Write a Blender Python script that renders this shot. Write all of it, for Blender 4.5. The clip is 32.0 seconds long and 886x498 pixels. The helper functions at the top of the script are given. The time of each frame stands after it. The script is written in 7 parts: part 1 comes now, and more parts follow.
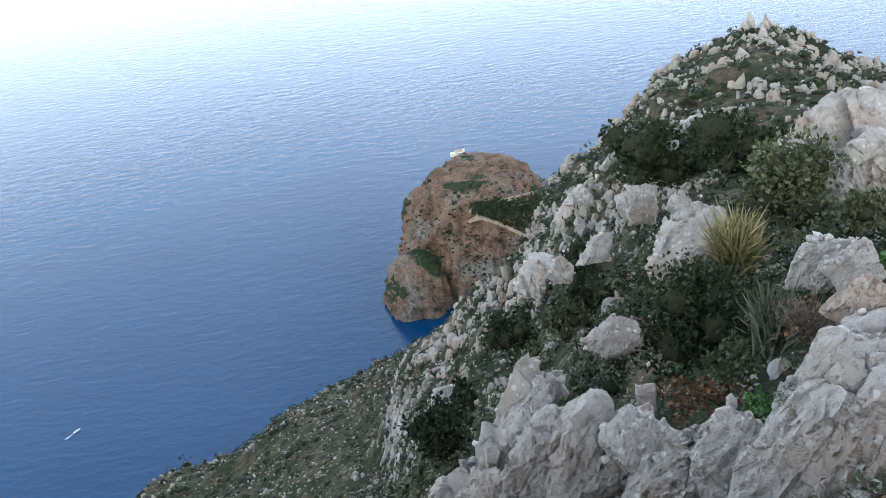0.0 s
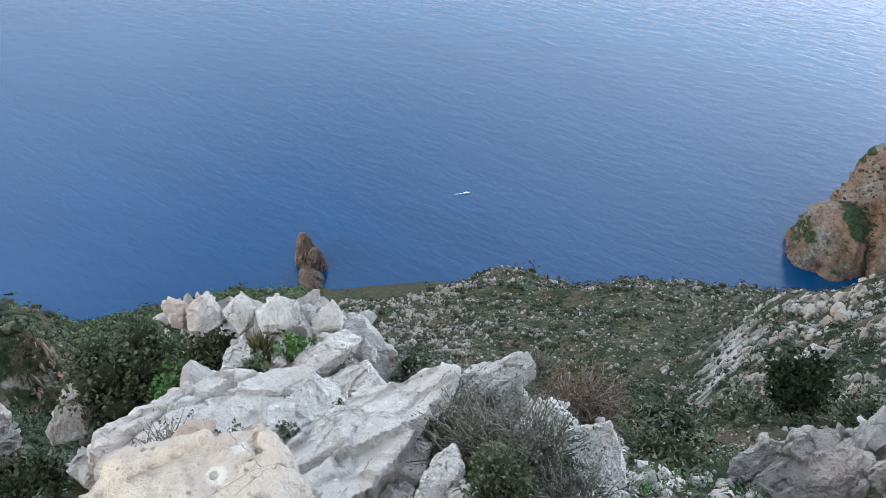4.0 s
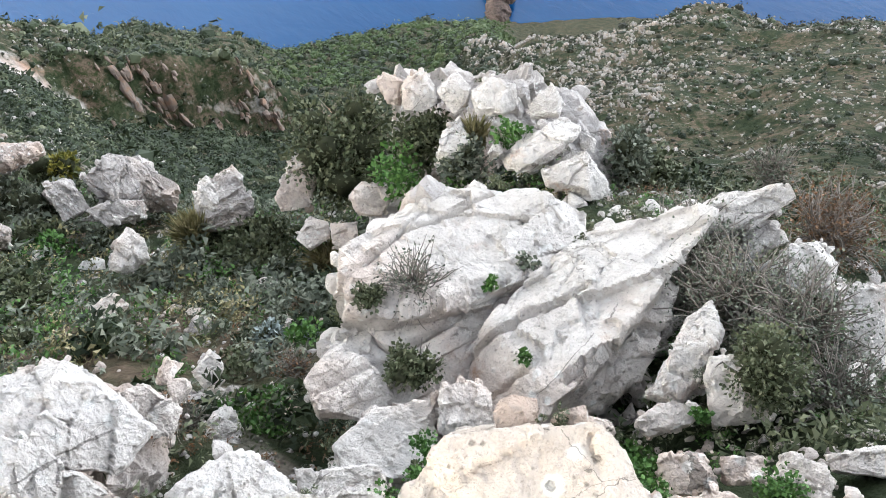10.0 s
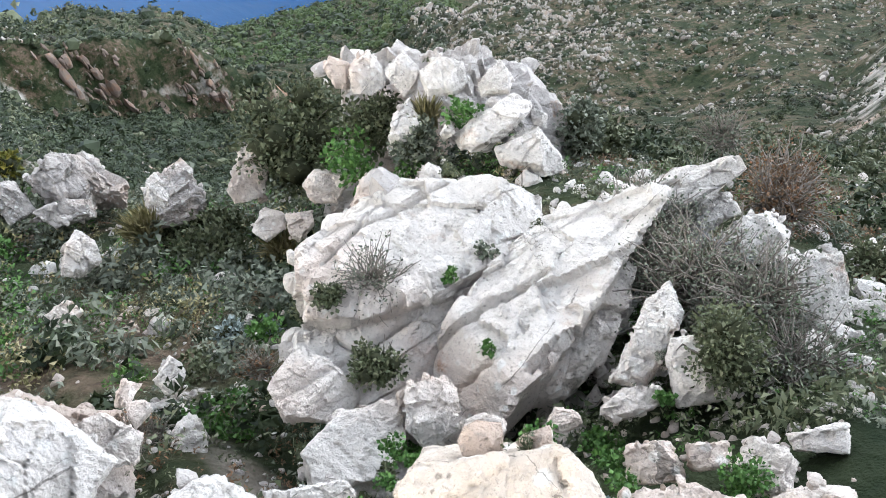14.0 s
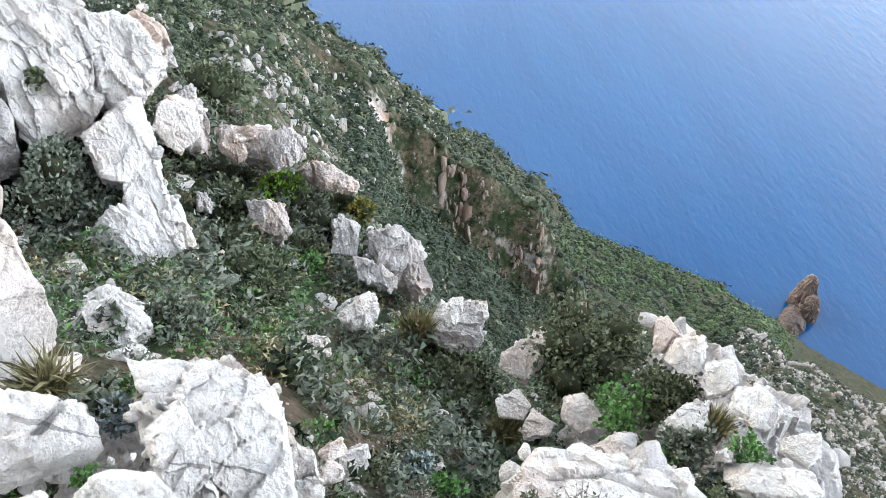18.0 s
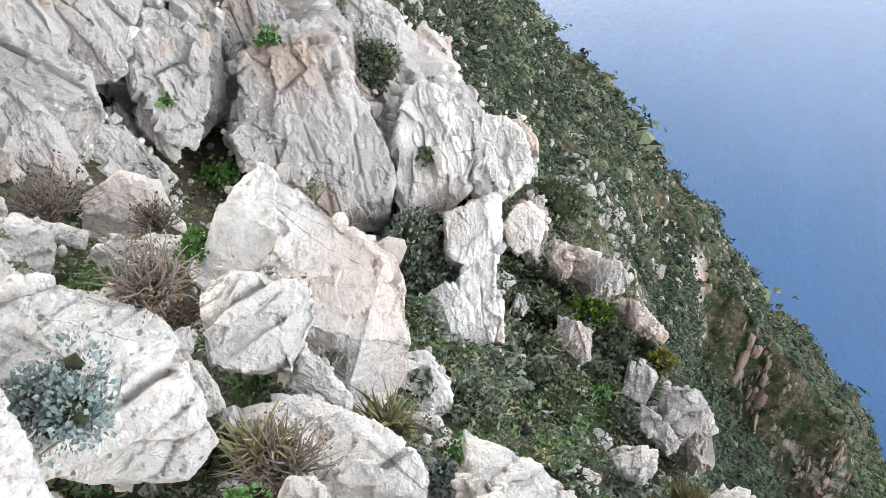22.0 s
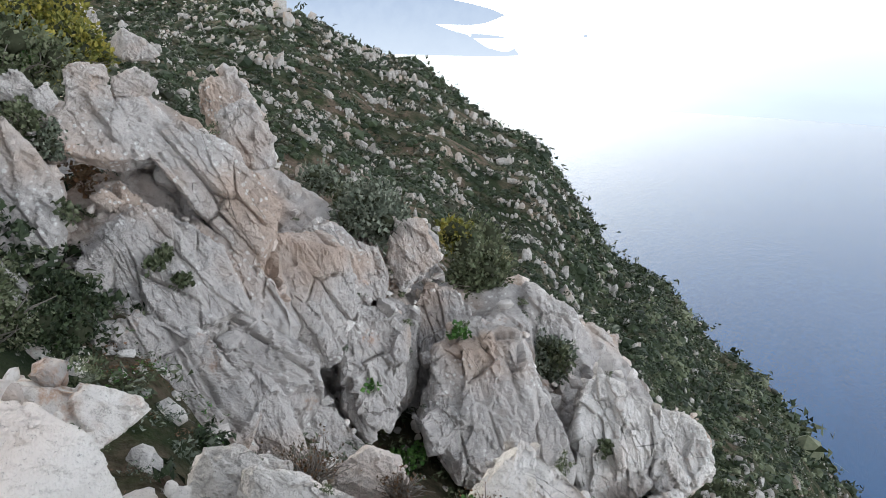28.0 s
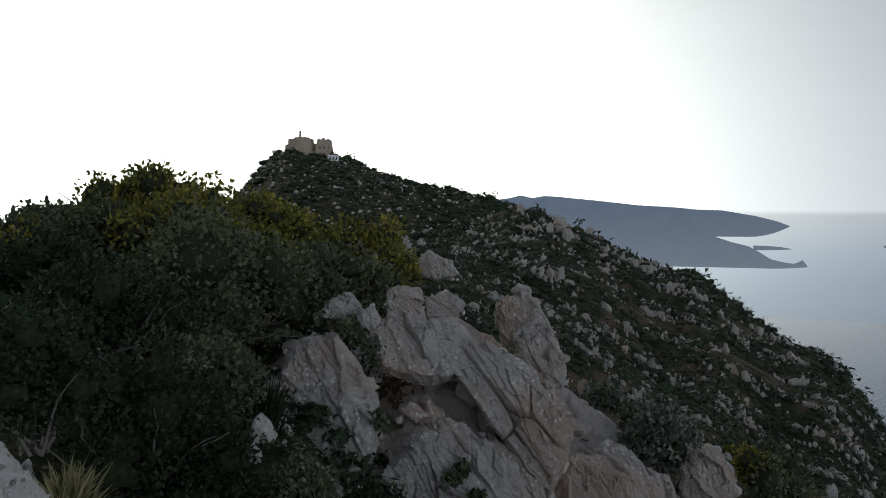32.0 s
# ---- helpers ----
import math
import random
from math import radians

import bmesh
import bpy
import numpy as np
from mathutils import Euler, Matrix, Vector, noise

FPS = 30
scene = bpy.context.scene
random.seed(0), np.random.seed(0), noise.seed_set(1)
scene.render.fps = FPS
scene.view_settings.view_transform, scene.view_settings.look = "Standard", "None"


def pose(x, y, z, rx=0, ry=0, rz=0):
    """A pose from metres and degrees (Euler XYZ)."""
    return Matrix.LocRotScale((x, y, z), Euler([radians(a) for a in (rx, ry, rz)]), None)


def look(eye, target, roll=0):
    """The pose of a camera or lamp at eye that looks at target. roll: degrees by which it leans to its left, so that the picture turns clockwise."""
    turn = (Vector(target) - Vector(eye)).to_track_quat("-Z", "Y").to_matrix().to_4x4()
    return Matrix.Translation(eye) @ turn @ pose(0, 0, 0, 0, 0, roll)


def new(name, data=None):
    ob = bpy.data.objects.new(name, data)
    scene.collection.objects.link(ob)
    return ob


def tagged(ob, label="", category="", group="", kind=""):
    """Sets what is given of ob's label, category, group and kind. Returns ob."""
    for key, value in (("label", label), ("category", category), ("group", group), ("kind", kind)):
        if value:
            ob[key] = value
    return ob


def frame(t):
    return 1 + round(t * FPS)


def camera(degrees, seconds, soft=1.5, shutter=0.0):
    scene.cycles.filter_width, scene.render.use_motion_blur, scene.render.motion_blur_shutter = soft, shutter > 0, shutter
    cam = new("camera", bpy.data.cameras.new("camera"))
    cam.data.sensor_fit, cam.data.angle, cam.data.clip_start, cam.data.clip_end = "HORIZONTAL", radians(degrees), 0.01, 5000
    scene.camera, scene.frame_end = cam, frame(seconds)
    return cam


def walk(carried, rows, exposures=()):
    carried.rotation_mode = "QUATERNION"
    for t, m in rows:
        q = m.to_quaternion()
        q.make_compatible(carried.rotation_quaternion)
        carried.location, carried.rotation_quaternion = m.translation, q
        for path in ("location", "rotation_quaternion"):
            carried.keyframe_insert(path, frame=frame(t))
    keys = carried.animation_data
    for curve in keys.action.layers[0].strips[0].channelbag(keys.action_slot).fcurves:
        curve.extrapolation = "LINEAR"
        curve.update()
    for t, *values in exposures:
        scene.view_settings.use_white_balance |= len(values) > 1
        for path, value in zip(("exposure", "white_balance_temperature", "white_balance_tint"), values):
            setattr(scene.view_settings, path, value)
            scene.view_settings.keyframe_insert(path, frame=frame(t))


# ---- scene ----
cam = camera(57.0, 32.0, 0.95)
PATH = [
    (0, (0.000, 0.000, 0.000), (0.087, 1.661, -1.111), -9.5),
    (0.5, (-0.042, -0.028, 0.037), (0.043, 1.642, -1.060), -9.9),
    (1, (-0.017, -0.016, 0.005), (0.030, 1.655, -1.093), -9.9),
    (1.5, (0.047, 0.033, -0.037), (0.096, 1.701, -1.139), -7.9),
    (2, (-0.113, -0.045, 0.004), (-0.172, 1.571, -1.173), -0.4),
    (2.5, (-0.262, -0.093, 0.012), (-0.533, 1.473, -1.202), 1.6),
    (3, (-0.324, -0.120, -0.006), (-0.804, 1.379, -1.240), 0.4),
    (3.5, (-0.378, -0.164, -0.015), (-0.987, 1.263, -1.277), 0.5),
    (4, (-0.414, -0.213, -0.009), (-1.203, 1.068, -1.326), -0.1),
    (4.5, (-0.442, -0.270, 0.006), (-1.457, 0.804, -1.341), -2.5),
    (6.5, (-0.564, -0.239, 0.068), (-1.699, 0.455, -1.426), -9.5),
    (7, (-0.612, -0.231, 0.072), (-1.732, 0.445, -1.441), -10.8),
    (7.5, (-0.686, -0.195, 0.068), (-1.663, 0.469, -1.546), -11.4),
    (8, (-0.802, -0.129, 0.066), (-1.741, 0.508, -1.581), -13.0),
    (8.5, (-0.878, -0.069, 0.091), (-1.809, 0.548, -1.568), -14.8),
    (9, (-0.915, -0.039, 0.093), (-1.854, 0.573, -1.564), -15.5),
    (9.5, (-0.969, 0.012, 0.083), (-1.844, 0.624, -1.608), -15.7),
    (10, (-1.021, 0.050, 0.089), (-1.889, 0.664, -1.605), -15.2),
    (10.5, (-1.066, 0.086, 0.093), (-1.898, 0.597, -1.653), -19.2),
    (11, (-1.095, 0.141, 0.110), (-1.902, 0.618, -1.656), -21.4),
    (11.5, (-1.120, 0.159, 0.123), (-1.907, 0.597, -1.663), -24.0),
    (12, (-1.140, 0.184, 0.139), (-1.921, 0.624, -1.648), -25.2),
    (12.5, (-1.146, 0.223, 0.125), (-1.903, 0.698, -1.665), -23.3),
    (13, (-1.096, 0.216, 0.114), (-1.849, 0.716, -1.669), -23.9),
    (13.5, (-1.072, 0.140, 0.102), (-1.783, 0.685, -1.686), -18.3),
    (15.5, (-1.158, 0.214, 0.191), (-2.202, 1.067, -1.286), -12.6),
    (16, (-1.169, 0.170, 0.174), (-2.355, 0.935, -1.242), -11.8),
    (16.5, (-1.182, 0.130, 0.130), (-2.526, 0.710, -1.233), -9.0),
    (17, (-1.212, 0.070, 0.133), (-2.629, 0.530, -1.201), -6.7),
    (17.5, (-1.168, 0.041, 0.119), (-2.610, 0.404, -1.218), -3.0),
    (18, (-1.199, -0.043, 0.094), (-2.595, 0.286, -1.301), 4.1),
    (18.5, (-1.170, -0.079, 0.097), (-2.643, 0.036, -1.250), 3.4),
    (19, (-1.160, -0.110, 0.101), (-2.640, -0.067, -1.243), 4.5),
    (19.5, (-1.165, -0.148, 0.088), (-2.648, -0.165, -1.254), 5.5),
    (20, (-1.166, -0.193, 0.085), (-2.664, -0.292, -1.236), 5.6),
    (20.5, (-1.141, -0.225, 0.110), (-2.650, -0.411, -1.188), 5.6),
    (21, (-1.144, -0.255, 0.107), (-2.662, -0.511, -1.169), 5.4),
    (21.5, (-1.132, -0.280, 0.121), (-2.662, -0.594, -1.128), 5.4),
    (22, (-1.103, -0.291, 0.162), (-2.652, -0.686, -1.040), 5.0),
    (22.5, (-1.098, -0.315, 0.162), (-2.646, -0.764, -1.021), 4.5),
    (23, (-1.090, -0.338, 0.171), (-2.649, -0.860, -0.969), 4.2),
    (23.5, (-1.053, -0.344, 0.212), (-2.632, -0.988, -0.832), 3.5),
    (24, (-1.026, -0.352, 0.236), (-2.639, -1.045, -0.722), 3.8),
    (24.5, (-0.994, -0.345, 0.254), (-2.630, -1.062, -0.647), 2.8),
    (25, (-0.929, -0.361, 0.266), (-2.596, -1.079, -0.574), 3.1),
    (25.5, (-0.856, -0.362, 0.301), (-2.543, -1.145, -0.433), 2.3),
    (27.5, (-0.489, -0.548, 0.347), (-2.213, -1.334, -0.293), 1.1),
    (28, (-0.467, -0.554, 0.366), (-2.176, -1.409, -0.223), 1.3),
    (28.5, (-0.462, -0.589, 0.364), (-2.155, -1.507, -0.174), 1.5),
    (29, (-0.445, -0.603, 0.380), (-2.107, -1.605, -0.103), 1.7),
    (29.5, (-0.424, -0.617, 0.395), (-2.050, -1.694, -0.049), 2.2),
    (30, (-0.400, -0.647, 0.415), (-1.976, -1.812, 0.019), 2.8),
    (30.5, (-0.362, -0.667, 0.435), (-1.891, -1.912, 0.099), 3.5),
    (31, (-0.331, -0.702, 0.448), (-1.790, -2.044, 0.181), 2.8),
    (31.5, (-0.279, -0.684, 0.489), (-1.697, -2.085, 0.318), 1.3),
    (32, (-0.247, -0.681, 0.514), (-1.639, -2.114, 0.419), 0.0),
]
walk(cam, [(t, look(eye, target, roll)) for t, eye, target, roll in PATH],
     [(0, 0.36, 5650, 5), (4, 0.56, 5750, 7), (7, 0.98, 6150, 10), (12, 1.2, 6300, 10), (15.5, 1.2, 6000, 9), (17, 1.3, 5950, 8), (21, 1.15, 6350, 9), (25.5, 0.7, 6400, 9),
      (28, 0.2, 6200, 9), (30, -0.3, 6050, 8), (31, -0.85, 6000, 8), (32, -2.0, 5850, 7)])

# ---- world, sun, exposure ----
SUN_BEARING, SUN_HEIGHT = 168.0, 12.0      # degrees to the left of +y, degrees up


def bearing(deg, r, z):
    """The place at a bearing (degrees left of +y), r metres out, at height z."""
    a = radians(deg)
    return Vector((-math.sin(a) * r, math.cos(a) * r, z))


class Nodes:
    """A short way to write node trees."""

    def __init__(self, tree):
        self.tree = tree
        self.tree.nodes.clear()

    def add(self, kind, links=(), **values):
        n = self.tree.nodes.new(kind)
        for k, v in values.items():
            if k.startswith("i_"):
                key = k[2:].replace("_", " ")
                n.inputs[int(key) if key.isdigit() else key].default_value = v
            else:
                setattr(n, k, v)
        for socket, source in links:
            self.tree.links.new(source, n.inputs[socket])
        return n

    def ramp(self, fac, *stops, interp="LINEAR"):
        n = self.add("ShaderNodeValToRGB", [("Fac", fac)])
        n.color_ramp.interpolation = interp
        e = n.color_ramp.elements
        while len(e) < len(stops):
            e.new(0.5)
        for k, (at, col) in enumerate(stops):
            e[k].position = at
            e[k].color = (*col, 1) if len(col) == 3 else col
        return n.outputs["Color"]

    def grey(self, fac, lo, hi, a=0.0, b=1.0):
        n = self.add("ShaderNodeMapRange", [("Value", fac)], i_From_Min=lo, i_From_Max=hi, i_To_Min=a, i_To_Max=b)
        return n.outputs["Result"]

    def noise(self, vec, scale, detail=4.0, rough=0.55, distort=0.0):
        n = self.add("ShaderNodeTexNoise", [("Vector", vec)], i_Scale=scale, i_Detail=detail, i_Roughness=rough, i_Distortion=distort)
        return n.outputs["Fac"]

    def cells(self, vec, scale, feature="F1", rand=1.0):
        n = self.add("ShaderNodeTexVoronoi", [("Vector", vec)], feature=feature, i_Scale=scale, i_Randomness=rand)
        return n.outputs["Distance"]

    def mix(self, fac, a, b, mode="MIX"):
        n = self.add("ShaderNodeMix", data_type="RGBA", blend_type=mode)
        for key, v in ((0, fac), (6, a), (7, b)):
            if isinstance(v, (int, float)):
                n.inputs[key].default_value = v
            elif isinstance(v, tuple):
                n.inputs[key].default_value = (*v, 1)
            else:
                self.tree.links.new(v, n.inputs[key])
        return n.outputs[2]

    def math(self, op, a, b=0.0):
        n = self.add("ShaderNodeMath", operation=op)
        for key, v in ((0, a), (1, b)):
            if isinstance(v, (int, float)):
                n.inputs[key].default_value = v
            else:
                self.tree.links.new(v, n.inputs[key])
        return n.outputs[0]

    def stretch(self, vec, s, rot=(0, 0, 0)):
        n = self.add("ShaderNodeMapping", [("Vector", vec)])
        n.inputs["Scale"].default_value = s
        n.inputs["Rotation"].default_value = [radians(a) for a in rot]
        return n.outputs["Vector"]

    def bump(self, height, strength, distance, normal=None):
        n = self.add("ShaderNodeBump", [("Height", height)], i_Strength=strength, i_Distance=distance)
        if normal is not None:
            self.tree.links.new(normal, n.inputs["Normal"])
        return n.outputs["Normal"]

    def finish(self, color, rough=0.9, normal=None, spec=0.3, **more):
        n = self.add("ShaderNodeBsdfPrincipled", **more)
        for key, v in (("Base Color", color), ("Roughness", rough), ("Specular IOR Level", spec)):
            if isinstance(v, (int, float)):
                n.inputs[key].default_value = v
            elif isinstance(v, tuple):
                n.inputs[key].default_value = (*v, 1)
            else:
                self.tree.links.new(v, n.inputs[key])
        if normal is not None:
            self.tree.links.new(normal, n.inputs["Normal"])
        self.add("ShaderNodeOutputMaterial", [("Surface", n.outputs[0])])
        return n


world = bpy.data.worlds.new("world")
scene.world = world
world.use_nodes = True
w = Nodes(world.node_tree)
way = w.add("ShaderNodeTexCoord").outputs["Generated"]
sky = w.add("ShaderNodeTexSky", sky_type="NISHITA", sun_disc=False, sun_elevation=radians(SUN_HEIGHT), sun_rotation=radians(-SUN_BEARING),
            altitude=600, air_density=1.2, dust_density=3.0, ozone_density=1.0)
veil = w.ramp(w.noise(w.stretch(way, (1.4, 1.4, 5.0)), 2.2, 5, 0.55, 0.4), (0.36, (0, 0, 0)), (0.62, (1, 1, 1)))
up = w.math("ABSOLUTE", w.add("ShaderNodeSeparateXYZ", [("Vector", way)]).outputs["Z"])
low = w.math("POWER", w.math("SUBTRACT", 1.0, up), 1.9)
cover = w.math("MULTIPLY_ADD", veil, 0.45)
cover.node.inputs[2].default_value = 0.3
hazy = w.mix(cover, sky.outputs[0], (8.2, 8.9, 10.0))
sun_way = bearing(SUN_BEARING, math.cos(radians(SUN_HEIGHT)), math.sin(radians(SUN_HEIGHT)))
toward = w.add("ShaderNodeVectorMath", [(0, way)], operation="DOT_PRODUCT")
toward.inputs[1].default_value = sun_way
lobes = w.math("MULTIPLY_ADD", w.math("MULTIPLY", toward.outputs["Value"], toward.outputs["Value"]), 0.98)
lobes.node.inputs[2].default_value = 0.40      # hazy air scatters most towards and away from the sun
away = w.math("MINIMUM", toward.outputs["Value"], 0.0)
lobes = w.math("ADD", lobes, w.math("MULTIPLY", w.math("MULTIPLY", away, away), 0.75))
haze = w.mix(1.0, (29.2, 30.3, 31.6), lobes, "MULTIPLY")
glare = w.math("MULTIPLY", w.math("POWER", w.math("MAXIMUM", toward.outputs["Value"], 0.0), 3.0), 2.0)
haze = w.mix(1.0, haze, w.mix(glare, (1.0, 1.0, 1.0), (2.6, 2.35, 1.9)), "MULTIPLY")
hazy = w.mix(w.math("MULTIPLY", low, 0.9), hazy, haze)
height = w.add("ShaderNodeSeparateXYZ", [("Vector", way)]).outputs["Z"]
level = w.math("MULTIPLY", w.grey(height, -0.006, 0.0, 0.74, 1.0), w.grey(height, -0.13, -0.01, 0.80, 1.0))      # far sea, a little dimmer than the sky
hazy = w.mix(1.0, hazy, level, "MULTIPLY")
hazy = w.mix(w.grey(height, 0.0, -0.06, 0.0, 1.0), hazy, w.mix(1.0, hazy, (0.90, 0.98, 1.06), "MULTIPLY"))
back = w.add("ShaderNodeBackground", [("Color", hazy)], i_Strength=0.12)
w.add("ShaderNodeOutputWorld", [("Surface", back.outputs[0])])

sun = new("sun", bpy.data.lights.new("sun", "SUN"))
sun.data.energy, sun.data.angle, sun.data.color = 0.7, radians(25), (1.0, 0.9, 0.78)
sun.matrix_world = look(bearing(SUN_BEARING, 100, 100 * math.tan(radians(SUN_HEIGHT + 16))), (0, 0, 0))

# ---- materials ----


def material(name):
    m = bpy.data.materials.new(name)
    m.use_nodes = True
    return m, Nodes(m.node_tree)


def here(n):
    """World-size coordinates: the objects are built in metres."""
    return n.add("ShaderNodeNewGeometry").outputs["Position"]


def limestone(name, pale, grey, warm, lichen, stain, joint_turn):
    """Weathered karst limestone: pale faces, grey weathering, warm bleed, black specks, straight joints, pits and lichen."""
    m, n = material(name)
    p = here(n)
    big = n.noise(p, 0.6, 3, 0.55, 0.3)
    mid = n.noise(p, 3.2, 8, 0.68, 0.5)
    fine = n.noise(p, 17.0, 6, 0.72)
    grit = n.noise(p, 75.0, 4, 0.75)
    run = n.noise(n.stretch(p, (2.2, 2.2, 0.5)), 2.0, 6, 0.65, 0.6)
    col = n.mix(n.grey(mid, 0.44, 0.68), pale, grey)
    col = n.mix(n.grey(big, 0.50, 0.64, 0, 0.85), col, warm)
    col = n.mix(n.grey(run, 0.58, 0.76, 0, 0.42), col, stain)
    col = n.mix(n.grey(fine, 0.56, 0.70, 0, 0.6), col, stain)
    col = n.mix(n.grey(grit, 0.58, 0.70, 0, 0.6), col, tuple(0.5 * v for v in stain))
    patch = n.grey(n.noise(p, 1.3, 3, 0.6), 0.48, 0.60)
    crust = n.grey(n.math("ADD", n.cells(p, 13.0), n.math("MULTIPLY", fine, 0.5)), 0.56, 0.46)
    col = n.mix(n.math("MULTIPLY", crust, n.math("MULTIPLY", patch, 0.75)), col, lichen)
    rust = n.math("MULTIPLY", n.grey(n.noise(p, 1.7, 4, 0.6), 0.62, 0.72), n.grey(fine, 0.42, 0.6))
    col = n.mix(n.math("MULTIPLY", rust, 0.6), col, (0.42, 0.21, 0.10))
    # Black lichen dots and solution pits in loose swarms.
    dots = n.math("ADD", n.cells(p, 26.0), n.math("ADD", n.math("MULTIPLY", fine, 0.9), n.math("MULTIPLY", grit, 0.4)))
    dots = n.math("MULTIPLY", n.grey(dots, 0.82, 0.70), n.grey(n.noise(p, 1.2, 4), 0.48, 0.60))
    col = n.mix(n.math("MULTIPLY", dots, 0.45), col, (0.075, 0.068, 0.06))
    # Straight joints in two sets, with a ragged edge.
    warp = n.add("ShaderNodeTexNoise", [("Vector", p)], i_Scale=5.0, i_Detail=6.0, i_Roughness=0.7).outputs["Color"]
    warp = n.add("ShaderNodeVectorMath", [(0, warp)], operation="SCALE", i_Scale=0.05).outputs["Vector"]
    bent = n.add("ShaderNodeVectorMath", [(0, p), (1, warp)], operation="ADD").outputs["Vector"]
    set_on = n.stretch(bent, (1, 1, 1), joint_turn)
    long = n.cells(n.stretch(set_on, (2.3, 0.30, 0.55)), 1.0, "DISTANCE_TO_EDGE")
    short = n.cells(n.stretch(set_on, (2.6, 1.0, 1.3)), 1.9, "DISTANCE_TO_EDGE")
    wide = n.grey(mid, 0.42, 0.66, 0.0, 0.008)
    crack = n.math("MULTIPLY", n.math("LESS_THAN", long, wide), n.grey(n.noise(p, 0.8, 2), 0.52, 0.56))
    hair = n.math("MULTIPLY", n.math("LESS_THAN", short, n.math("MULTIPLY", wide, 0.6)), n.grey(n.noise(p, 1.3, 2), 0.56, 0.60))
    joint = n.math("MAXIMUM", crack, hair)
    col = n.mix(n.math("MULTIPLY", joint, 0.6), col, (0.085, 0.073, 0.062))
    height = n.math("ADD", n.math("MULTIPLY", fine, 0.55), n.math("ADD", n.math("MULTIPLY", mid, 0.7), n.math("MULTIPLY", grit, 0.22)))
    height = n.math("SUBTRACT", height, n.math("ADD", n.math("MULTIPLY", joint, 0.6), n.math("MULTIPLY", dots, 0.3)))
    n.finish(col, 0.93, n.bump(height, 1.0, 0.075), 0.12)
    return m


ROCK = limestone("limestone", (0.70, 0.65, 0.605), (0.54, 0.50, 0.46), (0.65, 0.535, 0.46), (0.78, 0.76, 0.72), (0.27, 0.24, 0.21), (159, 28, 162))
OCHRE = limestone("ochre_limestone", (0.25, 0.19, 0.155), (0.19, 0.16, 0.14), (0.28, 0.17, 0.115), (0.3, 0.27, 0.24), (0.12, 0.09, 0.08), (0, 10, 10))
CREAM = limestone("cream_limestone", (0.63, 0.585, 0.53), (0.53, 0.48, 0.43), (0.60, 0.50, 0.41), (0.74, 0.71, 0.65), (0.36, 0.30, 0.24), (159, 28, 162))
CLIFF = limestone("grey_limestone", (0.51, 0.465, 0.43), (0.37, 0.34, 0.32), (0.47, 0.355, 0.28), (0.74, 0.72, 0.68), (0.20, 0.18, 0.165), (-116, 56, -168))

# Limestone copy, darkened to offset the sky light on upward slope faces.
DIMROCK = limestone("dimmed_limestone", (0.40, 0.37, 0.335), (0.28, 0.255, 0.235), (0.36, 0.28, 0.22), (0.52, 0.50, 0.46), (0.12, 0.11, 0.10), (-116, 56, -168))


def leafage(name, a, b, c, rough=0.6):
    """Leaves: each leaf takes its own tone between three greens."""
    m, n = material(name)
    r = n.add("ShaderNodeNewGeometry").outputs["Random Per Island"]
    col = n.ramp(r, (0.0, a), (0.55, b), (1.0, c))
    col = n.mix(n.grey(n.noise(here(n), 1.3, 3), 0.35, 0.7, 0, 0.45), col, tuple(0.6 * v for v in a))
    d = n.finish(col, rough, None, 0.2)
    return m


OLIVE = leafage("olive_leaves", (0.042, 0.052, 0.024), (0.090, 0.104, 0.052), (0.17, 0.175, 0.105))
GREYGREEN = leafage("grey_green_leaves", (0.065, 0.078, 0.055), (0.135, 0.15, 0.105), (0.24, 0.25, 0.19))
DARKLEAF = leafage("dark_leaves", (0.011, 0.018, 0.007), (0.024, 0.036, 0.014), (0.048, 0.063, 0.028))
FRESH = leafage("fresh_leaves", (0.035, 0.085, 0.018), (0.065, 0.14, 0.03), (0.12, 0.22, 0.055))
SPURGE = leafage("spurge_leaves", (0.10, 0.21, 0.015), (0.18, 0.33, 0.02), (0.28, 0.43, 0.05))
YELLOW = leafage("yellow_green_leaves", (0.07, 0.08, 0.015), (0.16, 0.15, 0.025), (0.30, 0.24, 0.04))
STRAW = leafage("dry_grass", (0.13, 0.12, 0.05), (0.26, 0.23, 0.11), (0.40, 0.34, 0.20))
RUSTLEAF = leafage("rusty_leaves", (0.09, 0.06, 0.035), (0.16, 0.10, 0.055), (0.24, 0.12, 0.06))
SILVER = leafage("silver_leaves", (0.12, 0.15, 0.14), (0.20, 0.24, 0.23), (0.30, 0.34, 0.33))

HEATH = leafage("heath_scrub", (0.016, 0.018, 0.009), (0.034, 0.034, 0.018), (0.070, 0.064, 0.036))
CAPE = leafage("cape_scrub", (0.035, 0.060, 0.018), (0.060, 0.090, 0.028), (0.10, 0.125, 0.045))

m, n = material("bark")
n.finish(n.mix(n.noise(here(n), 30, 4), (0.10, 0.08, 0.065), (0.26, 0.23, 0.20)), 0.9)
BARK = m
# Near-black brown-green: the shade inside bushes, put into the colour.
m, n = material("bush_inner_shade")
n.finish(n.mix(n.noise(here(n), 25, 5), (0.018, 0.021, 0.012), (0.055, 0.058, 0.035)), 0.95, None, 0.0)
BUSH_SHADE = m

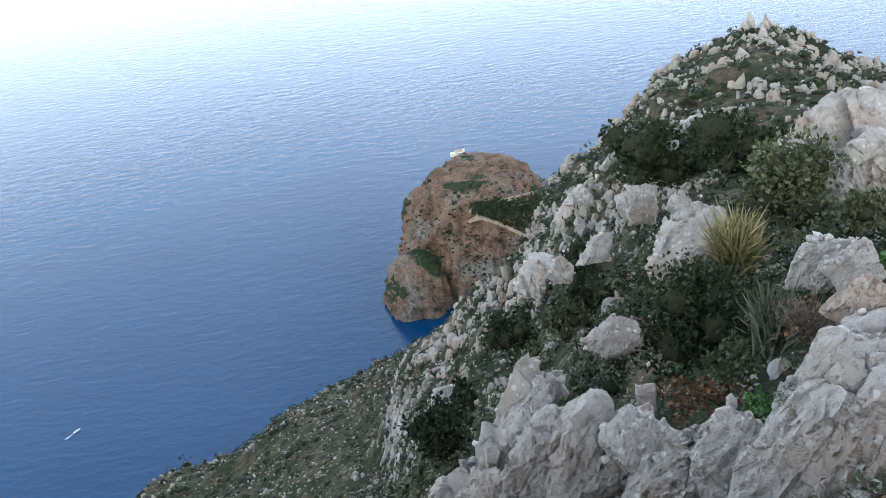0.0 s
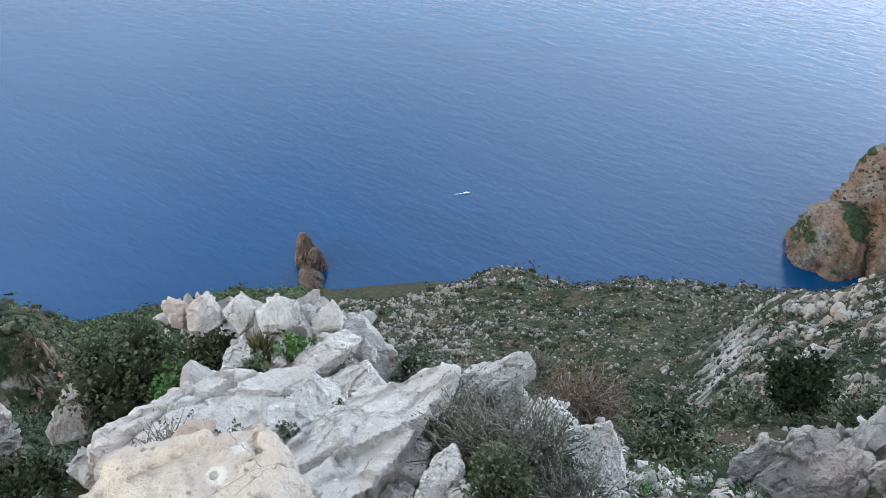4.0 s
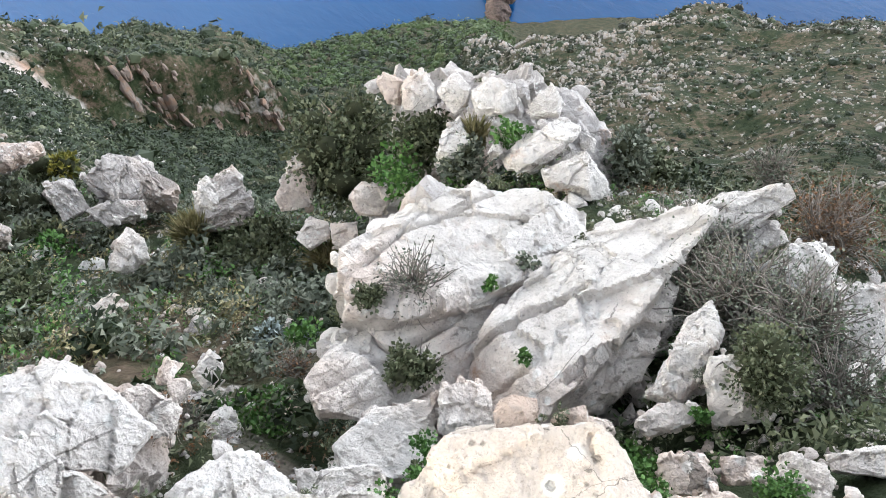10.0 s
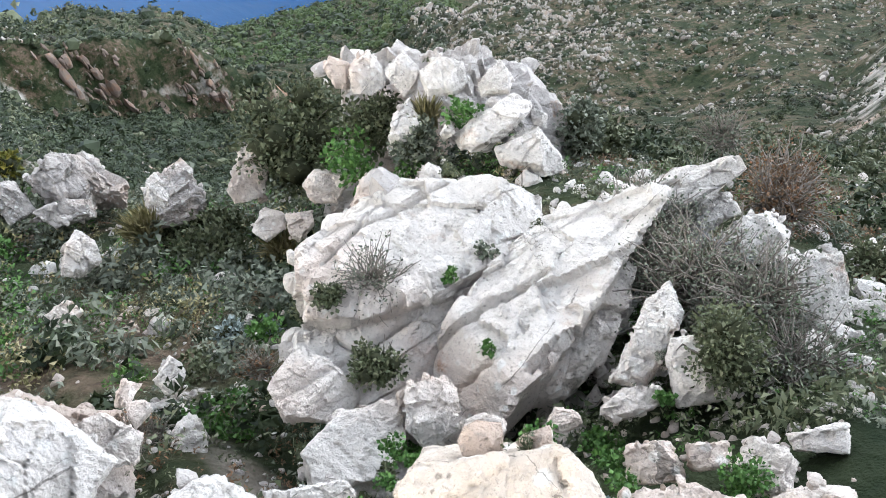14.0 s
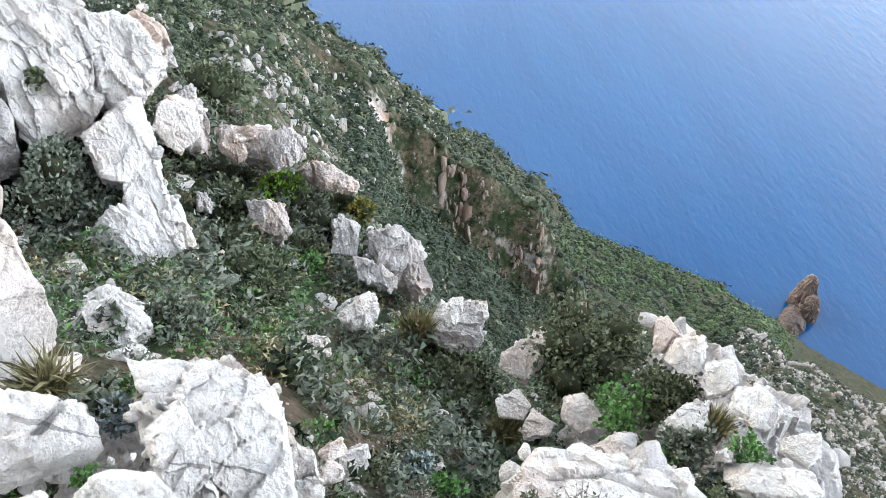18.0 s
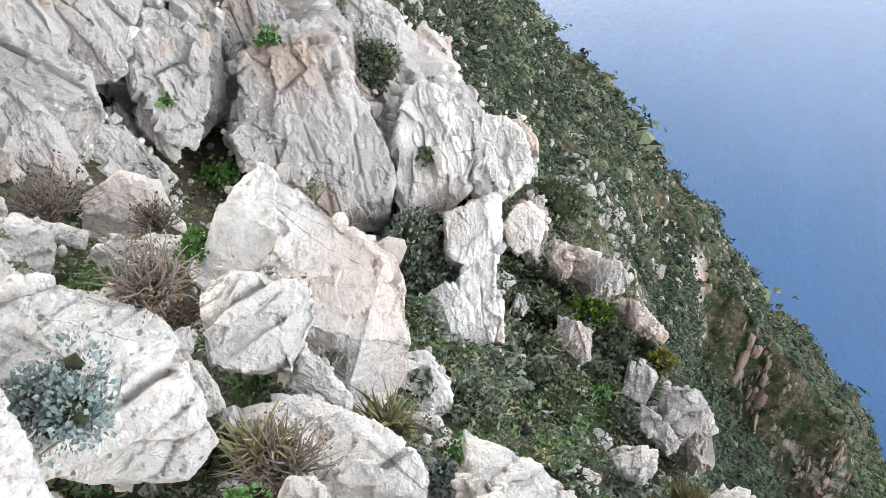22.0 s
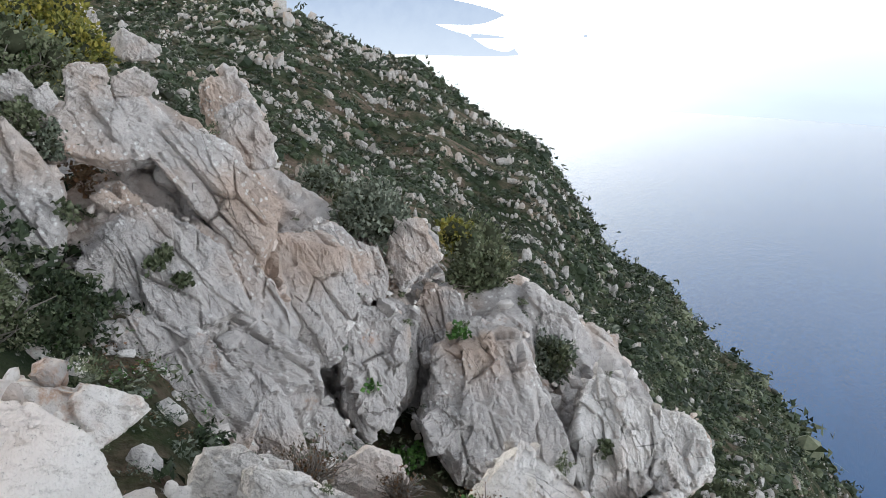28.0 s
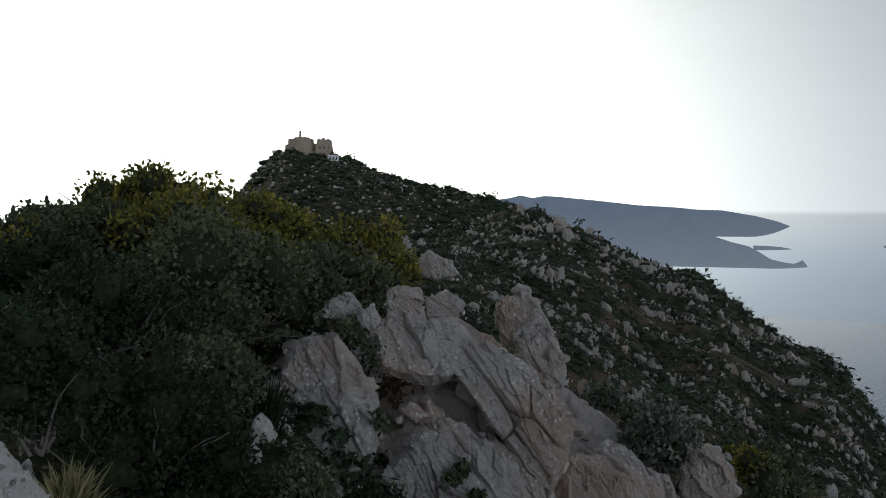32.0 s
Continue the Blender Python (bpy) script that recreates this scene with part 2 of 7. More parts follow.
# The mountain: stony soil and scrub close by, pale karst ribs through dark maquis further out.
m, n = material("mountain_ground")
p = here(n)
g1, g2, g3, g4 = n.noise(p, 0.035, 6, 0.6), n.noise(p, 0.22, 6, 0.65), n.noise(p, 1.1, 6, 0.65), n.noise(p, 7.0, 6, 0.7)
soil = n.mix(n.grey(g4, 0.35, 0.65), (0.050, 0.034, 0.023), (0.15, 0.11, 0.078))
herb = n.mix(n.grey(g4, 0.35, 0.68), (0.016, 0.024, 0.008), (0.046, 0.055, 0.022))
scrub = n.mix(n.grey(g3, 0.35, 0.65), (0.010, 0.017, 0.007), (0.036, 0.044, 0.020))
stone = n.mix(n.grey(g4, 0.3, 0.7), (0.26, 0.24, 0.22), (0.52, 0.48, 0.44))
ochre = n.mix(n.grey(n.noise(n.stretch(p, (1, 1, 0.25)), 0.12, 5), 0.5, 0.66), stone, (0.30, 0.185, 0.125))
base = n.mix(n.grey(g3, 0.42, 0.56), herb, soil)
base = n.mix(n.grey(g2, 0.44, 0.56), base, scrub)
ribs = n.grey(n.noise(p, 0.8, 8, 0.75, 0.3), 0.60, 0.64)
flat = n.add("ShaderNodeSeparateXYZ", [("Vector", n.add("ShaderNodeNewGeometry").outputs["Normal"])]).outputs["Z"]
steep = n.grey(n.math("ADD", flat, n.math("MULTIPLY", g2, 0.6)), 0.74, 0.62)
patchy = n.grey(g1, 0.36, 0.6, 0.35, 1.0)
col = n.mix(n.math("MULTIPLY", ribs, patchy), base, stone)
col = n.mix(steep, col, ochre)
n.finish(col, 0.95, n.bump(n.math("ADD", g4, n.math("MULTIPLY", g3, 2.0)), 0.9, 0.12), 0.1)
GROUND = m

# The far headland: reddish limestone cliffs with green benches.
m, n = material("headland_rock")
p = here(n)
h1, h2, h3 = n.noise(p, 0.02, 6, 0.6), n.noise(n.stretch(p, (1, 1, 0.35)), 0.07, 8, 0.7), n.noise(p, 0.3, 5, 0.7)
red = n.mix(n.grey(h2, 0.4, 0.62), (0.13, 0.085, 0.064), (0.28, 0.185, 0.135))
grey = n.mix(n.grey(h3, 0.35, 0.65), (0.13, 0.12, 0.11), (0.30, 0.28, 0.26))
col = n.mix(n.grey(n.math("ADD", h1, n.math("MULTIPLY", h3, 0.3)), 0.64, 0.78), red, grey)
col = n.mix(n.grey(n.noise(p, 0.35, 5, 0.7), 0.56, 0.64, 0, 0.85), col, (0.045, 0.055, 0.035))
flat = n.add("ShaderNodeSeparateXYZ", [("Vector", n.add("ShaderNodeNewGeometry").outputs["Normal"])]).outputs["Z"]
green = n.math("MULTIPLY", n.grey(n.noise(p, 0.017, 5, 0.6), 0.54, 0.58), n.grey(flat, 0.12, 0.3))
col = n.mix(green, col, n.mix(n.grey(h3, 0.4, 0.6), (0.025, 0.04, 0.022), (0.06, 0.075, 0.04)))
n.finish(col, 0.95, n.bump(n.math("ADD", h3, n.math("MULTIPLY", h2, 2)), 0.9, 3.0), 0.1)
HEADLAND = m

# The sea: deep blue water, wind ripples at two scales, sky glare at a low angle.
m, n = material("sea_water")
p = here(n)
long = n.noise(n.stretch(p, (1.0, 2.6, 1.0), (0, 0, 28)), 0.035, 6, 0.62, 0.5)
chop = n.noise(n.stretch(p, (1.0, 2.2, 1.0), (0, 0, 20)), 0.11, 5, 0.62)
slick = n.noise(n.stretch(p, (1.0, 4.0, 1.0), (0, 0, 35)), 0.0035, 4, 0.55, 0.6)
col = n.mix(n.grey(slick, 0.35, 0.65), (0.002, 0.040, 0.122), (0.003, 0.046, 0.134))
height = n.math("ADD", n.math("MULTIPLY", long, 1.7), n.math("MULTIPLY", chop, 0.35))
s = n.finish(col, n.grey(slick, 0.35, 0.7, 0.07, 0.09), n.bump(height, 0.17, 2.0), 0.6)
s.inputs["IOR"].default_value = 1.50
SEA = m

# Far backdrop that glows: blue haze painted in, paler towards the shore.
m, n = material("hazy_glowing_hills")
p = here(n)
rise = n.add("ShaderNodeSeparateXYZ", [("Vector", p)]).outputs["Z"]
hill_haze = n.mix(n.grey(n.noise(p, 0.012, 7, 0.6), 0.35, 0.65), (0.42, 0.51, 0.66), (0.47, 0.56, 0.70))
hill_haze = n.mix(n.grey(rise, 20, -330, 0, 0.7), hill_haze, (0.74, 0.81, 0.89))
glow = n.add("ShaderNodeEmission", [("Color", hill_haze)])
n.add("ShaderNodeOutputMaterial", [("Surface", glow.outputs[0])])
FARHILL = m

m, n = material("fort_stone")
p = here(n)
n.finish(n.mix(n.noise(p, 0.4, 6, 0.7), (0.24, 0.185, 0.14), (0.50, 0.40, 0.30)), 0.95)
FORT = m
# The sea stack: dark brown rock, mottled by stretched noise.
m, n = material("dark_stack_rock")
p = here(n)
h2 = n.noise(n.stretch(p, (1, 1, 0.4)), 0.16, 7, 0.7)
n.finish(n.mix(n.grey(h2, 0.38, 0.64), (0.055, 0.043, 0.038), (0.16, 0.118, 0.10)), 0.9, n.bump(h2, 1.0, 2.0), 0.2)
STACK = m
m, n = material("white_render")
p = here(n)
n.finish(n.mix(n.noise(p, 0.5, 5, 0.7), (0.62, 0.61, 0.58), (0.82, 0.81, 0.78)), 0.8)
WHITE = m
# Near-black glass; also the shade inside doorways and embrasures, put into colour.
m, n = material("dark_glass_and_openings")
n.finish((0.03, 0.035, 0.04), 0.2)
DARK = m
m, n = material("path_gravel")
n.finish(n.mix(n.noise(here(n), 0.6, 4), (0.34, 0.26, 0.20), (0.50, 0.42, 0.34)), 0.95)
PATHMAT = m
m, n = material("foam")
n.finish(n.mix(n.noise(here(n), 0.4, 5), (0.45, 0.55, 0.6), (0.85, 0.88, 0.9)), 0.6)
FOAM = m
m, n = material("boat_paint")
n.finish(n.mix(n.noise(here(n), 2.0, 3), (0.72, 0.74, 0.75), (0.8, 0.82, 0.83)), 0.4)
BOAT = m

# ---- mesh helpers ----


def mesh_from(name, verts, faces, mat, smooth=True):
    """A mesh from arrays of vertices and of triangles or quads."""
    me = bpy.data.meshes.new(name)
    verts, faces = np.asarray(verts, np.float32), np.asarray(faces, np.int32)
    k = faces.shape[1]
    me.vertices.add(len(verts))
    me.vertices.foreach_set("co", verts.ravel())
    me.loops.add(faces.size)
    me.loops.foreach_set("vertex_index", faces.ravel())
    me.polygons.add(len(faces))
    me.polygons.foreach_set("loop_start", np.arange(0, faces.size, k, dtype=np.int32))
    me.polygons.foreach_set("use_smooth", np.full(len(faces), smooth))
    me.update(calc_edges=True)
    me.materials.append(mat)
    return me


def lattice(ix, iy, iz, seed):
    """A repeatable random number from -1 to 1 at each whole-number place."""
    h = (ix * 374761393 + iy * 668265263 + iz * 2147483647 + seed * 1274126177) & 0xFFFFFFFF
    h = ((h ^ (h >> 13)) * 1274126177) & 0xFFFFFFFF
    h = ((h ^ (h >> 16)) * 2246822519) & 0xFFFFFFFF
    return ((h ^ (h >> 15)) & 0xFFFFFF) / float(0x7FFFFF) - 1.0


def value_noise(p, seed=0):
    """Smooth noise from about -1 to 1 at places p (n x 3)."""
    i = np.floor(p).astype(np.int64)
    f = p - i
    f = f * f * f * (f * (f * 6 - 15) + 10)
    out = 0
    for dx in (0, 1):
        wx = f[:, 0] if dx else 1 - f[:, 0]
        for dy in (0, 1):
            wy = f[:, 1] if dy else 1 - f[:, 1]
            for dz in (0, 1):
                wz = f[:, 2] if dz else 1 - f[:, 2]
                out = out + wx * wy * wz * lattice(i[:, 0] + dx, i[:, 1] + dy, i[:, 2] + dz, seed)
    return out


def fractal(p, octaves=4, seed=0, gain=0.5, ridged=False):
    total, amp, out = 0.0, 1.0, np.zeros(len(p))
    for k in range(octaves):
        v = value_noise(p * 2.03**k + 17.3 * k, seed + k)
        out += amp * ((1 - 2 * np.abs(v)) if ridged else v)
        total += amp
        amp *= gain
    return out / total


BALLS = {}


def ball(level):
    """A unit ball of triangles: places and faces."""
    if level not in BALLS:
        bm = bmesh.new()
        bmesh.ops.create_icosphere(bm, subdivisions=level, radius=1)
        BALLS[level] = (np.array([v.co[:] for v in bm.verts]), np.array([[v.index for v in f.verts] for f in bm.faces]))
        bm.free()
    return BALLS[level]


def part(name, me, parent, label=""):
    ob = new(name, me)
    ob.parent = parent
    if label:
        tagged(ob, label)
    return ob


# ---- the mountain: heights along bearings from the summit rock ----
REACH = np.log([1.0, 2.2, 4, 9, 20, 60, 128, 135, 180, 450, 660])
BEARINGS, HEIGHTS = [], []


def slope_line(deg, *z, cliff=()):
    """One line of the slope: heights at 1, 2.2, 4, 9, 20, 60, 180, 450 and 660 m along a bearing;
    cliff: the heights of a cliff's foot and brow at 128 and 135 m, where the line has one."""
    if not cliff:
        cliff = (z[5] + (z[6] - z[5]) * 68 / 120, z[5] + (z[6] - z[5]) * 75 / 120)
    BEARINGS.append(deg)
    HEIGHTS.append((*z[:6], *cliff, *z[6:]))


slope_line(-130, -1.6, -2.0, -3.0, -6.0, -14.0, -45, -130, -330, -500)
slope_line(-75, -1.6, -1.9, -2.4, -3.4, -7.0, -20, -90, -300, -500)
slope_line(-43, -1.8, -2.6, -4.0, -6.0, -10.5, -28, -110, -330, -610)
slope_line(-34, -1.9, -2.9, -4.6, -6.8, -11.0, -25.5, -118, -360, -620)
slope_line(-28, -1.9, -3.1, -4.9, -7.2, -12.5, -23.0, -125, -400, -620)
slope_line(-22, -1.9, -3.3, -5.1, -7.6, -13.2, -24.8, -132, -420, -620)
slope_line(-15, -2.0, -3.4, -5.3, -8.8, -15.8, -32.0, -140, -430, -620)
slope_line(-7, -2.0, -3.6, -5.5, -9.4, -19.5, -44.5, -151, -430, -620)
slope_line(0, -2.0, -3.6, -5.5, -10.2, -22.5, -51.0, -157, -435, -620)
slope_line(9, -2.0, -3.6, -5.4, -11.4, -26.5, -68, -160, -440, -620)
slope_line(24, -2.0, -3.6, -5.3, -12.2, -28.0, -76, -168, -470, -620)
slope_line(41, -2.2, -4.0, -5.2, -11.6, -28.0, -79, -180, -480, -620)
slope_line(46, -2.2, -4.0, -5.3, -10.2, -27.5, -81, -190, -424, -620)
slope_line(53, -2.3, -4.1, -5.4, -9.6, -27.5, -86, -226, -413, -622)
slope_line(58, -2.3, -4.1, -5.6, -9.7, -27.5, -84, -216, -410, -622)
slope_line(64, -2.3, -4.2, -5.9, -10.2, -27.0, -81, -204, -401, -622, cliff=(-142, -132))
slope_line(69, -2.3, -4.3, -5.8, -10.6, -26.0, -74, -174, -362, -622, cliff=(-134, -117))
slope_line(75, -2.2, -4.2, -5.7, -10.0, -24.5, -69, -147, -331, -622, cliff=(-123, -108))
slope_line(80, -2.2, -3.9, -5.4, -9.2, -21.0, -56, -122, -333, -622, cliff=(-112, -99))
slope_line(85, -2.1, -3.6, -5.1, -8.8, -17.0, -43, -108, -333, -622, cliff=(-86, -83))
slope_line(95, -2.0, -2.8, -4.3, -7.6, -13, -30, -79.5, -303, -622)
slope_line(103, -1.9, -2.5, -3.7, -6.8, -10.5, -21, -61, -273, -622)
slope_line(112, -1.8, -2.2, -3.3, -6.2, -7.2, -12, -30.5, -203, -600)
slope_line(120, -1.7, -2.0, -2.9, -5.2, -5.0, -8.5, -16.5, -130, -500)
slope_line(130, -1.6, -1.9, -2.6, -4.2, -3.4, -4.2, -5.2, -40, -260)
slope_line(140, -1.6, -1.8, -2.3, -2.6, -1.6, -2.6, -8, -30, -120)
slope_line(150, -1.6, -1.7, -1.9, -1.5, -0.6, -3.0, -11, -30, -90)
slope_line(166, -1.6, -1.6, -1.6, -0.9, -0.2, -5.0, -18, -60, -140)
slope_line(200, -1.4, -1.3, -1.4, -1.9, -4.0, -18, -60, -180, -300)
slope_line(230, -1.6, -2.0, -3.0, -6.0, -14.0, -45, -130, -330, -500)
BEARINGS, HEIGHTS = np.array(BEARINGS, float), np.array(HEIGHTS, float)


def smooth_knots(x, knots, table):
    """Catmull-Rom along rows of a table (rows by knot), monotone enough for gentle ground."""
    k = np.clip(np.searchsorted(knots, x) - 1, 0, len(knots) - 2)
    f = np.clip((x - knots[k]) / (knots[k + 1] - knots[k]), 0, 1)
    return k, f


def mountain(deg, r):
    """The height of the bare slope at bearings and distances."""
    deg = (np.asarray(deg, float) + 130) % 360 - 130
    kb, fb = smooth_knots(deg, BEARINGS, None)
    fb = fb * fb * (3 - 2 * fb)
    kr, fr = smooth_knots(np.log(np.maximum(r, 0.3)), REACH, None)
    def along(row):
        a, b = HEIGHTS[row, kr], HEIGHTS[row, kr + 1]
        slope = (HEIGHTS[row, kr + 1] - HEIGHTS[row, kr])
        f = (np.exp(REACH[kr] + fr * (REACH[kr + 1] - REACH[kr])) - np.exp(REACH[kr])) / (np.exp(REACH[kr + 1]) - np.exp(REACH[kr]))
        return a + slope * f
    z = along(kb) * (1 - fb) + along(kb + 1) * fb
    x, y = -np.sin(np.radians(deg)) * r, np.cos(np.radians(deg)) * r
    p = np.stack([x, y, 0 * x], -1)
    rough = np.clip(r / 9.0, 0.06, 1) 
    z = z + rough * 0.35 * fractal(p / 3.1, 4, 5) + np.clip((r - 6) / 50, 0, 1) * 1.9 * (fractal(p / 15.0, 4, 11, 0.5, True) - 0.08)
    z = z + np.clip((r - 40) / 150, 0, 1) * 6.5 * (fractal(p / 52.0, 5, 21, 0.5, True) - 0.05) * np.clip((z + 590) / 200, 0.1, 1)
    return z


def ground_at(deg, r):
    return float(mountain(np.array([deg]), np.array([r]))[0])


def polar_sheet(name, degs, rs, height, mat):
    d, r = np.meshgrid(degs, rs, indexing="ij")
    z = height(d.ravel(), r.ravel())
    a = np.radians(d.ravel())
    verts = np.stack([-np.sin(a) * r.ravel(), np.cos(a) * r.ravel(), z], -1)
    i = np.arange(len(degs) * len(rs)).reshape(len(degs), len(rs))
    faces = np.stack([i[:-1, :-1].ravel(), i[:-1, 1:].ravel(), i[1:, 1:].ravel(), i[1:, :-1].ravel()], -1)
    return new(name, mesh_from(name, verts, faces[:, ::-1], mat))


degs = np.concatenate([np.arange(-130, -45, 2.5), np.arange(-45, 175, 0.36), np.arange(175, 230.1, 2.5)])
ground = polar_sheet("ground", degs, np.concatenate([[0.02, 0.4], np.exp(np.linspace(math.log(0.8), math.log(660), 270))]), mountain, GROUND)
tagged(ground, "steep stony mountainside with maquis scrub and karst ribs", "ground", kind="structure")

# ---- the sea ----


def sea_level(deg, r):
    return 0 * r - 600.0


sea = polar_sheet("sea", np.arange(-180, 180.1, 3.0), np.concatenate([[1, 200], np.linspace(400, 4900, 30)]), sea_level, SEA)
tagged(sea, "calm deep blue sea with faint ripples under a bright sky", "sea", kind="structure")

# ---- the headland with its lighthouse, the sea stack, the far coast ----


def dome(name, centre, turn, radii, height, power, seed, rough, mat, label, category, level=7, top=1.0):
    """A rock rising from the sea: a steep-sided dome with ribs and gullies."""
    v, f = ball(level)
    keep = v.copy()
    rr = np.hypot(keep[:, 0], keep[:, 1])
    up = np.maximum(keep[:, 2], -0.05)
    shape = np.minimum(np.sign(up) * np.abs(up) ** power, top)
    q = np.stack([keep[:, 0] * radii[0], keep[:, 1] * radii[1], shape * height], -1)
    s = min(radii)
    rib = fractal(q / (0.45 * s) * np.array([1, 1, 0.5]), 5, seed, 0.55, True)
    small = fractal(q / (0.12 * s) * np.array([1, 1, 0.6]), 5, seed + 9, 0.6, True)
    out = keep / np.maximum(np.linalg.norm(keep, axis=1, keepdims=True), 1e-6)
    out = out * np.array([1, 1, 0.35])
    q = q + out * (rough * s * (0.22 * rib + 0.07 * small))[:, None]
    me = mesh_from(name, q, f, mat)
    ob = new(name, me)
    ob.matrix_world = Matrix.Translation(centre) @ Matrix.Rotation(radians(turn), 4, "Z")
    return tagged(ob, label, category, kind="structure")


def box(w, d, h, x=0.0, y=0.0, z=0.0, top=1.0):
    """A block standing at z, its top drawn in by the factor given: vertices and quads."""
    a = np.array([[-w, -d, 0], [w, -d, 0], [w, d, 0], [-w, d, 0], [-w * top, -d * top, 2 * h], [w * top, -d * top, 2 * h], [w * top, d * top, 2 * h], [-w * top, d * top, 2 * h]]) / 2
    return a + np.array([x, y, z]), np.array([[3, 2, 1, 0], [4, 5, 6, 7], [0, 1, 5, 4], [1, 2, 6, 5], [2, 3, 7, 6], [3, 0, 4, 7]])


def joined(pieces):
    vs, fs, at = [], [], 0
    for v, f in pieces:
        vs.append(v)
        fs.append(f + at)
        at += len(v)
    return np.concatenate(vs), np.concatenate(fs)


head = bearing(-6.4, 860, -602)
dome("headland", head, -13, (93, 88), 140, 0.95, 31, 1.25, HEADLAND, "reddish limestone headland rising sheer from the sea", "headland", 7, 0.88)
dome("headland_foot", bearing(-0.5, 800, -602), 17, (40, 40), 66, 0.9, 37, 1.1, HEADLAND, "low reddish shoulder of the limestone headland", "headland", 6)

# The stack off the cape.
dome("sea_stack", bearing(44.3, 678, -603), 10, (11, 9), 47, 1.25, 41, 1.9, STACK, "dark brown pointed sea stack ringed with surf", "sea stack", 6)
dome("sea_stack", bearing(43.5, 668, -603), 40, (9, 8), 33, 1.1, 43, 1.9, STACK, "lower blunt horn of the dark sea stack", "sea stack", 6)
dome("sea_stack_foot", bearing(44.2, 652, -603), 46, (11, 20), 13, 0.8, 47, 1.6, STACK, "low brown reef beside the sea stack", "reef", 6)

# Lighthouse on the headland.
def lighthouse(place, turn):
    thing = tagged(new("lighthouse"), "small white lighthouse station on the headland's crest", "lighthouse")
    thing.matrix_world = Matrix.Translation(place) @ Matrix.Rotation(radians(turn), 4, "Z")
    part("house", mesh_from("house", *box(10, 6, 5), WHITE, False), thing)
    part("annex", mesh_from("annex", *box(6, 5, 4, -8.1, 0, -0.5), WHITE, False), thing)
    part("roof", mesh_from("roof", *box(10.5, 6.5, 0.4, 0, 0, 5.0), FORT, False), thing)
    v, f = box(2.6, 2.6, 7.5, 6.4, 0, 0, 0.8)
    tower = part("tower", mesh_from("tower", v, f, WHITE, False), thing)
    part("lantern", mesh_from("lantern", *box(1.4, 1.4, 1.4, 6.4, 0, 7.5), DARK, False), tower)
    for k in range(4):
        part("window", mesh_from("window", *box(1.1, 0.1, 1.6, -3.6 + 2.4 * k, -3.06, 1.6), DARK, False), thing)
    return thing



# Far coast, hill behind hill.
def far_ridge(name, degs, heights, r, depth, seed, label):
    """A hazy range: skyline heights in degrees above the level, by bearing, falling to the shore."""
    d = np.linspace(degs[0], degs[-1], 160)
    top = np.interp(d, degs, heights)
    foot = np.interp(d, [degs[0], degs[-1]], [heights[0], heights[-1]])
    rs = np.linspace(0, 1, 24)
    D, S = np.meshgrid(d, rs, indexing="ij")
    T, B = np.meshgrid(top, rs, indexing="ij")[0], np.minimum(np.meshgrid(foot, rs, indexing="ij")[0], 9)
    low = LOWEST + np.clip(1 - (D - degs[0]) / 2.5, 0, 1) ** 2 * (heights[0] - LOWEST - 0.03)
    p = np.stack([D.ravel() * 1.3, S.ravel() * 4, 0 * D.ravel()], -1)
    n = fractal(p, 5, seed, 0.55, True).reshape(D.shape)
    el = T - (1 - S) ** 1.3 * np.maximum(T - low, 0.02) + 0.22 * n * S * (1 - S) * 4 * np.clip((T - low) / 3, 0.1, 1)
    R = r + depth * (S - 1)
    a = np.radians(D)
    verts = np.stack([-np.sin(a) * R, np.cos(a) * R, np.tan(np.radians(el)) * R], -1).reshape(-1, 3)
    i = np.arange(D.size).reshape(D.shape)
    faces = np.stack([i[:-1, :-1].ravel(), i[1:, :-1].ravel(), i[1:, 1:].ravel(), i[:-1, 1:].ravel()], -1)
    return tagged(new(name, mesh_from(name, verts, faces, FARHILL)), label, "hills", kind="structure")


LOWEST = -1.75
far_ridge("backdrop_hills", [112.8, 113.6, 115, 117, 118.6, 120, 122.5, 125, 128, 128.8, 129.6, 130.4, 131.2, 132, 140, 150], [-1.02, -0.7, -0.35, 0.0, 0.05, 0.2, 0.35, 0.65, 0.95, 1.0, 0.85, 1.05, 0.85, 0.75, 0.4, 0.2], 4885, 40, 3, "blue hazy mountain range on the far coast")
LOWEST = -2.62
far_ridge("backdrop_spit", [112.7, 113.3, 114.2, 115.0], [-2.5, -2.38, -2.32, -2.3], 4870, 20, 6, "thin hazy spit of land on the far shore")
LOWEST = -3.8
far_ridge("backdrop_coast", [111.7, 112.0, 112.5, 113.0, 113.9, 114.6, 115.3, 116.2, 117.4, 118.6, 120.5, 123, 126, 131, 136], [-3.62, -3.2, -3.45, -3.4, -3.2, -2.75, -2.35, -2.15, -1.75, -1.3, -0.8, -0.3, 0.1, 0.3, 0.3], 4860, 50, 8, "blue hazy wooded hills sloping to the far shore")
LOWEST = -4.9
far_ridge("backdrop_point", [118.3, 118.7, 119.1, 119.5, 119.9, 120.4, 122, 124, 127, 131], [-4.85, -4.4, -4.45, -4.85, -4.3, -3.9, -3.2, -2.4, -1.6, -0.6], 4830, 50, 12, "dark hazy shore hills nearer along the coast")
# The islet takes the same glowing colour with haze painted in.
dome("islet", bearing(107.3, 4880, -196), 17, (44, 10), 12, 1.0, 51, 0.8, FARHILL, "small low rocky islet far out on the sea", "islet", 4)

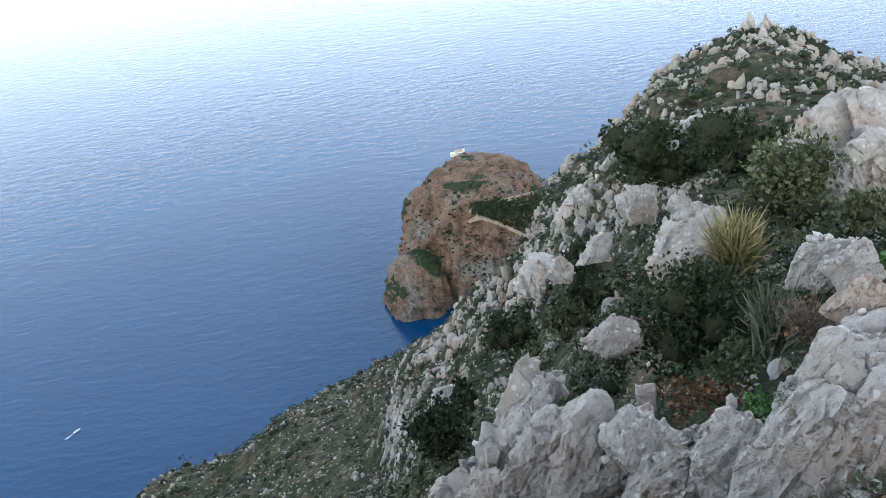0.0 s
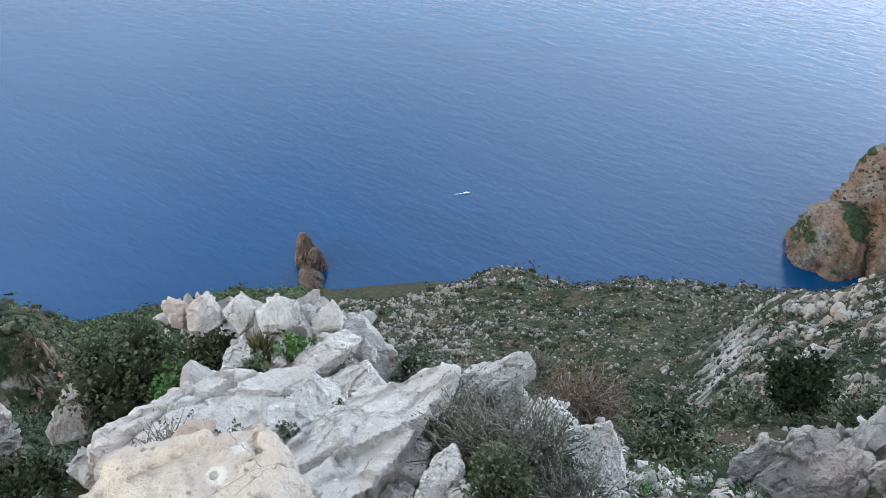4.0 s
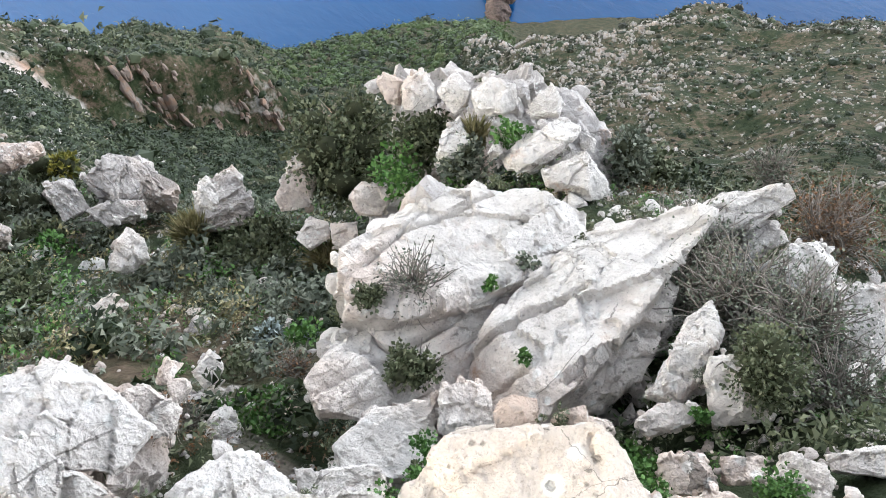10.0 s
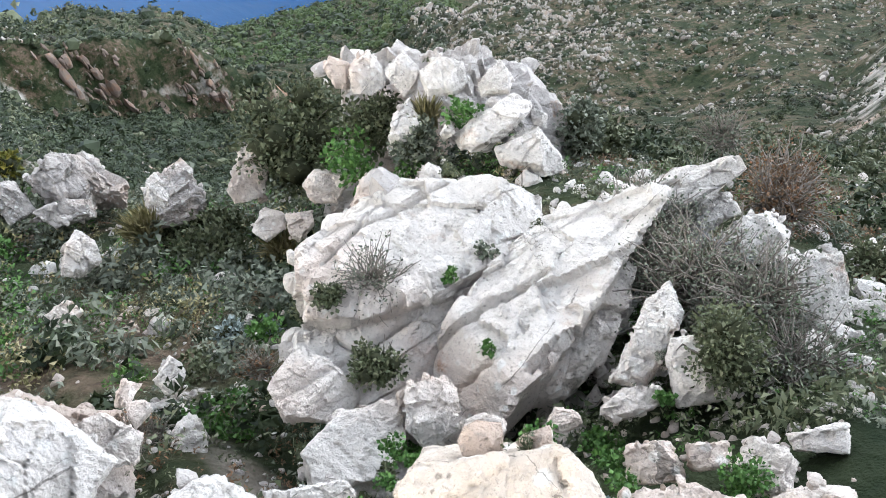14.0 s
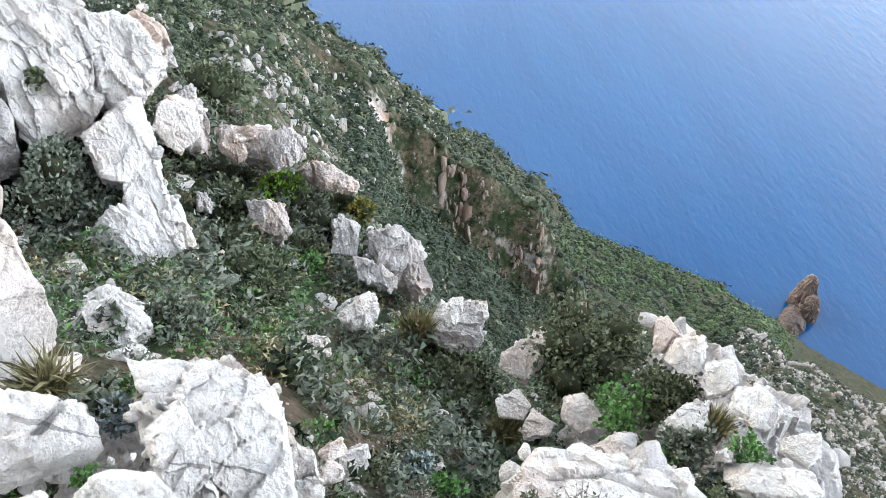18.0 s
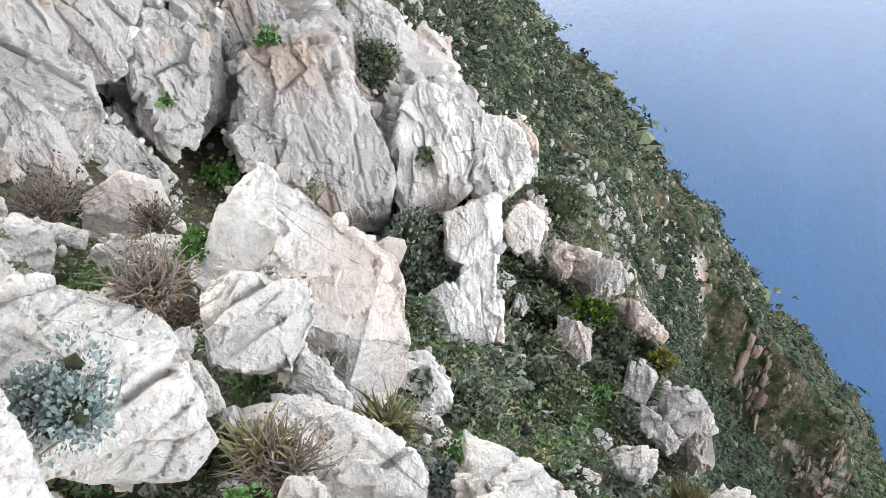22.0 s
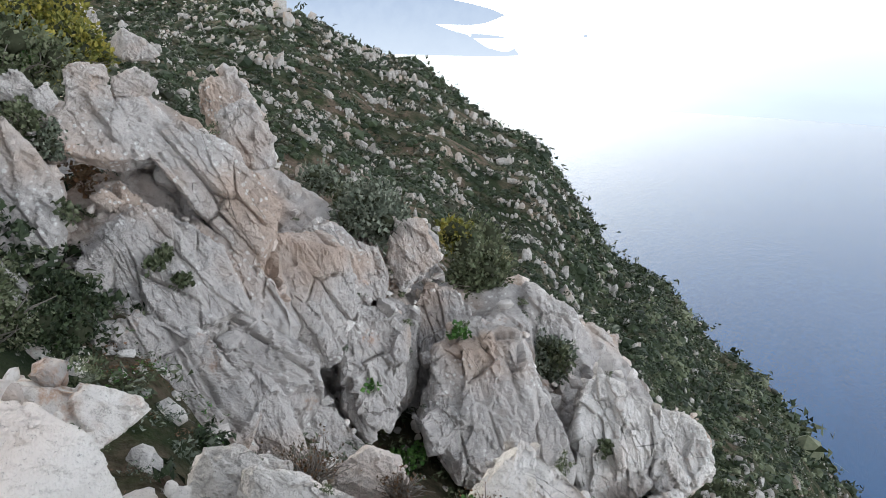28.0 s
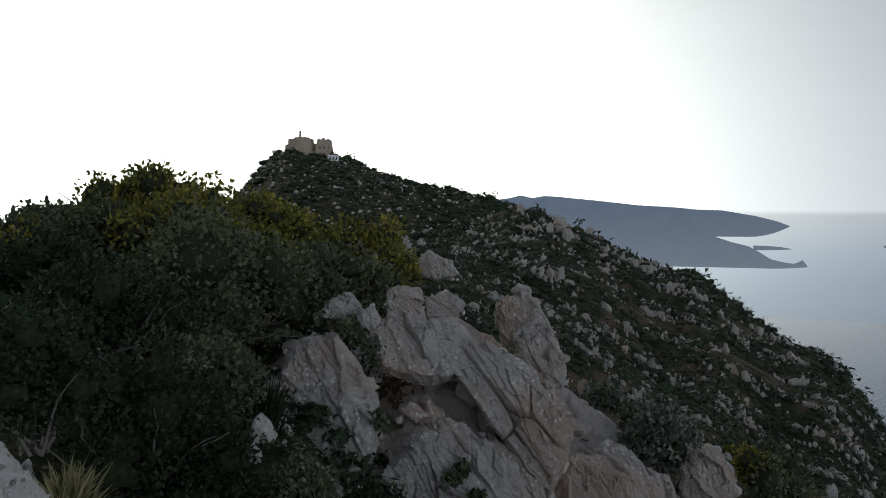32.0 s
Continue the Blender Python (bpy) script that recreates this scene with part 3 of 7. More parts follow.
# The fort hill along the ridge.
def fort_hill(deg, r):
    sky_deg = np.array([118.0, 124, 128, 131, 135.2, 137.5, 140.3, 142.6, 144.5, 147, 148.2, 149.9, 152, 156, 165])
    sky_el = np.array([-9.0, -3.6, -1.2, 0.3, 1.45, 1.75, 2.6, 3.6, 3.75, 3.95, 3.1, 1.1, -0.6, -2.0, -4.0])
    top = np.interp(deg, sky_deg, sky_el)
    crest = 760 - 4 * np.abs(deg - 143)
    s = np.clip((r - 330) / (crest - 330), 0, 1.25)
    rise = np.where(s < 1, 1 - np.maximum(1 - s, 0) ** 1.5, 1 - 3 * (s - 1))
    z = np.tan(np.radians(top)) * crest * rise - 75 * (1 - rise)
    p = np.stack([deg * 12.0 / 40, r / 40, 0 * r], -1)
    return z + 5.0 * fractal(p, 5, 71, 0.55, True) * np.clip(1.2 - s, 0.12, 1)


fh = polar_sheet("ground_fort_hill", np.arange(118, 166, 0.25), np.linspace(330, 860, 150), fort_hill, GROUND)
tagged(fh, "scrubby hill with a pale stony flank below the fort", "hill", kind="structure")


def drum(radius, height, top, sides=18, arc=360.0, z=0.0, x=0.0, y=0.0):
    """A battered round wall: wider at its foot than at its top."""
    a = np.radians(np.linspace(180, 180 + arc, sides + 1))[:-1]
    low = np.stack([x + np.cos(a) * radius, y + np.sin(a) * radius, 0 * a + z], -1)
    high = np.stack([x + np.cos(a) * radius * top, y + np.sin(a) * radius * top, 0 * a + z + height], -1)
    i = np.arange(sides)
    j = (i + 1) % sides
    v = np.concatenate([low, high, [[x, y, z + height]]])
    f = np.concatenate([np.stack([i, j, j + sides], -1), np.stack([i, j + sides, i + sides], -1), np.stack([i + sides, j + sides, 0 * i + 2 * sides], -1)])
    return v, f


def fort(place, turn):
    """An old stone fort: a rounded front wall, flaring bastions, broken parapets and a turret."""
    thing = tagged(new("fort"), "old brown stone fort with battered walls on the hilltop", "fort")
    thing.matrix_world = Matrix.Translation(place) @ Matrix.Rotation(radians(turn), 4, "Z")
    def stone(name, shape):
        return part(name, mesh_from(name, *shape, FORT, False), thing)
    stone("front_wall", drum(13, 21, 0.86, 24, 360, -6, -8, 2))
    stone("bastion", box(19, 18, 20.5, 12.5, -1, -6, 0.66))
    stone("curtain_wall", box(26, 16, 17.5, 0, 8, -6, 0.94))
    stone("gatehouse", drum(3.6, 15, 0.8, 10, 360, -5, -19.0, -1))
    stone("rampart", drum(17, 9, 0.88, 24, 360, -6, -3, 0))
    keep = stone("keep", drum(8.0, 3.2, 0.85, 16, 360, 13.5, -7, 3))
    part("turret", mesh_from("turret", *box(2.2, 2.2, 8.0, -8.6, 1, 14.5, 0.8), FORT, False), keep)
    for x, y, w_, h_, z_ in ((-16.8, -4, 2.6, 1.6, 13.2), (-12.0, -8.2, 3.0, 1.2, 14.6), (-4.5, -7.6, 3.4, 1.7, 14.4), (7.6, -6.2, 2.6, 1.0, 14.2), (11.5, -6.4, 3.2, 1.8, 14.2), (15.8, -6.0, 2.4, 1.2, 14.2), (2.2, 1.0, 2.4, 1.4, 11.2)):
        stone("merlon", box(w_, 1.6, h_, x, y, z_))
    # Dark blocks stand in for the shaded depth of the gun openings.
    for k in range(3):
        part("embrasure", mesh_from("embrasure", *box(1.1, 0.8, 1.6, 8.5 + 3.8 * k, -8.6, 6.5), DARK, False), thing)
    stone("ramp_wall", box(26, 3, 4.0, 8, -16, -8.0))
    return thing


fort(bearing(145.05, 742, math.tan(radians(3.75)) * 742), 145.05)


def hut(place, turn):
    thing = tagged(new("hut"), "small white flat-roofed hut below the fort", "hut")
    thing.matrix_world = Matrix.Translation(place) @ Matrix.Rotation(radians(turn), 4, "Z")
    part("wall", mesh_from("wall", *box(9, 6, 4.6, 0, 0, -1.0), WHITE, False), thing)
    part("roof", mesh_from("roof", *box(9.8, 6.8, 0.5, 0, 0, 3.6), WHITE, False), thing)
    # Dark blocks painted as the shade within the open doorways.
    for x in (-2.6, 0.0, 2.6):
        part("doorway", mesh_from("doorway", *box(1.2, 0.3, 2.4, x, -3.1, 0.2), DARK, False), thing)
    return thing


hut(bearing(143.5, 692, float(fort_hill(np.array([143.5]), np.array([692.0]))[0]) + 0.8), 150)


def boat(place, turn):
    """A small motor boat: hull with a pointed bow, cockpit and cabin."""
    thing = tagged(new("boat"), "small white motor boat crossing the sea", "boat")
    thing.matrix_world = Matrix.Translation(place) @ Matrix.Rotation(radians(turn), 4, "Z") @ Matrix.Scale(0.65, 4)
    bm = bmesh.new()
    rings = []
    for k in range(9):
        s = k / 8
        w = 1.7 * min(1, 2.4 * (1 - s) ** 0.7 + 0.02)
        rings.append([bm.verts.new(c) for c in ((12 * s - 5, -w, 1.5 + 0.6 * s), (12 * s - 5, -0.6 * w, 0.1), (12 * s - 5, 0.6 * w, 0.1), (12 * s - 5, w, 1.5 + 0.6 * s))])
    for a, b in zip(rings, rings[1:]):
        for j in range(4):
            bm.faces.new((a[j], b[j], b[(j + 1) % 4], a[(j + 1) % 4]))
    bm.faces.new(rings[0])
    me = bpy.data.meshes.new("hull")
    bm.to_mesh(me)
    bm.free()
    me.materials.append(BOAT)
    part("hull", me, thing)
    part("cabin", mesh_from("cabin", *box(3.4, 2.2, 1.4, 0, 0, 1.8, 0.8), BOAT, False), thing)
    part("windscreen", mesh_from("windscreen", *box(0.15, 1.8, 0.8, 1.75, 0, 2.2, 0.9), DARK, False), thing)
    return thing


boat(bearing(29.6, 788, -599.8), 40)
v, f = ball(3)
wake = new("foam_wake", mesh_from("foam_wake", v * np.array([5.5, 0.6, 0.2]) * (1 + 0.35 * fractal(v * 2.5, 3, 4))[:, None], f, FOAM))
wake.matrix_world = Matrix.Translation(bearing(29.6, 788, -599.7) - Vector((9 * math.cos(radians(40)), 9 * math.sin(radians(40)), 0))) @ Matrix.Rotation(radians(40), 4, "Z")
tagged(wake, "white streak of foam behind the boat", "wake", kind="stuff")


# Paths cut into the headland, and the scrub on it.
from mathutils.bvhtree import BVHTree

bpy.context.view_layer.update()
cape = bpy.data.objects["headland"]
tree = BVHTree.FromPolygons([cape.matrix_world @ v.co for v in cape.data.vertices], [p.vertices[:] for p in cape.data.polygons])


def on_cape(deg, el):
    """The place on the headland at a bearing and a height angle from the summit."""
    a, e = radians(deg), radians(el)
    hit = tree.ray_cast(Vector((0, 0, 0)), Vector((-math.sin(a) * math.cos(e), math.cos(a) * math.cos(e), math.sin(e))))
    return hit[0]


def cut_path(points, wide):
    """A gravel path as a ribbon with a low outer wall along the slope."""
    line = []
    for (d0, e0), (d1, e1) in zip(points, points[1:]):
        line += [on_cape(d0 + (d1 - d0) * k / 6, e0 + (e1 - e0) * k / 6) for k in range(7)]
    line = [q for q in line if q]
    vs, fs = [], []
    for k, q in enumerate(line):
        out = Vector((-q.x, -q.y, 0)).normalized() * wide
        vs += [q - out + Vector((0, 0, 0.8)), q + out + Vector((0, 0, 0.8)), q + out + Vector((0, 0, 2.0)), q + out - Vector((0, 0, 3.0))]
        if k:
            b = 4 * k
            fs += [[b - 4, b - 3, b + 1, b], [b - 3, b - 2, b + 2, b + 1], [b - 2, b - 1, b + 3, b + 2]]
    ob = new("path_headland", mesh_from("path_headland", np.array([v[:] for v in vs]), np.array(fs), PATHMAT, False))
    return tagged(ob, "pale walled footpath cut into the headland", "path", kind="structure")


crest = next(q for q in (on_cape(-5.5, -27.0 - 0.05 * k) for k in range(200)) if q)
lighthouse(crest + Vector((0, 5, -3.2)), 0)
cut_path([(-5.6, -32.0), (-6.5, -31.9), (-7.8, -32.4), (-9.0, -33.0), (-10.0, -33.5)], 1.6)
cut_path([(-5.6, -31.4), (-6.1, -31.2), (-6.3, -31.8), (-5.4, -32.1)], 1.2)
cut_path([(-5.9, -31.0), (-7.2, -29.9), (-8.0, -28.9)], 1.0)
cut_path([(-8.0, -31.0), (-9.3, -30.8), (-11.0, -30.6)], 1.0)

# ---- scattered karst blocks and maquis on the slopes ----
rng = np.random.default_rng(7)


def scatter_places(count, near, far, lo, hi, seed, scale, cover):
    """Places on the mountain, even to the eye, kept where a patchy noise is above the cover value."""
    g = np.random.default_rng(seed)
    deg = g.uniform(lo, hi, count)
    r = np.exp(g.uniform(math.log(near), math.log(far), count))
    p = np.stack([-np.sin(np.radians(deg)) * r, np.cos(np.radians(deg)) * r, 0 * r], -1)
    patch = fractal(p / scale, 3, seed)
    ok = patch > cover
    deg, r, p = deg[ok], r[ok], p[ok]
    p[:, 2] = mountain(deg, r)
    ok = p[:, 2] > -596
    return p[ok], r[ok], g


def many(name, forms, places, sizes, spins, tilts, mat, label, category, smooth=False):
    """One sheet of stuff out of many small forms (shared shapes, each turned and sized)."""
    vs, fs, at = [], [], 0
    which = np.arange(len(places)) % len(forms)
    for k, (v, f) in enumerate(forms):
        sel = which == k
        if not sel.any():
            continue
        c, s = np.cos(spins[sel]), np.sin(spins[sel])
        t = tilts[sel]
        x, y, z = v[None, :, 0], v[None, :, 1], v[None, :, 2]
        y2, z2 = y * np.cos(t)[:, None] - z * np.sin(t)[:, None], y * np.sin(t)[:, None] + z * np.cos(t)[:, None]
        X, Y = x * c[:, None] - y2 * s[:, None], x * s[:, None] + y2 * c[:, None]
        q = np.stack([X, Y, z2], -1) * sizes[sel][:, None, :] + places[sel][:, None, :]
        m_, n_ = q.shape[:2]
        vs.append(q.reshape(-1, 3))
        fs.append((f[None] + (np.arange(m_) * n_)[:, None, None]).reshape(-1, 3) + at)
        at += m_ * n_
    ob = new(name, mesh_from(name, np.concatenate(vs), np.concatenate(fs), mat, smooth))
    return tagged(ob, label, category, kind="stuff")


def rock_form(seed, level=1, tall=1.0):
    """A small angular block cut by planes."""
    v, f = ball(level)
    g = np.random.default_rng(seed)
    rad = np.full(len(v), 1.0)
    for _ in range(13):
        n = g.normal(size=3)
        n /= np.linalg.norm(n)
        d = v @ n
        rad = np.where(d > 0.05, np.minimum(rad, g.uniform(0.36, 0.66) / np.maximum(d, 0.05)), rad)
    q = v * rad[:, None]
    return (q + v * (0.11 * fractal(q * 2.2, 4, seed, 0.65))[:, None]) * np.array([1, 1, tall]), f


def shrub_form(seed, leaves, core=0, blade=1.0):
    """A low cushion of small leaf blades gathered in clumps."""
    g = np.random.default_rng(seed)
    clumps = g.normal(size=(9, 3)) * np.array([0.42, 0.42, 0.2]) + np.array([0, 0, 0.42])
    c = clumps[g.integers(0, 9, leaves)]
    d = g.normal(size=(leaves, 3))
    d /= np.linalg.norm(d, axis=1, keepdims=True)
    d[:, 2] = np.abs(d[:, 2]) * 0.8
    p = c + d * 0.34 * g.uniform(0.6, 1.05, (leaves, 1))
    a = g.normal(size=(leaves, 3))
    a = a - d * (a * d).sum(1, keepdims=True) * 0.7
    a /= np.linalg.norm(a, axis=1, keepdims=True)
    b = np.cross(a, d + 0.3 * g.normal(size=(leaves, 3)))
    b /= np.linalg.norm(b, axis=1, keepdims=True) + 1e-6
    L = blade * g.uniform(0.13, 0.25, (leaves, 1))
    v = np.stack([p - a * L, p + b * L * 0.8, p + a * L], 1).reshape(-1, 3)
    f = np.arange(3 * leaves).reshape(-1, 3)
    if core:
        bv, bf = ball(core)
        bf = bf[bv[bf].mean(1)[:, 2] > -0.15]
        lump = bv * np.array([0.56, 0.56, 0.40]) * (1 + 0.35 * fractal(bv * 1.9, 3, seed))[:, None] + np.array([0, 0, 0.3])
        v, f = np.concatenate([v, lump]), np.concatenate([f, bf + 3 * leaves])
    return v, f


ROCKS = [rock_form(100 + k, 2) for k in range(10)]
CHIPS = [rock_form(140 + k, 1) for k in range(12)]
SHRUBS = [shrub_form(200 + k, 22, 1) for k in range(8)]
LEAFY = [shrub_form(240 + k, 170, 0, 0.72) for k in range(8)]
SPIRES = [rock_form(170 + k, 2, 1.2) for k in range(10)]
TEETH = [rock_form(190 + k, 2, 3.2) for k in range(8)]


def slope_rocks(count, near, far, lo, hi, seed, size, cover, scale=9.0, tall=1.0, mat=ROCK, forms=None, label="pale limestone blocks strewn over the slope"):
    p, r, g = scatter_places(count, near, far, lo, hi, seed, scale, cover)
    s = np.clip(r * 0.0052, 0.10, 2.4) * g.lognormal(0, 0.38, len(r)) * size
    sizes = np.stack([s * g.uniform(0.8, 1.4, len(s)), s * g.uniform(0.8, 1.4, len(s)), s * g.uniform(0.7, 1.5, len(s)) * tall], -1)
    p[:, 2] += 0.25 * s
    return many("slope_rocks", forms or ROCKS, p, sizes, g.uniform(0, 6.28, len(s)), g.normal(0, 0.5, len(s)), mat, label, "rocks")


def slope_scrub(count, near, far, lo, hi, seed, size, cover, mat, scale=11.0, forms=None, label="dark green maquis shrubs covering the slope"):
    p, r, g = scatter_places(count, near, far, lo, hi, seed, scale, cover)
    s = np.clip(r * 0.010, 0.28, 3.6) * g.lognormal(0, 0.35, len(r)) * size
    sizes = np.stack([s, s, s * g.uniform(0.6, 1.0, len(s))], -1)
    p[:, 2] -= 0.15 * s
    return many("slope_scrub", forms or SHRUBS, p, sizes, g.uniform(0, 6.28, len(s)), g.normal(0, 0.12, len(s)), mat, label, "shrubs")


def rock_ribs(count, near, far, lo, hi, seed, size, cover, each=9, scale=14.0, mat=DIMROCK, forms=None, label="upright pale limestone ribs through the scrub"):
    """Karst ribs: runs of pointed blocks, tallest in the middle, one behind the other down the slope."""
    p, r, g = scatter_places(count, near, far, lo, hi, seed, scale, cover)
    a = np.arctan2(-p[:, 0], p[:, 1])
    deg = np.degrees(a)
    e = 0.04 * r
    dr = (mountain(deg, r + e) - mountain(deg, r - e)) / (2 * e)
    da = (mountain(deg + 2, r) - mountain(deg - 2, r)) / (2 * np.radians(2) * r)
    out, side = np.stack([-np.sin(a), np.cos(a)], -1), np.stack([-np.cos(a), -np.sin(a)], -1)
    down = -(dr[:, None] * out + da[:, None] * side)
    down /= np.linalg.norm(down, axis=1, keepdims=True) + 1e-6
    s = np.clip(r * 0.0075, 0.16, 2.2) * g.lognormal(0, 0.3, len(r)) * size
    k = np.repeat(np.arange(len(r)), each)
    f = np.tile(np.linspace(-1, 1, each), len(r)) + g.normal(0, 0.12, len(k))
    q = p[k][:, :2] + down[k] * (f * s[k] * each * 0.36)[:, None] + g.normal(size=(len(k), 2)) * (0.55 * s[k])[:, None]
    rr = np.hypot(q[:, 0], q[:, 1])
    z = mountain(np.degrees(np.arctan2(-q[:, 0], q[:, 1])), rr)
    t = s[k] * (1.15 - 0.7 * np.abs(f)).clip(0.3) * g.uniform(0.6, 1.25, len(k))
    places = np.stack([q[:, 0], q[:, 1], z + 0.3 * t], -1)
    sizes = np.stack([t * g.uniform(0.6, 1.0, len(k)), t * g.uniform(0.6, 1.0, len(k)), t * g.uniform(0.8, 1.25, len(k))], -1)
    return many("slope_rocks", forms or SPIRES, places, sizes, g.uniform(0, 6.28, len(k)), g.normal(0, 0.3, len(k)), mat, label, "rocks")


rock_ribs(660, 14, 80, -45, 4, 12, 1.1, -0.35, 9, label="rugged pale limestone ribs below the peak")
rock_ribs(260, 12, 60, -10, 48, 13, 1.0, 0.0, 8)
rock_ribs(420, 55, 330, -42, 48, 14, 0.8, -0.1, 8, forms=CHIPS)
rock_ribs(900, 60, 330, 29, 48, 24, 0.7, -0.6, 8, forms=CHIPS)
rock_ribs(200, 10, 55, 78, 108, 15, 1.0, -0.05, 8)
rock_ribs(330, 50, 400, 76, 110, 16, 0.85, -0.15, 8, forms=CHIPS)
rock_ribs(420, 12, 70, 104, 138, 18, 0.75, -0.25, 9)
rock_ribs(420, 60, 200, 104, 138, 19, 0.8, -0.2, 8, forms=CHIPS)
rock_ribs(40, 126, 134, 66, 80, 20, 0.8, -0.6, 6, 20.0, OCHRE, TEETH, "reddish broken cliff in the gully")
slope_scrub(7000, 22, 128, 54, 86, 56, 1.1, -0.9, DARKLEAF, label="dark green maquis filling the gully")
slope_rocks(7500, 45, 330, -45, 48, 1, 0.52, -0.4, mat=DIMROCK, forms=CHIPS)
slope_rocks(1300, 11, 55, -42, 48, 11, 0.5, -0.15, tall=1.3, mat=DIMROCK)
slope_rocks(500, 12, 50, 45, 108, 2, 0.50, 0.1, tall=1.5, mat=DIMROCK)
slope_rocks(1200, 50, 260, 78, 108, 21, 0.45, 0.05, tall=1.6, mat=DIMROCK, forms=CHIPS)
slope_rocks(1200, 14, 60, 100, 136, 3, 0.5, -0.15, tall=1.3, mat=DIMROCK)
slope_rocks(1200, 50, 180, 100, 136, 31, 0.5, -0.15, tall=1.3, mat=DIMROCK, forms=CHIPS)
slope_scrub(5200, 20, 330, -45, 48, 4, 0.74, -0.4, HEATH)
slope_scrub(4600, 14, 220, -45, 48, 14, 0.8, -0.35, DARKLEAF)
slope_scrub(420, 18, 75, -45, 4, 42, 1.4, 0.0, DARKLEAF, scale=7.0)
slope_scrub(900, 7, 34, -45, 48, 41, 1.1, -0.3, OLIVE, forms=LEAFY)
slope_scrub(5500, 25, 460, 45, 108, 5, 1.15, -0.6, DARKLEAF)
slope_scrub(3800, 20, 460, 64, 108, 58, 1.0, -0.5, OLIVE, label="olive green maquis shrubs covering the slope")
slope_scrub(1200, 25, 460, 45, 108, 55, 0.85, -0.1, HEATH)
slope_scrub(380, 9, 30, 45, 108, 51, 1.3, -0.1, OLIVE, forms=LEAFY)
slope_scrub(300, 9, 30, 45, 108, 52, 1.3, -0.1, GREYGREEN, forms=LEAFY)
slope_scrub(50, 9, 30, 45, 108, 54, 1.3, -0.1, DARKLEAF, forms=LEAFY)
slope_scrub(1000, 7, 44, -42, 48, 53, 1.1, -0.3, DARKLEAF, forms=LEAFY)
slope_scrub(2200, 280, 640, 43, 66, 15, 0.8, -0.9, CAPE, label="green low scrub over the cape")
slope_scrub(5400, 20, 200, 96, 138, 6, 0.85, -0.4, DARKLEAF)
slope_scrub(1800, 20, 200, 96, 138, 57, 0.75, -0.2, HEATH)
slope_scrub(400, 12, 28, 100, 136, 61, 1.0, -0.2, DARKLEAF, forms=LEAFY)
slope_scrub(900, 25, 260, -45, 136, 8, 0.6, 0.05, OLIVE, label="grey-green shrubs dotted over the slope")
slope_scrub(800, 8, 60, 136, 172, 9, 1.1, -0.6, DARKLEAF, forms=LEAFY)


# Scrub and stones on the fort hill.
def on_fort_hill(count, seed, size, forms, mat, name, label, category):
    g = np.random.default_rng(seed)
    deg, r = g.uniform(129, 151, count), g.uniform(380, 770, count)
    a = np.radians(deg)
    p = np.stack([-np.sin(a) * r, np.cos(a) * r, fort_hill(deg, r)], -1)
    s = size * g.lognormal(0, 0.4, count)
    return many(name, forms, p, np.stack([s, s, 0.8 * s], -1), g.uniform(0, 6.28, count), g.normal(0, 0.2, count), mat, label, category)


on_fort_hill(2200, 91, 3.0, SHRUBS, DARKLEAF, "hill_scrub", "dark scrub covering the fort hill", "shrubs")
on_fort_hill(1200, 92, 1.8, CHIPS, CLIFF, "hill_rocks", "pale stones on the fort hill's flank", "rocks")


g = np.random.default_rng(95)
spots = [on_cape(g.uniform(-12, 3), g.uniform(-38, -28)) for _ in range(1500)]
spots = np.array([q[:] for q in spots if q and noise.noise(q * 0.03) > -0.1])
s = 2.2 * g.lognormal(0, 0.4, len(spots))
dark = [on_cape(-5.9 - 5.6 * a, -30.9 - 2.6 * a * b - 0.6 * b) for a, b in g.uniform(0.0, 1, (1500, 2))]
spots = np.concatenate([spots, np.array([q[:] for q in dark if q])])
s = 2.2 * g.lognormal(0, 0.4, len(spots))
many("headland_scrub", SHRUBS, spots, np.stack([s, s, 0.7 * s], -1), g.uniform(0, 6.28, len(s)), 0 * s, DARKLEAF, "dark scrub clinging to the headland", "shrubs")

# ---- the rocks round the summit ----


def cells3(p, seed):
    """Distance to the nearest and second nearest of scattered points, a random number and a random tilt of the nearest."""
    i = np.floor(p).astype(np.int64)
    best = np.full(len(p), 9.0)
    second = np.full(len(p), 9.0)
    tone, tilt = np.zeros(len(p)), np.zeros(len(p))
    for dx in (-1, 0, 1):
        for dy in (-1, 0, 1):
            for dz in (-1, 0, 1):
                c = i + np.array([dx, dy, dz])
                j = np.stack([lattice(c[:, 0], c[:, 1], c[:, 2], seed + k) for k in range(3)], -1)
                off = p - (c + 0.5 * j + 0.5)
                d = (off**2).sum(1)
                nearer = d < best
                second = np.where(nearer, best, np.minimum(second, d))
                tone = np.where(nearer, j[:, 0], tone)
                tilt = np.where(nearer, (off * np.roll(j, 1, axis=1)).sum(1), tilt)
                best = np.where(nearer, d, best)
    return np.sqrt(best), np.sqrt(second), tone, tilt


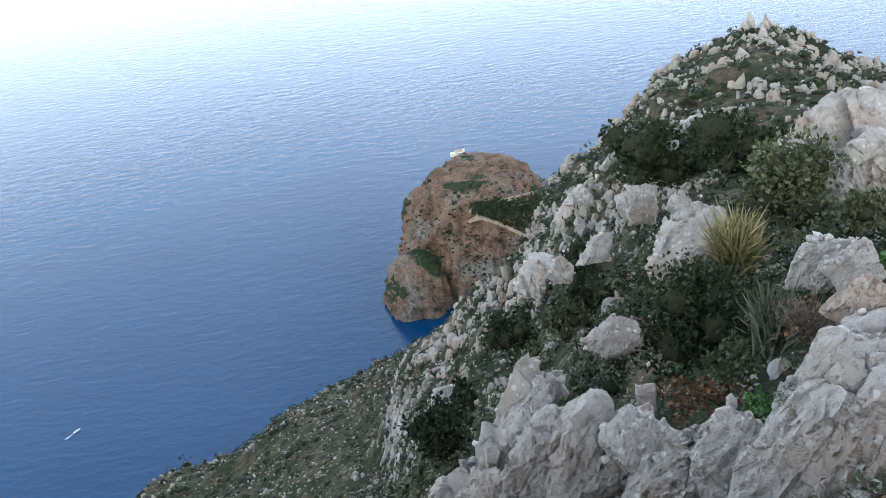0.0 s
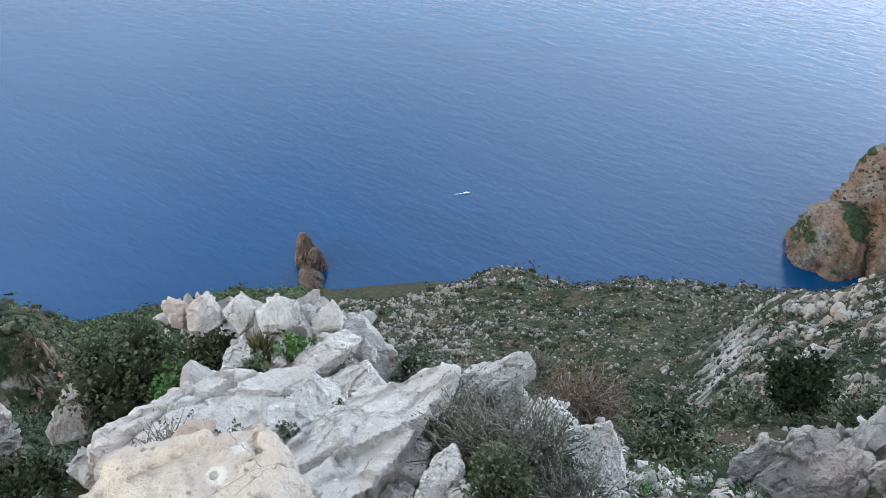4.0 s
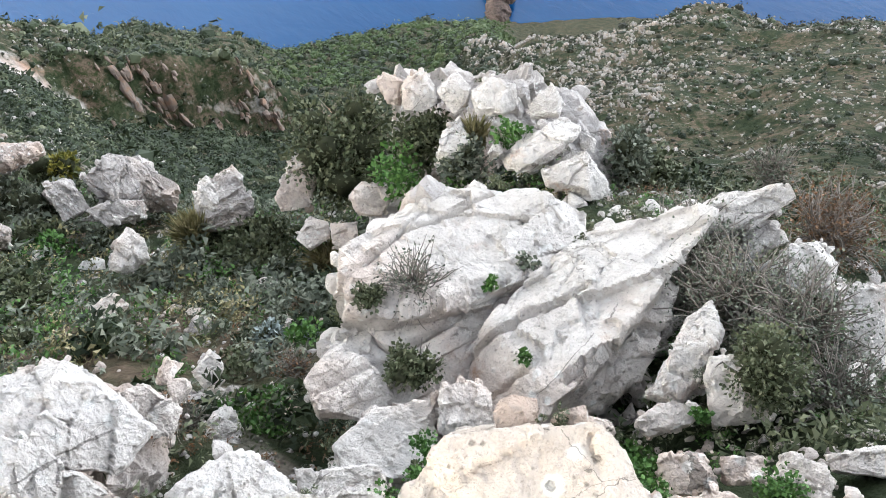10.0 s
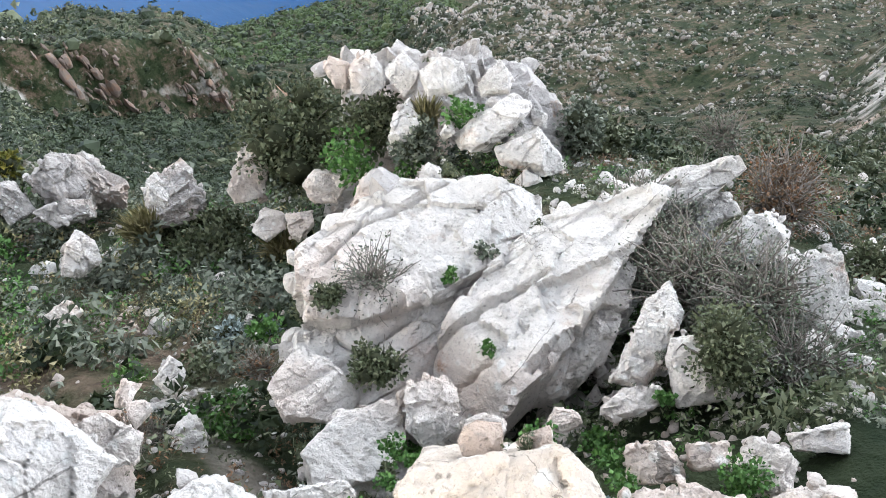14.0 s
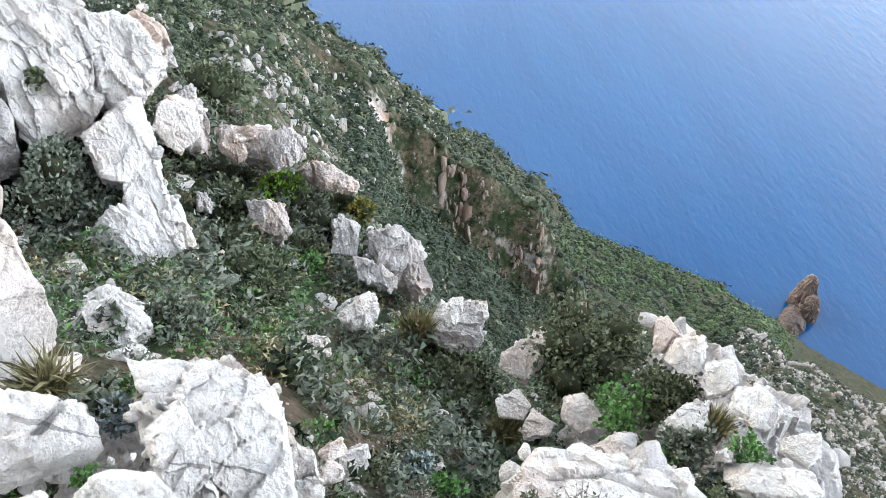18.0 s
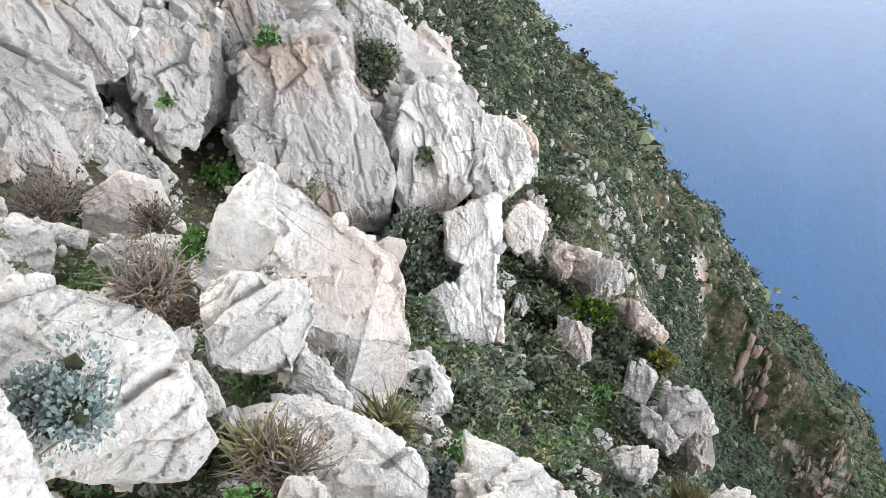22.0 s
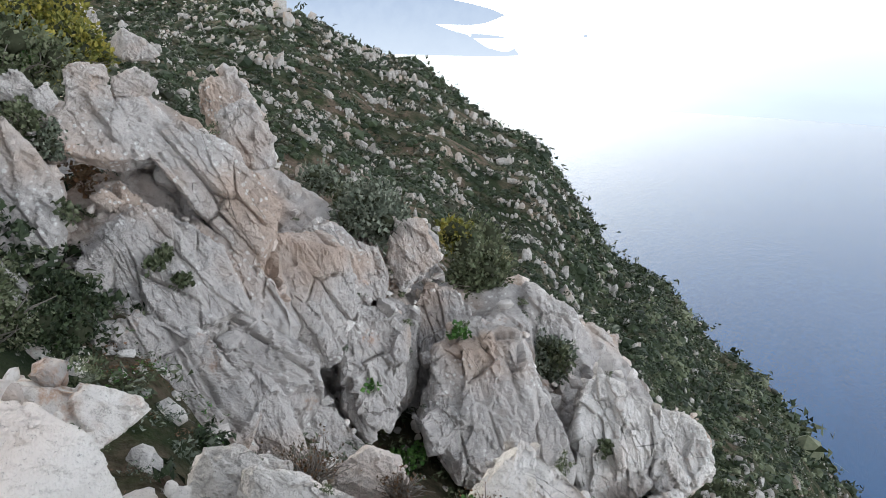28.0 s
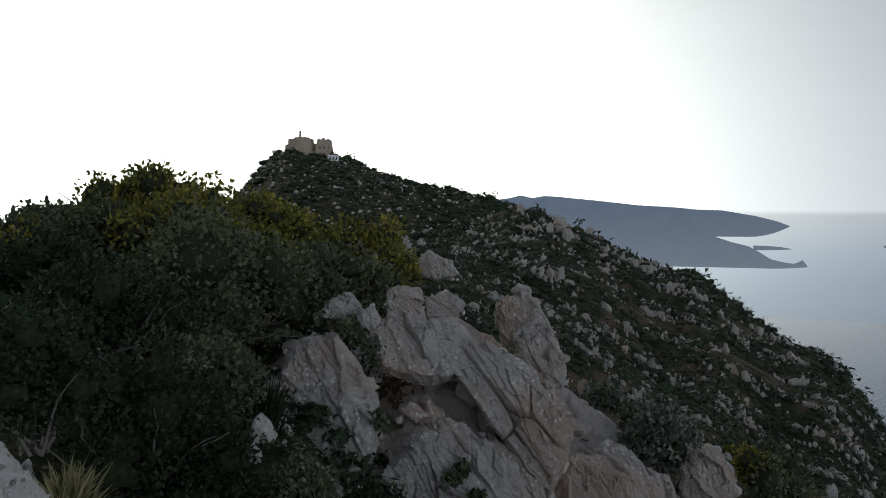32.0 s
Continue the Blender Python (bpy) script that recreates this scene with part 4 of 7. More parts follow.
def rock(kind, mat, place, turn, facets, lean, depth, level, seed):
    """A limestone block. Its flanks are facets given by angle and distance round its middle, lean is the way its
    open face looks and depth how far that face stands out; then chips, broken steps, joints and weathering."""
    v, f = ball(level)
    g = np.random.default_rng(seed)
    ang, dist = np.radians(facets[0::2]), np.array(facets[1::2])
    wide = np.array([dist.max(), dist.max(), depth * 1.2])
    wide[0] = max(dist[np.abs(np.cos(ang)) > 0.6], default=dist.max())
    wide[1] = max(dist[np.abs(np.sin(ang)) > 0.6], default=dist.max())
    d = v * wide
    d /= np.linalg.norm(d, axis=1, keepdims=True)
    lean = np.array(lean) / np.linalg.norm(lean)
    planes = [(np.array([math.cos(a), math.sin(a), 0.0]), r) for a, r in zip(ang, dist)]
    planes += [(lean, depth), (np.array([0, 0, -1.0]), depth * 2.2)]
    for a, r in zip(ang, dist):
        b = g.uniform(0.2, 0.5) if kind in ("slab", "face", "pillar", "lichened") else g.uniform(0.35, 0.9)
        n = np.array([math.cos(a) * math.cos(b), math.sin(a) * math.cos(b), math.sin(b)])
        planes.append((n, (r * math.cos(b) + depth * math.sin(b)) * (g.uniform(0.93, 1.0) if kind in ("slab", "face", "pillar", "lichened") else g.uniform(0.82, 0.98))))
    for _ in range(3 if kind in ("slab", "face") else 7):
        n = lean + 0.8 * g.normal(size=3)
        n /= np.linalg.norm(n)
        reach = max(n[0] * math.cos(a) * r + n[1] * math.sin(a) * r + abs(n[2]) * depth for a, r in zip(ang, dist))
        planes.append((n, reach * g.uniform(0.74, 0.95)))
    size = math.sqrt(wide[0] * wide[1])
    near = np.stack([np.maximum(d @ n, 0) / r for n, r in planes], -1)
    rad = 1.0 / near.max(1)
    facing = (near / near.max(1, keepdims=True)) ** 90
    facing = facing @ np.array([n for n, _ in planes])
    facing /= np.linalg.norm(facing, axis=1, keepdims=True)
    q = d * rad[:, None]
    # Joints run one way through a block: it breaks into flat-faced pieces along them.
    hard = kind in ("face", "wall", "crag", "pillar", "grey", "standing", "spike")
    slant = radians({"slab": 34, "face": -58, "wall": -74, "crag": -70, "pillar": -75, "grey": 52}.get(kind, g.uniform(-60, 60)))
    e1 = np.array([-math.sin(slant), math.cos(slant), g.uniform(-0.3, 0.3)])
    e1 /= np.linalg.norm(e1)
    e2 = np.array([math.cos(slant), math.sin(slant), 0.0])
    e3 = np.cross(e1, e2)
    unit = min(max(size, 0.10), 0.9)
    plain = kind in ("slab", "cream", "pitted", "lichened")
    across, along, inward = {"slab": (2.6, 0.8, 0.6), "cream": (1.0, 0.8, 0.6), "pitted": (1.0, 0.8, 0.6)}.get(kind, (2.0, 0.9, 0.9) if hard else (1.3, 0.9, 0.9))
    u = q / unit + seed * 3.7
    warp = np.stack([fractal(u * 3.0, 3, seed + k) for k in range(3)], -1)
    w3 = np.stack([q @ e1 * across, q @ e2 * along, q @ e3 * inward], -1) / unit + seed * 1.9
    near1, near2, tone, tilt = cells3(w3 + 0.05 * warp, seed + 80)
    gap = np.exp(-(((near2 - near1) / 0.03) ** 2)) * np.clip(2.5 * value_noise(u * 1.2, seed + 5) + 0.1, 0, 1)
    calm = {"slab": 0.5, "cream": 0.4, "pitted": 0.5, "lichened": 0.6, "pillar": 0.5, "face": 0.45, "wall": 0.45, "pale": 0.75}.get(kind, 0.9)
    out = calm * (0.07 * tone + (0.26 if hard else 0.20) * tilt) - (0.10 if hard else 0.07 if kind == "slab" else 0.05 * calm) * gap
    out += 0.03 * fractal(u * 1.6, 3, seed, 0.5)
    near1, near2, tone, tilt = cells3((u * 1.6 if plain else w3 * 2.3) + 0.08 * warp, seed + 90)
    out += calm * (0.036 * tone + 0.095 * tilt) - calm * 0.016 * np.exp(-(((near2 - near1) / 0.05) ** 2)) * (tone > 0.4)
    if level > 4:
        near1, near2, tone, tilt = cells3((u * 4.5 if plain else w3 * 5.5) + 0.12 * warp, seed + 95)
        out += (0.4 + 0.6 * calm) * (0.014 * tone + 0.05 * tilt)
        out -= 0.016 * np.clip(fractal(u * 5.0, 4, seed + 40, 0.65, True), -0.3, 1)
    out *= unit
    if level > 5:
        grain = q / 0.035 + seed
        out += 0.0045 * fractal(grain, 3, seed + 41, 0.6, True)
    if kind in ("slab", "face", "wall") and level > 5:
        # Straight parallel joints, each open along part of its run, with the beds between them a little stepped.
        row = q @ e1 / (0.26 if kind == "slab" else 0.42) + 0.025 * warp[:, 0] + seed * 2.3
        bed = np.floor(row)
        shift = lattice(bed.astype(np.int64), 0 * bed.astype(np.int64), 0 * bed.astype(np.int64), seed)
        run = np.stack([bed * 7.31, q @ e2 * 1.9, 0 * bed], -1)
        opened = np.clip(6.0 * value_noise(run, seed + 60) - 0.6, 0, 1)
        out += (0.005 if kind == "slab" else 0.022) * shift - 0.045 * opened * np.exp(-(((row - bed - 0.5) / 0.05) ** 2))
    if kind == "pitted":
        near1, _, tone, _ = cells3(q / 0.11, seed)
        out -= 0.022 * np.exp(-((near1 / 0.22) ** 2)) * (tone > 0.2)
    out = out * np.clip((facing * d).sum(1) / 0.45, 0.05, 1)
    q = q + facing * (out * (0.55 + 0.45 * np.clip(facing @ lean, 0, 1)))[:, None]
    name, label = KINDS[kind]
    ob = new(name, mesh_from(name, q, f, mat, False))
    ob.matrix_world = pose(*place, *turn)
    STANDING.append((pose(*place, *turn), ang, dist, depth))
    return tagged(ob, label, "rock")


STANDING = []


KINDS = {
    'cream': ('boulder', 'cream limestone boulder with ochre bleeding at the summit edge'),
    'pale': ('boulder', 'pale weathered limestone boulder on the stony slope'),
    'slab': ('rock_slab', 'broad tilted white limestone slab with dark cracks'),
    'block': ('rock', 'small angular limestone block among herbs'),
    'spike': ('rock_spike', 'pointed limestone spike with an orange lichen tip'),
    'crag': ('crag', 'jagged grey limestone crag rising out of scrub'),
    'ledge': ('rock_ledge', 'flat broken limestone ledge beside green herbs'),
    'pitted': ('boulder', 'big rounded limestone boulder full of solution pits'),
    'rounded': ('boulder', 'smooth rounded limestone boulder lying in scrub'),
    'pillar': ('rock_pillar', 'steep white limestone pillar above the gully'),
    'wall': ('cliff', 'sheer grey limestone cliff block with ochre clefts'),
    'face': ('cliff', 'large grey fissured limestone face on the ridge'),
    'standing': ('standing_stone', 'blunt standing limestone stub on the ridge crest'),
    'lichened': ('boulder', 'limestone boulder spotted with white lichen'),
    'grey': ('outcrop', 'grey rugged limestone outcrop below the summit'),
}

rock('cream', CREAM, (-1.30, 0.32, -1.60), (21, 2, 43), (142, 0.248, 91, 0.192, 38, 0.193, 22, 0.186, 10, 0.197, -89, 0.264, -170, 0.282), (0, 0.45, 0.9), 0.16, 6, 1)
rock('pale', CREAM, (-1.56, -0.07, -1.51), (19, 18, 49), (163, 0.272, 114, 0.134, 99, 0.103, 76, 0.13, 35, 0.203, 4, 0.239, -93, 0.162), (0, 0.5, 0.87), 0.13, 6, 2)
# The grey stone of the next two boulders stands in for their shaded faces.
rock('pale', CLIFF, (-3.43, -0.50, -3.19), (27, 29, 56), (142, 0.345, 129, 0.306, 108, 0.27, 64, 0.242, 10, 0.388, -58, 0.449, -112, 0.234), (0.2, 0.5, 0.85), 0.25, 6, 3)
rock('pale', CLIFF, (-2.80, -0.65, -2.63), (22, 30, 54), (127, 0.294, 96, 0.227, 64, 0.179, 48, 0.185, 9, 0.326, -92, 0.32, -172, 0.298), (0.2, 0.5, 0.85), 0.20, 6, 4)
rock('crag', CLIFF, (-5.66, 4.41, -7.82), (39, 4, 42), (143, 1.476, 90, 0.818, 81, 0.768, 72, 0.809, 33, 1.139, 12, 1.389, -79, 1.161, -92, 1.175, 180, 1.524), (0, 0.5, 0.85), 0.80, 6, 5)
rock('block', ROCK, (-2.89, 0.45, -3.78), (19, 16, 43), (102, 0.102, 25, 0.111, -67, 0.105, -152, 0.11), (0, 0.25, 0.97), 0.09, 5, 8)
rock('slab', ROCK, (-2.32, 0.41, -3.37), (16, 12, 41), (135, 0.155, 96, 0.163, 14, 0.217, -26, 0.185, -89, 0.17, -169, 0.244), (0, 0.3, 0.95), 0.13, 5, 9)
rock('block', ROCK, (-4.08, 0.21, -5.54), (25, 18, 50), (138, 0.115, 71, 0.125, -5, 0.122, -76, 0.117, -145, 0.129), (0, 0.25, 0.97), 0.09, 5, 12)
rock('ledge', ROCK, (-0.80, 0.90, -2.25), (10, -16, 36), (167, 0.112, 113, 0.065, 101, 0.069, -8, 0.124, -89, 0.095), (0, 0.25, 0.97), 0.07, 5, 13)
rock('block', ROCK, (-1.59, 0.94, -3.05), (17, -1, 37), (152, 0.057, 78, 0.043, 11, 0.059, -64, 0.043, -117, 0.048), (0, 0.25, 0.97), 0.04, 5, 14)
rock('block', ROCK, (-2.12, 0.71, -3.29), (17, 7, 39), (112, 0.132, 63, 0.138, -1, 0.115, -56, 0.133, -132, 0.137, -178, 0.114), (0, 0.25, 0.97), 0.09, 5, 15)
rock('block', ROCK, (-2.63, 0.58, -3.66), (19, 13, 41), (96, 0.06, 8, 0.06, -67, 0.06, -161, 0.06), (0, 0.25, 0.97), 0.05, 4, 16)
rock('block', ROCK, (-1.86, 0.76, -3.14), (16, 4, 38), (105, 0.043, 73, 0.043, -15, 0.089, -86, 0.038, -149, 0.085), (0, 0.25, 0.97), 0.04, 5, 17)
rock('pale', ROCK, (-1.53, 1.54, -3.34), (22, -6, 34), (151, 0.081, 132, 0.123, 13, 0.151, -24, 0.075, -42, 0.103, -108, 0.227), (0, 0.25, 0.97), 0.12, 6, 18)
rock('pale', ROCK, (-1.29, 1.49, -3.22), (20, -10, 33), (173, 0.153, 159, 0.145, 99, 0.141, 66, 0.147, 35, 0.172, -28, 0.181, -79, 0.142, -133, 0.184), (0, 0.25, 0.97), 0.11, 5, 19)
rock('block', ROCK, (-1.44, 1.19, -3.21), (17, -6, 35), (148, 0.08, 103, 0.064, 67, 0.094, -23, 0.105, -71, 0.051, -110, 0.112), (0, 0.25, 0.97), 0.07, 5, 20)
rock('pale', ROCK, (-1.45, 2.62, -3.98), (29, -12, 28), (138, 0.129, 102, 0.134, 26, 0.168, -26, 0.142, -100, 0.128, -115, 0.141), (0, 0.25, 0.97), 0.11, 5, 21)
rock('pale', ROCK, (-1.79, 2.79, -4.19), (31, -9, 29), (127, 0.072, 96, 0.075, 6, 0.144, -63, 0.067, -125, 0.14), (0, 0.25, 0.97), 0.08, 5, 22)
rock('pale', ROCK, (-1.10, 2.34, -3.70), (26, -15, 29), (118, 0.188, 93, 0.161, 4, 0.178, -73, 0.216, -129, 0.139), (0, 0.25, 0.97), 0.14, 6, 23)
rock('block', ROCK, (-1.74, 2.59, -4.20), (29, -9, 30), (98, 0.057, 18, 0.056, -73, 0.057, -164, 0.056), (0, 0.25, 0.97), 0.04, 4, 25)
rock('spike', CLIFF, (-7.21, 1.60, -7.28), (39, 18, 54), (177, 0.299, 130, 0.307, 21, 0.31, -14, 0.294, -78, 0.242, -94, 0.274), (0, 0.25, 0.97), 0.22, 6, 40)
rock('block', CLIFF, (-7.29, 1.42, -7.11), (39, 19, 55), (170, 0.068, 59, 0.139, 7, 0.065, -90, 0.159), (0, 0.25, 0.97), 0.08, 4, 41)
rock('pale', ROCK, (-8.26, 0.45, -8.00), (37, 24, 57), (163, 0.158, 146, 0.175, 33, 0.248, -8, 0.208, -60, 0.217, -151, 0.26), (0, 0.25, 0.97), 0.18, 5, 42)
rock('block', ROCK, (-7.76, 0.73, -7.88), (36, 22, 56), (159, 0.146, 107, 0.114, 0, 0.189, -55, 0.101, -113, 0.17), (0, 0.25, 0.97), 0.12, 4, 43)
rock('block', CLIFF, (-6.34, -0.18, -6.38), (33, 26, 56), (177, 0.144, 105, 0.136, 20, 0.168, -60, 0.123, -115, 0.146), (0, 0.25, 0.97), 0.11, 5, 44)
rock('block', ROCK, (-4.63, 0.08, -5.55), (28, 21, 52), (148, 0.073, 70, 0.091, -20, 0.078, -90, 0.082), (0, 0.25, 0.97), 0.07, 4, 45)
rock('block', ROCK, (-3.91, -0.09, -4.59), (26, 22, 52), (166, 0.205, 93, 0.086, 2, 0.19, -72, 0.095, -99, 0.081), (0, 0.25, 0.97), 0.09, 5, 46)
rock('block', CLIFF, (-4.65, 0.79, -5.95), (30, 16, 50), (147, 0.042, 51, 0.136, -26, 0.044, -90, 0.12), (0, 0.25, 0.97), 0.08, 4, 47)
rock('block', CLIFF, (-5.34, 0.38, -6.01), (31, 21, 53), (152, 0.083, 73, 0.082, -13, 0.087, -93, 0.078), (0, 0.25, 0.97), 0.07, 4, 48)
rock('block', CLIFF, (-5.59, 0.20, -6.08), (32, 22, 54), (131, 0.05, 34, 0.078, -52, 0.05, -125, 0.076), (0, 0.25, 0.97), 0.06, 4, 49)
rock('crag', CLIFF, (-10.63, 1.64, -9.75), (41, 21, 57), (156, 0.361, 76, 0.406, 26, 0.179, 9, 0.266, -118, 0.254, -133, 0.231), (0, 0.25, 0.97), 0.26, 5, 50)
rock('crag', CLIFF, (-11.67, 1.47, -10.15), (42, 23, 59), (136, 0.288, 62, 0.164, 43, 0.177, -69, 0.267, -138, 0.212), (0, 0.25, 0.97), 0.20, 5, 51)
rock('crag', CLIFF, (-14.15, 0.45, -10.45), (46, 27, 64), (147, 0.339, 119, 0.227, 79, 0.279, 12, 0.508, -66, 0.208, -90, 0.269), (0, 0.25, 0.97), 0.25, 5, 52)
rock('crag', CLIFF, (-10.31, 0.96, -9.46), (40, 23, 58), (129, 0.281, 80, 0.105, -30, 0.359, -94, 0.098), (0, 0.25, 0.97), 0.16, 5, 53)
rock('crag', CLIFF, (-11.57, 0.49, -9.63), (42, 26, 61), (137, 0.256, 38, 0.064, -18, 0.216, -142, 0.064), (0, 0.25, 0.97), 0.15, 4, 54)
rock('ledge', ROCK, (-1.21, 0.90, -2.69), (14, -7, 36), (172, 0.09, 93, 0.062, 1, 0.091, -91, 0.063), (0, 0.25, 0.97), 0.05, 5, 55)
rock('ledge', ROCK, (-1.08, 1.01, -2.66), (14, -11, 35), (172, 0.066, 94, 0.042, 1, 0.068, -86, 0.042), (0, 0.25, 0.97), 0.04, 5, 56)
rock('ledge', ROCK, (-0.92, 1.02, -2.49), (13, -14, 35), (163, 0.084, 94, 0.098, 26, 0.086, -18, 0.08, -70, 0.089, -144, 0.095), (0, 0.25, 0.97), 0.06, 5, 57)
rock('ledge', ROCK, (-0.82, 1.26, -2.66), (15, -17, 33), (97, 0.039, -6, 0.09, -96, 0.038, -160, 0.085), (0, 0.25, 0.97), 0.04, 5, 58)
rock('ledge', ROCK, (-1.03, 0.73, -2.32), (10, -10, 37), (91, 0.09, 62, 0.089, 10, 0.15, -89, 0.101, -168, 0.167), (0, 0.5, 0.85), 0.08, 6, 59)
rock('pale', ROCK, (-2.14, -0.13, -2.26), (11, 22, 43), (176, 0.196, 135, 0.135, 119, 0.13, 80, 0.165, 6, 0.205, -34, 0.174, -91, 0.191), (0, 0.25, 0.97), 0.12, 6, 60)
rock('ledge', ROCK, (-1.94, 0.12, -2.35), (12, 15, 41), (178, 0.143, 93, 0.066, 32, 0.111, -38, 0.098, -91, 0.068), (0, 0.25, 0.97), 0.06, 5, 61)
rock('ledge', CREAM, (-1.72, 0.04, -1.94), (9, 15, 41), (174, 0.181, 100, 0.081, 76, 0.083, 2, 0.178, -90, 0.089), (0, 0.25, 0.97), 0.08, 6, 62)
rock('block', ROCK, (-3.27, -0.05, -3.94), (18, 23, 44), (141, 0.108, 28, 0.084, -4, 0.086, -97, 0.117, -167, 0.088), (0, 0.25, 0.97), 0.08, 5, 63)
rock('block', ROCK, (-3.95, 0.14, -4.47), (22, 24, 46), (151, 0.082, 59, 0.1, 15, 0.073, -63, 0.101, -135, 0.097), (0, 0.25, 0.97), 0.07, 5, 64)
rock('block', ROCK, (-2.88, -1.13, -1.90), (44, 0, 114), (161, 0.098, 49, 0.065, 35, 0.045, 1, 0.097, -105, 0.089), (0, 0.25, 0.97), 0.08, 5, 67)
rock('pale', ROCK, (-1.78, -1.30, -0.97), (44, 15, 128), (88, 0.166, 42, 0.076, 30, 0.062, 30, 0.064, -93, 0.178, -173, 0.13), (0.2, 0.5, 0.85), 0.11, 6, 69)
rock('pale', ROCK, (-2.57, -2.20, -1.49), (54, 13, 132), (84, 0.137, 49, 0.109, 33, 0.127, -73, 0.148, -109, 0.136, -179, 0.183), (0, 0.25, 0.97), 0.11, 6, 70)
rock('block', ROCK, (-3.17, -2.54, -1.95), (55, 10, 129), (148, 0.14, 58, 0.108, 22, 0.105, -78, 0.134, -133, 0.11), (0, 0.25, 0.97), 0.10, 5, 71)
rock('block', ROCK, (-3.46, -2.63, -2.10), (55, 9, 128), (74, 0.039, -14, 0.091, -111, 0.037, -139, 0.047), (0, 0.25, 0.97), 0.06, 5, 72)
rock('block', ROCK, (-4.12, -2.81, -2.43), (57, 6, 125), (179, 0.232, 120, 0.197, 73, 0.194, 19, 0.202, -49, 0.189, -85, 0.15, -100, 0.156), (0, 0.25, 0.97), 0.13, 5, 73)
rock('ledge', ROCK, (-3.39, -2.21, -2.04), (53, 7, 124), (132, 0.138, 93, 0.075, 1, 0.182, -73, 0.095, -121, 0.107), (0, 0.25, 0.97), 0.09, 5, 74)
rock('ledge', ROCK, (-3.27, -2.97, -1.91), (58, 11, 133), (145, 0.124, 102, 0.062, 71, 0.078, 4, 0.171, -94, 0.047, -98, 0.053), (0, 0.25, 0.97), 0.07, 5, 75)
rock('block', ROCK, (-2.68, -1.51, -1.67), (47, 6, 121), (84, 0.051, 7, 0.03, -90, 0.054, -151, 0.026), (0, 0.25, 0.97), 0.03, 5, 76)
rock('block', ROCK, (-2.51, -1.34, -1.63), (44, 5, 119), (108, 0.085, 32, 0.022, -72, 0.085, -153, 0.023), (0, 0.25, 0.97), 0.05, 5, 77)
rock('slab', ROCK, (-2.74, -0.34, -2.14), (35, 3, 96), (75, 0.168, 19, 0.176, -2, 0.186, -85, 0.275, -151, 0.13, -156, 0.15), (0, 0.25, 0.97), 0.16, 6, 79)
rock('slab', ROCK, (-2.54, -0.46, -1.96), (34, 5, 97), (84, 0.153, 22, 0.084, 4, 0.091, -122, 0.131, -162, 0.067, -165, 0.071), (0, 0.25, 0.97), 0.09, 6, 80)
rock('pale', ROCK, (-2.28, -0.50, -1.76), (32, 7, 98), (131, 0.124, 51, 0.086, 35, 0.075, -10, 0.119, -91, 0.115, -156, 0.113), (0, 0.25, 0.97), 0.08, 5, 81)
rock('block', ROCK, (-2.21, -0.86, -1.56), (35, 15, 104), (165, 0.068, 100, 0.059, 56, 0.049, -55, 0.077, -98, 0.043, -137, 0.056), (0, 0.25, 0.97), 0.05, 5, 82)
rock('pale', ROCK, (-2.07, -0.64, -1.48), (31, 13, 101), (146, 0.086, 100, 0.075, 31, 0.073, 3, 0.082, -96, 0.079), (0, 0.25, 0.97), 0.06, 6, 83)
rock('block', ROCK, (-2.66, -0.12, -2.38), (31, -1, 93), (176, 0.052, 54, 0.081, 8, 0.049, -90, 0.102), (0, 0.25, 0.97), 0.05, 5, 84)
rock('block', ROCK, (-2.93, -0.01, -2.68), (32, -3, 92), (111, 0.031, 22, 0.051, -83, 0.029, -139, 0.046), (0, 0.25, 0.97), 0.03, 4, 85)
rock('block', ROCK, (-2.81, -0.02, -2.64), (31, -3, 92), (147, 0.038, 46, 0.038, -12, 0.038, -96, 0.037), (0, 0.25, 0.97), 0.03, 4, 86)
rock('rounded', ROCK, (-5.72, -1.54, -4.88), (44, 6, 101), (105, 0.281, 54, 0.205, 14, 0.261, -84, 0.254, -123, 0.202, -167, 0.255), (0, 0.25, 0.97), 0.19, 5, 87)
rock('crag', CLIFF, (-12.12, -1.74, -7.62), (56, 1, 98), (148, 0.231, 147, 0.238, 4, 0.245, -103, 0.417, -129, 0.354), (0, 0.25, 0.97), 0.29, 5, 92)
rock('crag', CLIFF, (-13.09, -2.35, -6.87), (60, 2, 100), (165, 0.407, 104, 0.606, 45, 0.54, 5, 0.464, -40, 0.432, -98, 0.576, -143, 0.579), (0, 0.25, 0.97), 0.35, 5, 93)
rock('crag', CLIFF, (-13.19, -0.63, -8.84), (53, -1, 94), (162, 0.737, 79, 0.255, 71, 0.26, -5, 0.662, -68, 0.454, -126, 0.407), (0, 0.25, 0.97), 0.36, 5, 94)
rock('crag', CLIFF, (-12.77, 0.40, -9.38), (51, -4, 91), (96, 0.352, 56, 0.186, -6, 0.491, -102, 0.215, -127, 0.202), (0, 0.25, 0.97), 0.28, 5, 95)
rock('crag', CLIFF, (-12.26, 1.64, -11.29), (44, -6, 88), (110, 0.448, 95, 0.392, 6, 0.443, -55, 0.592, -131, 0.352), (0, 0.25, 0.97), 0.36, 5, 96)
rock('crag', CLIFF, (-11.96, -0.95, -10.28), (46, -0, 95), (163, 0.148, 27, 0.133, 0, 0.122, -109, 0.219), (0, 0.25, 0.97), 0.15, 5, 97)
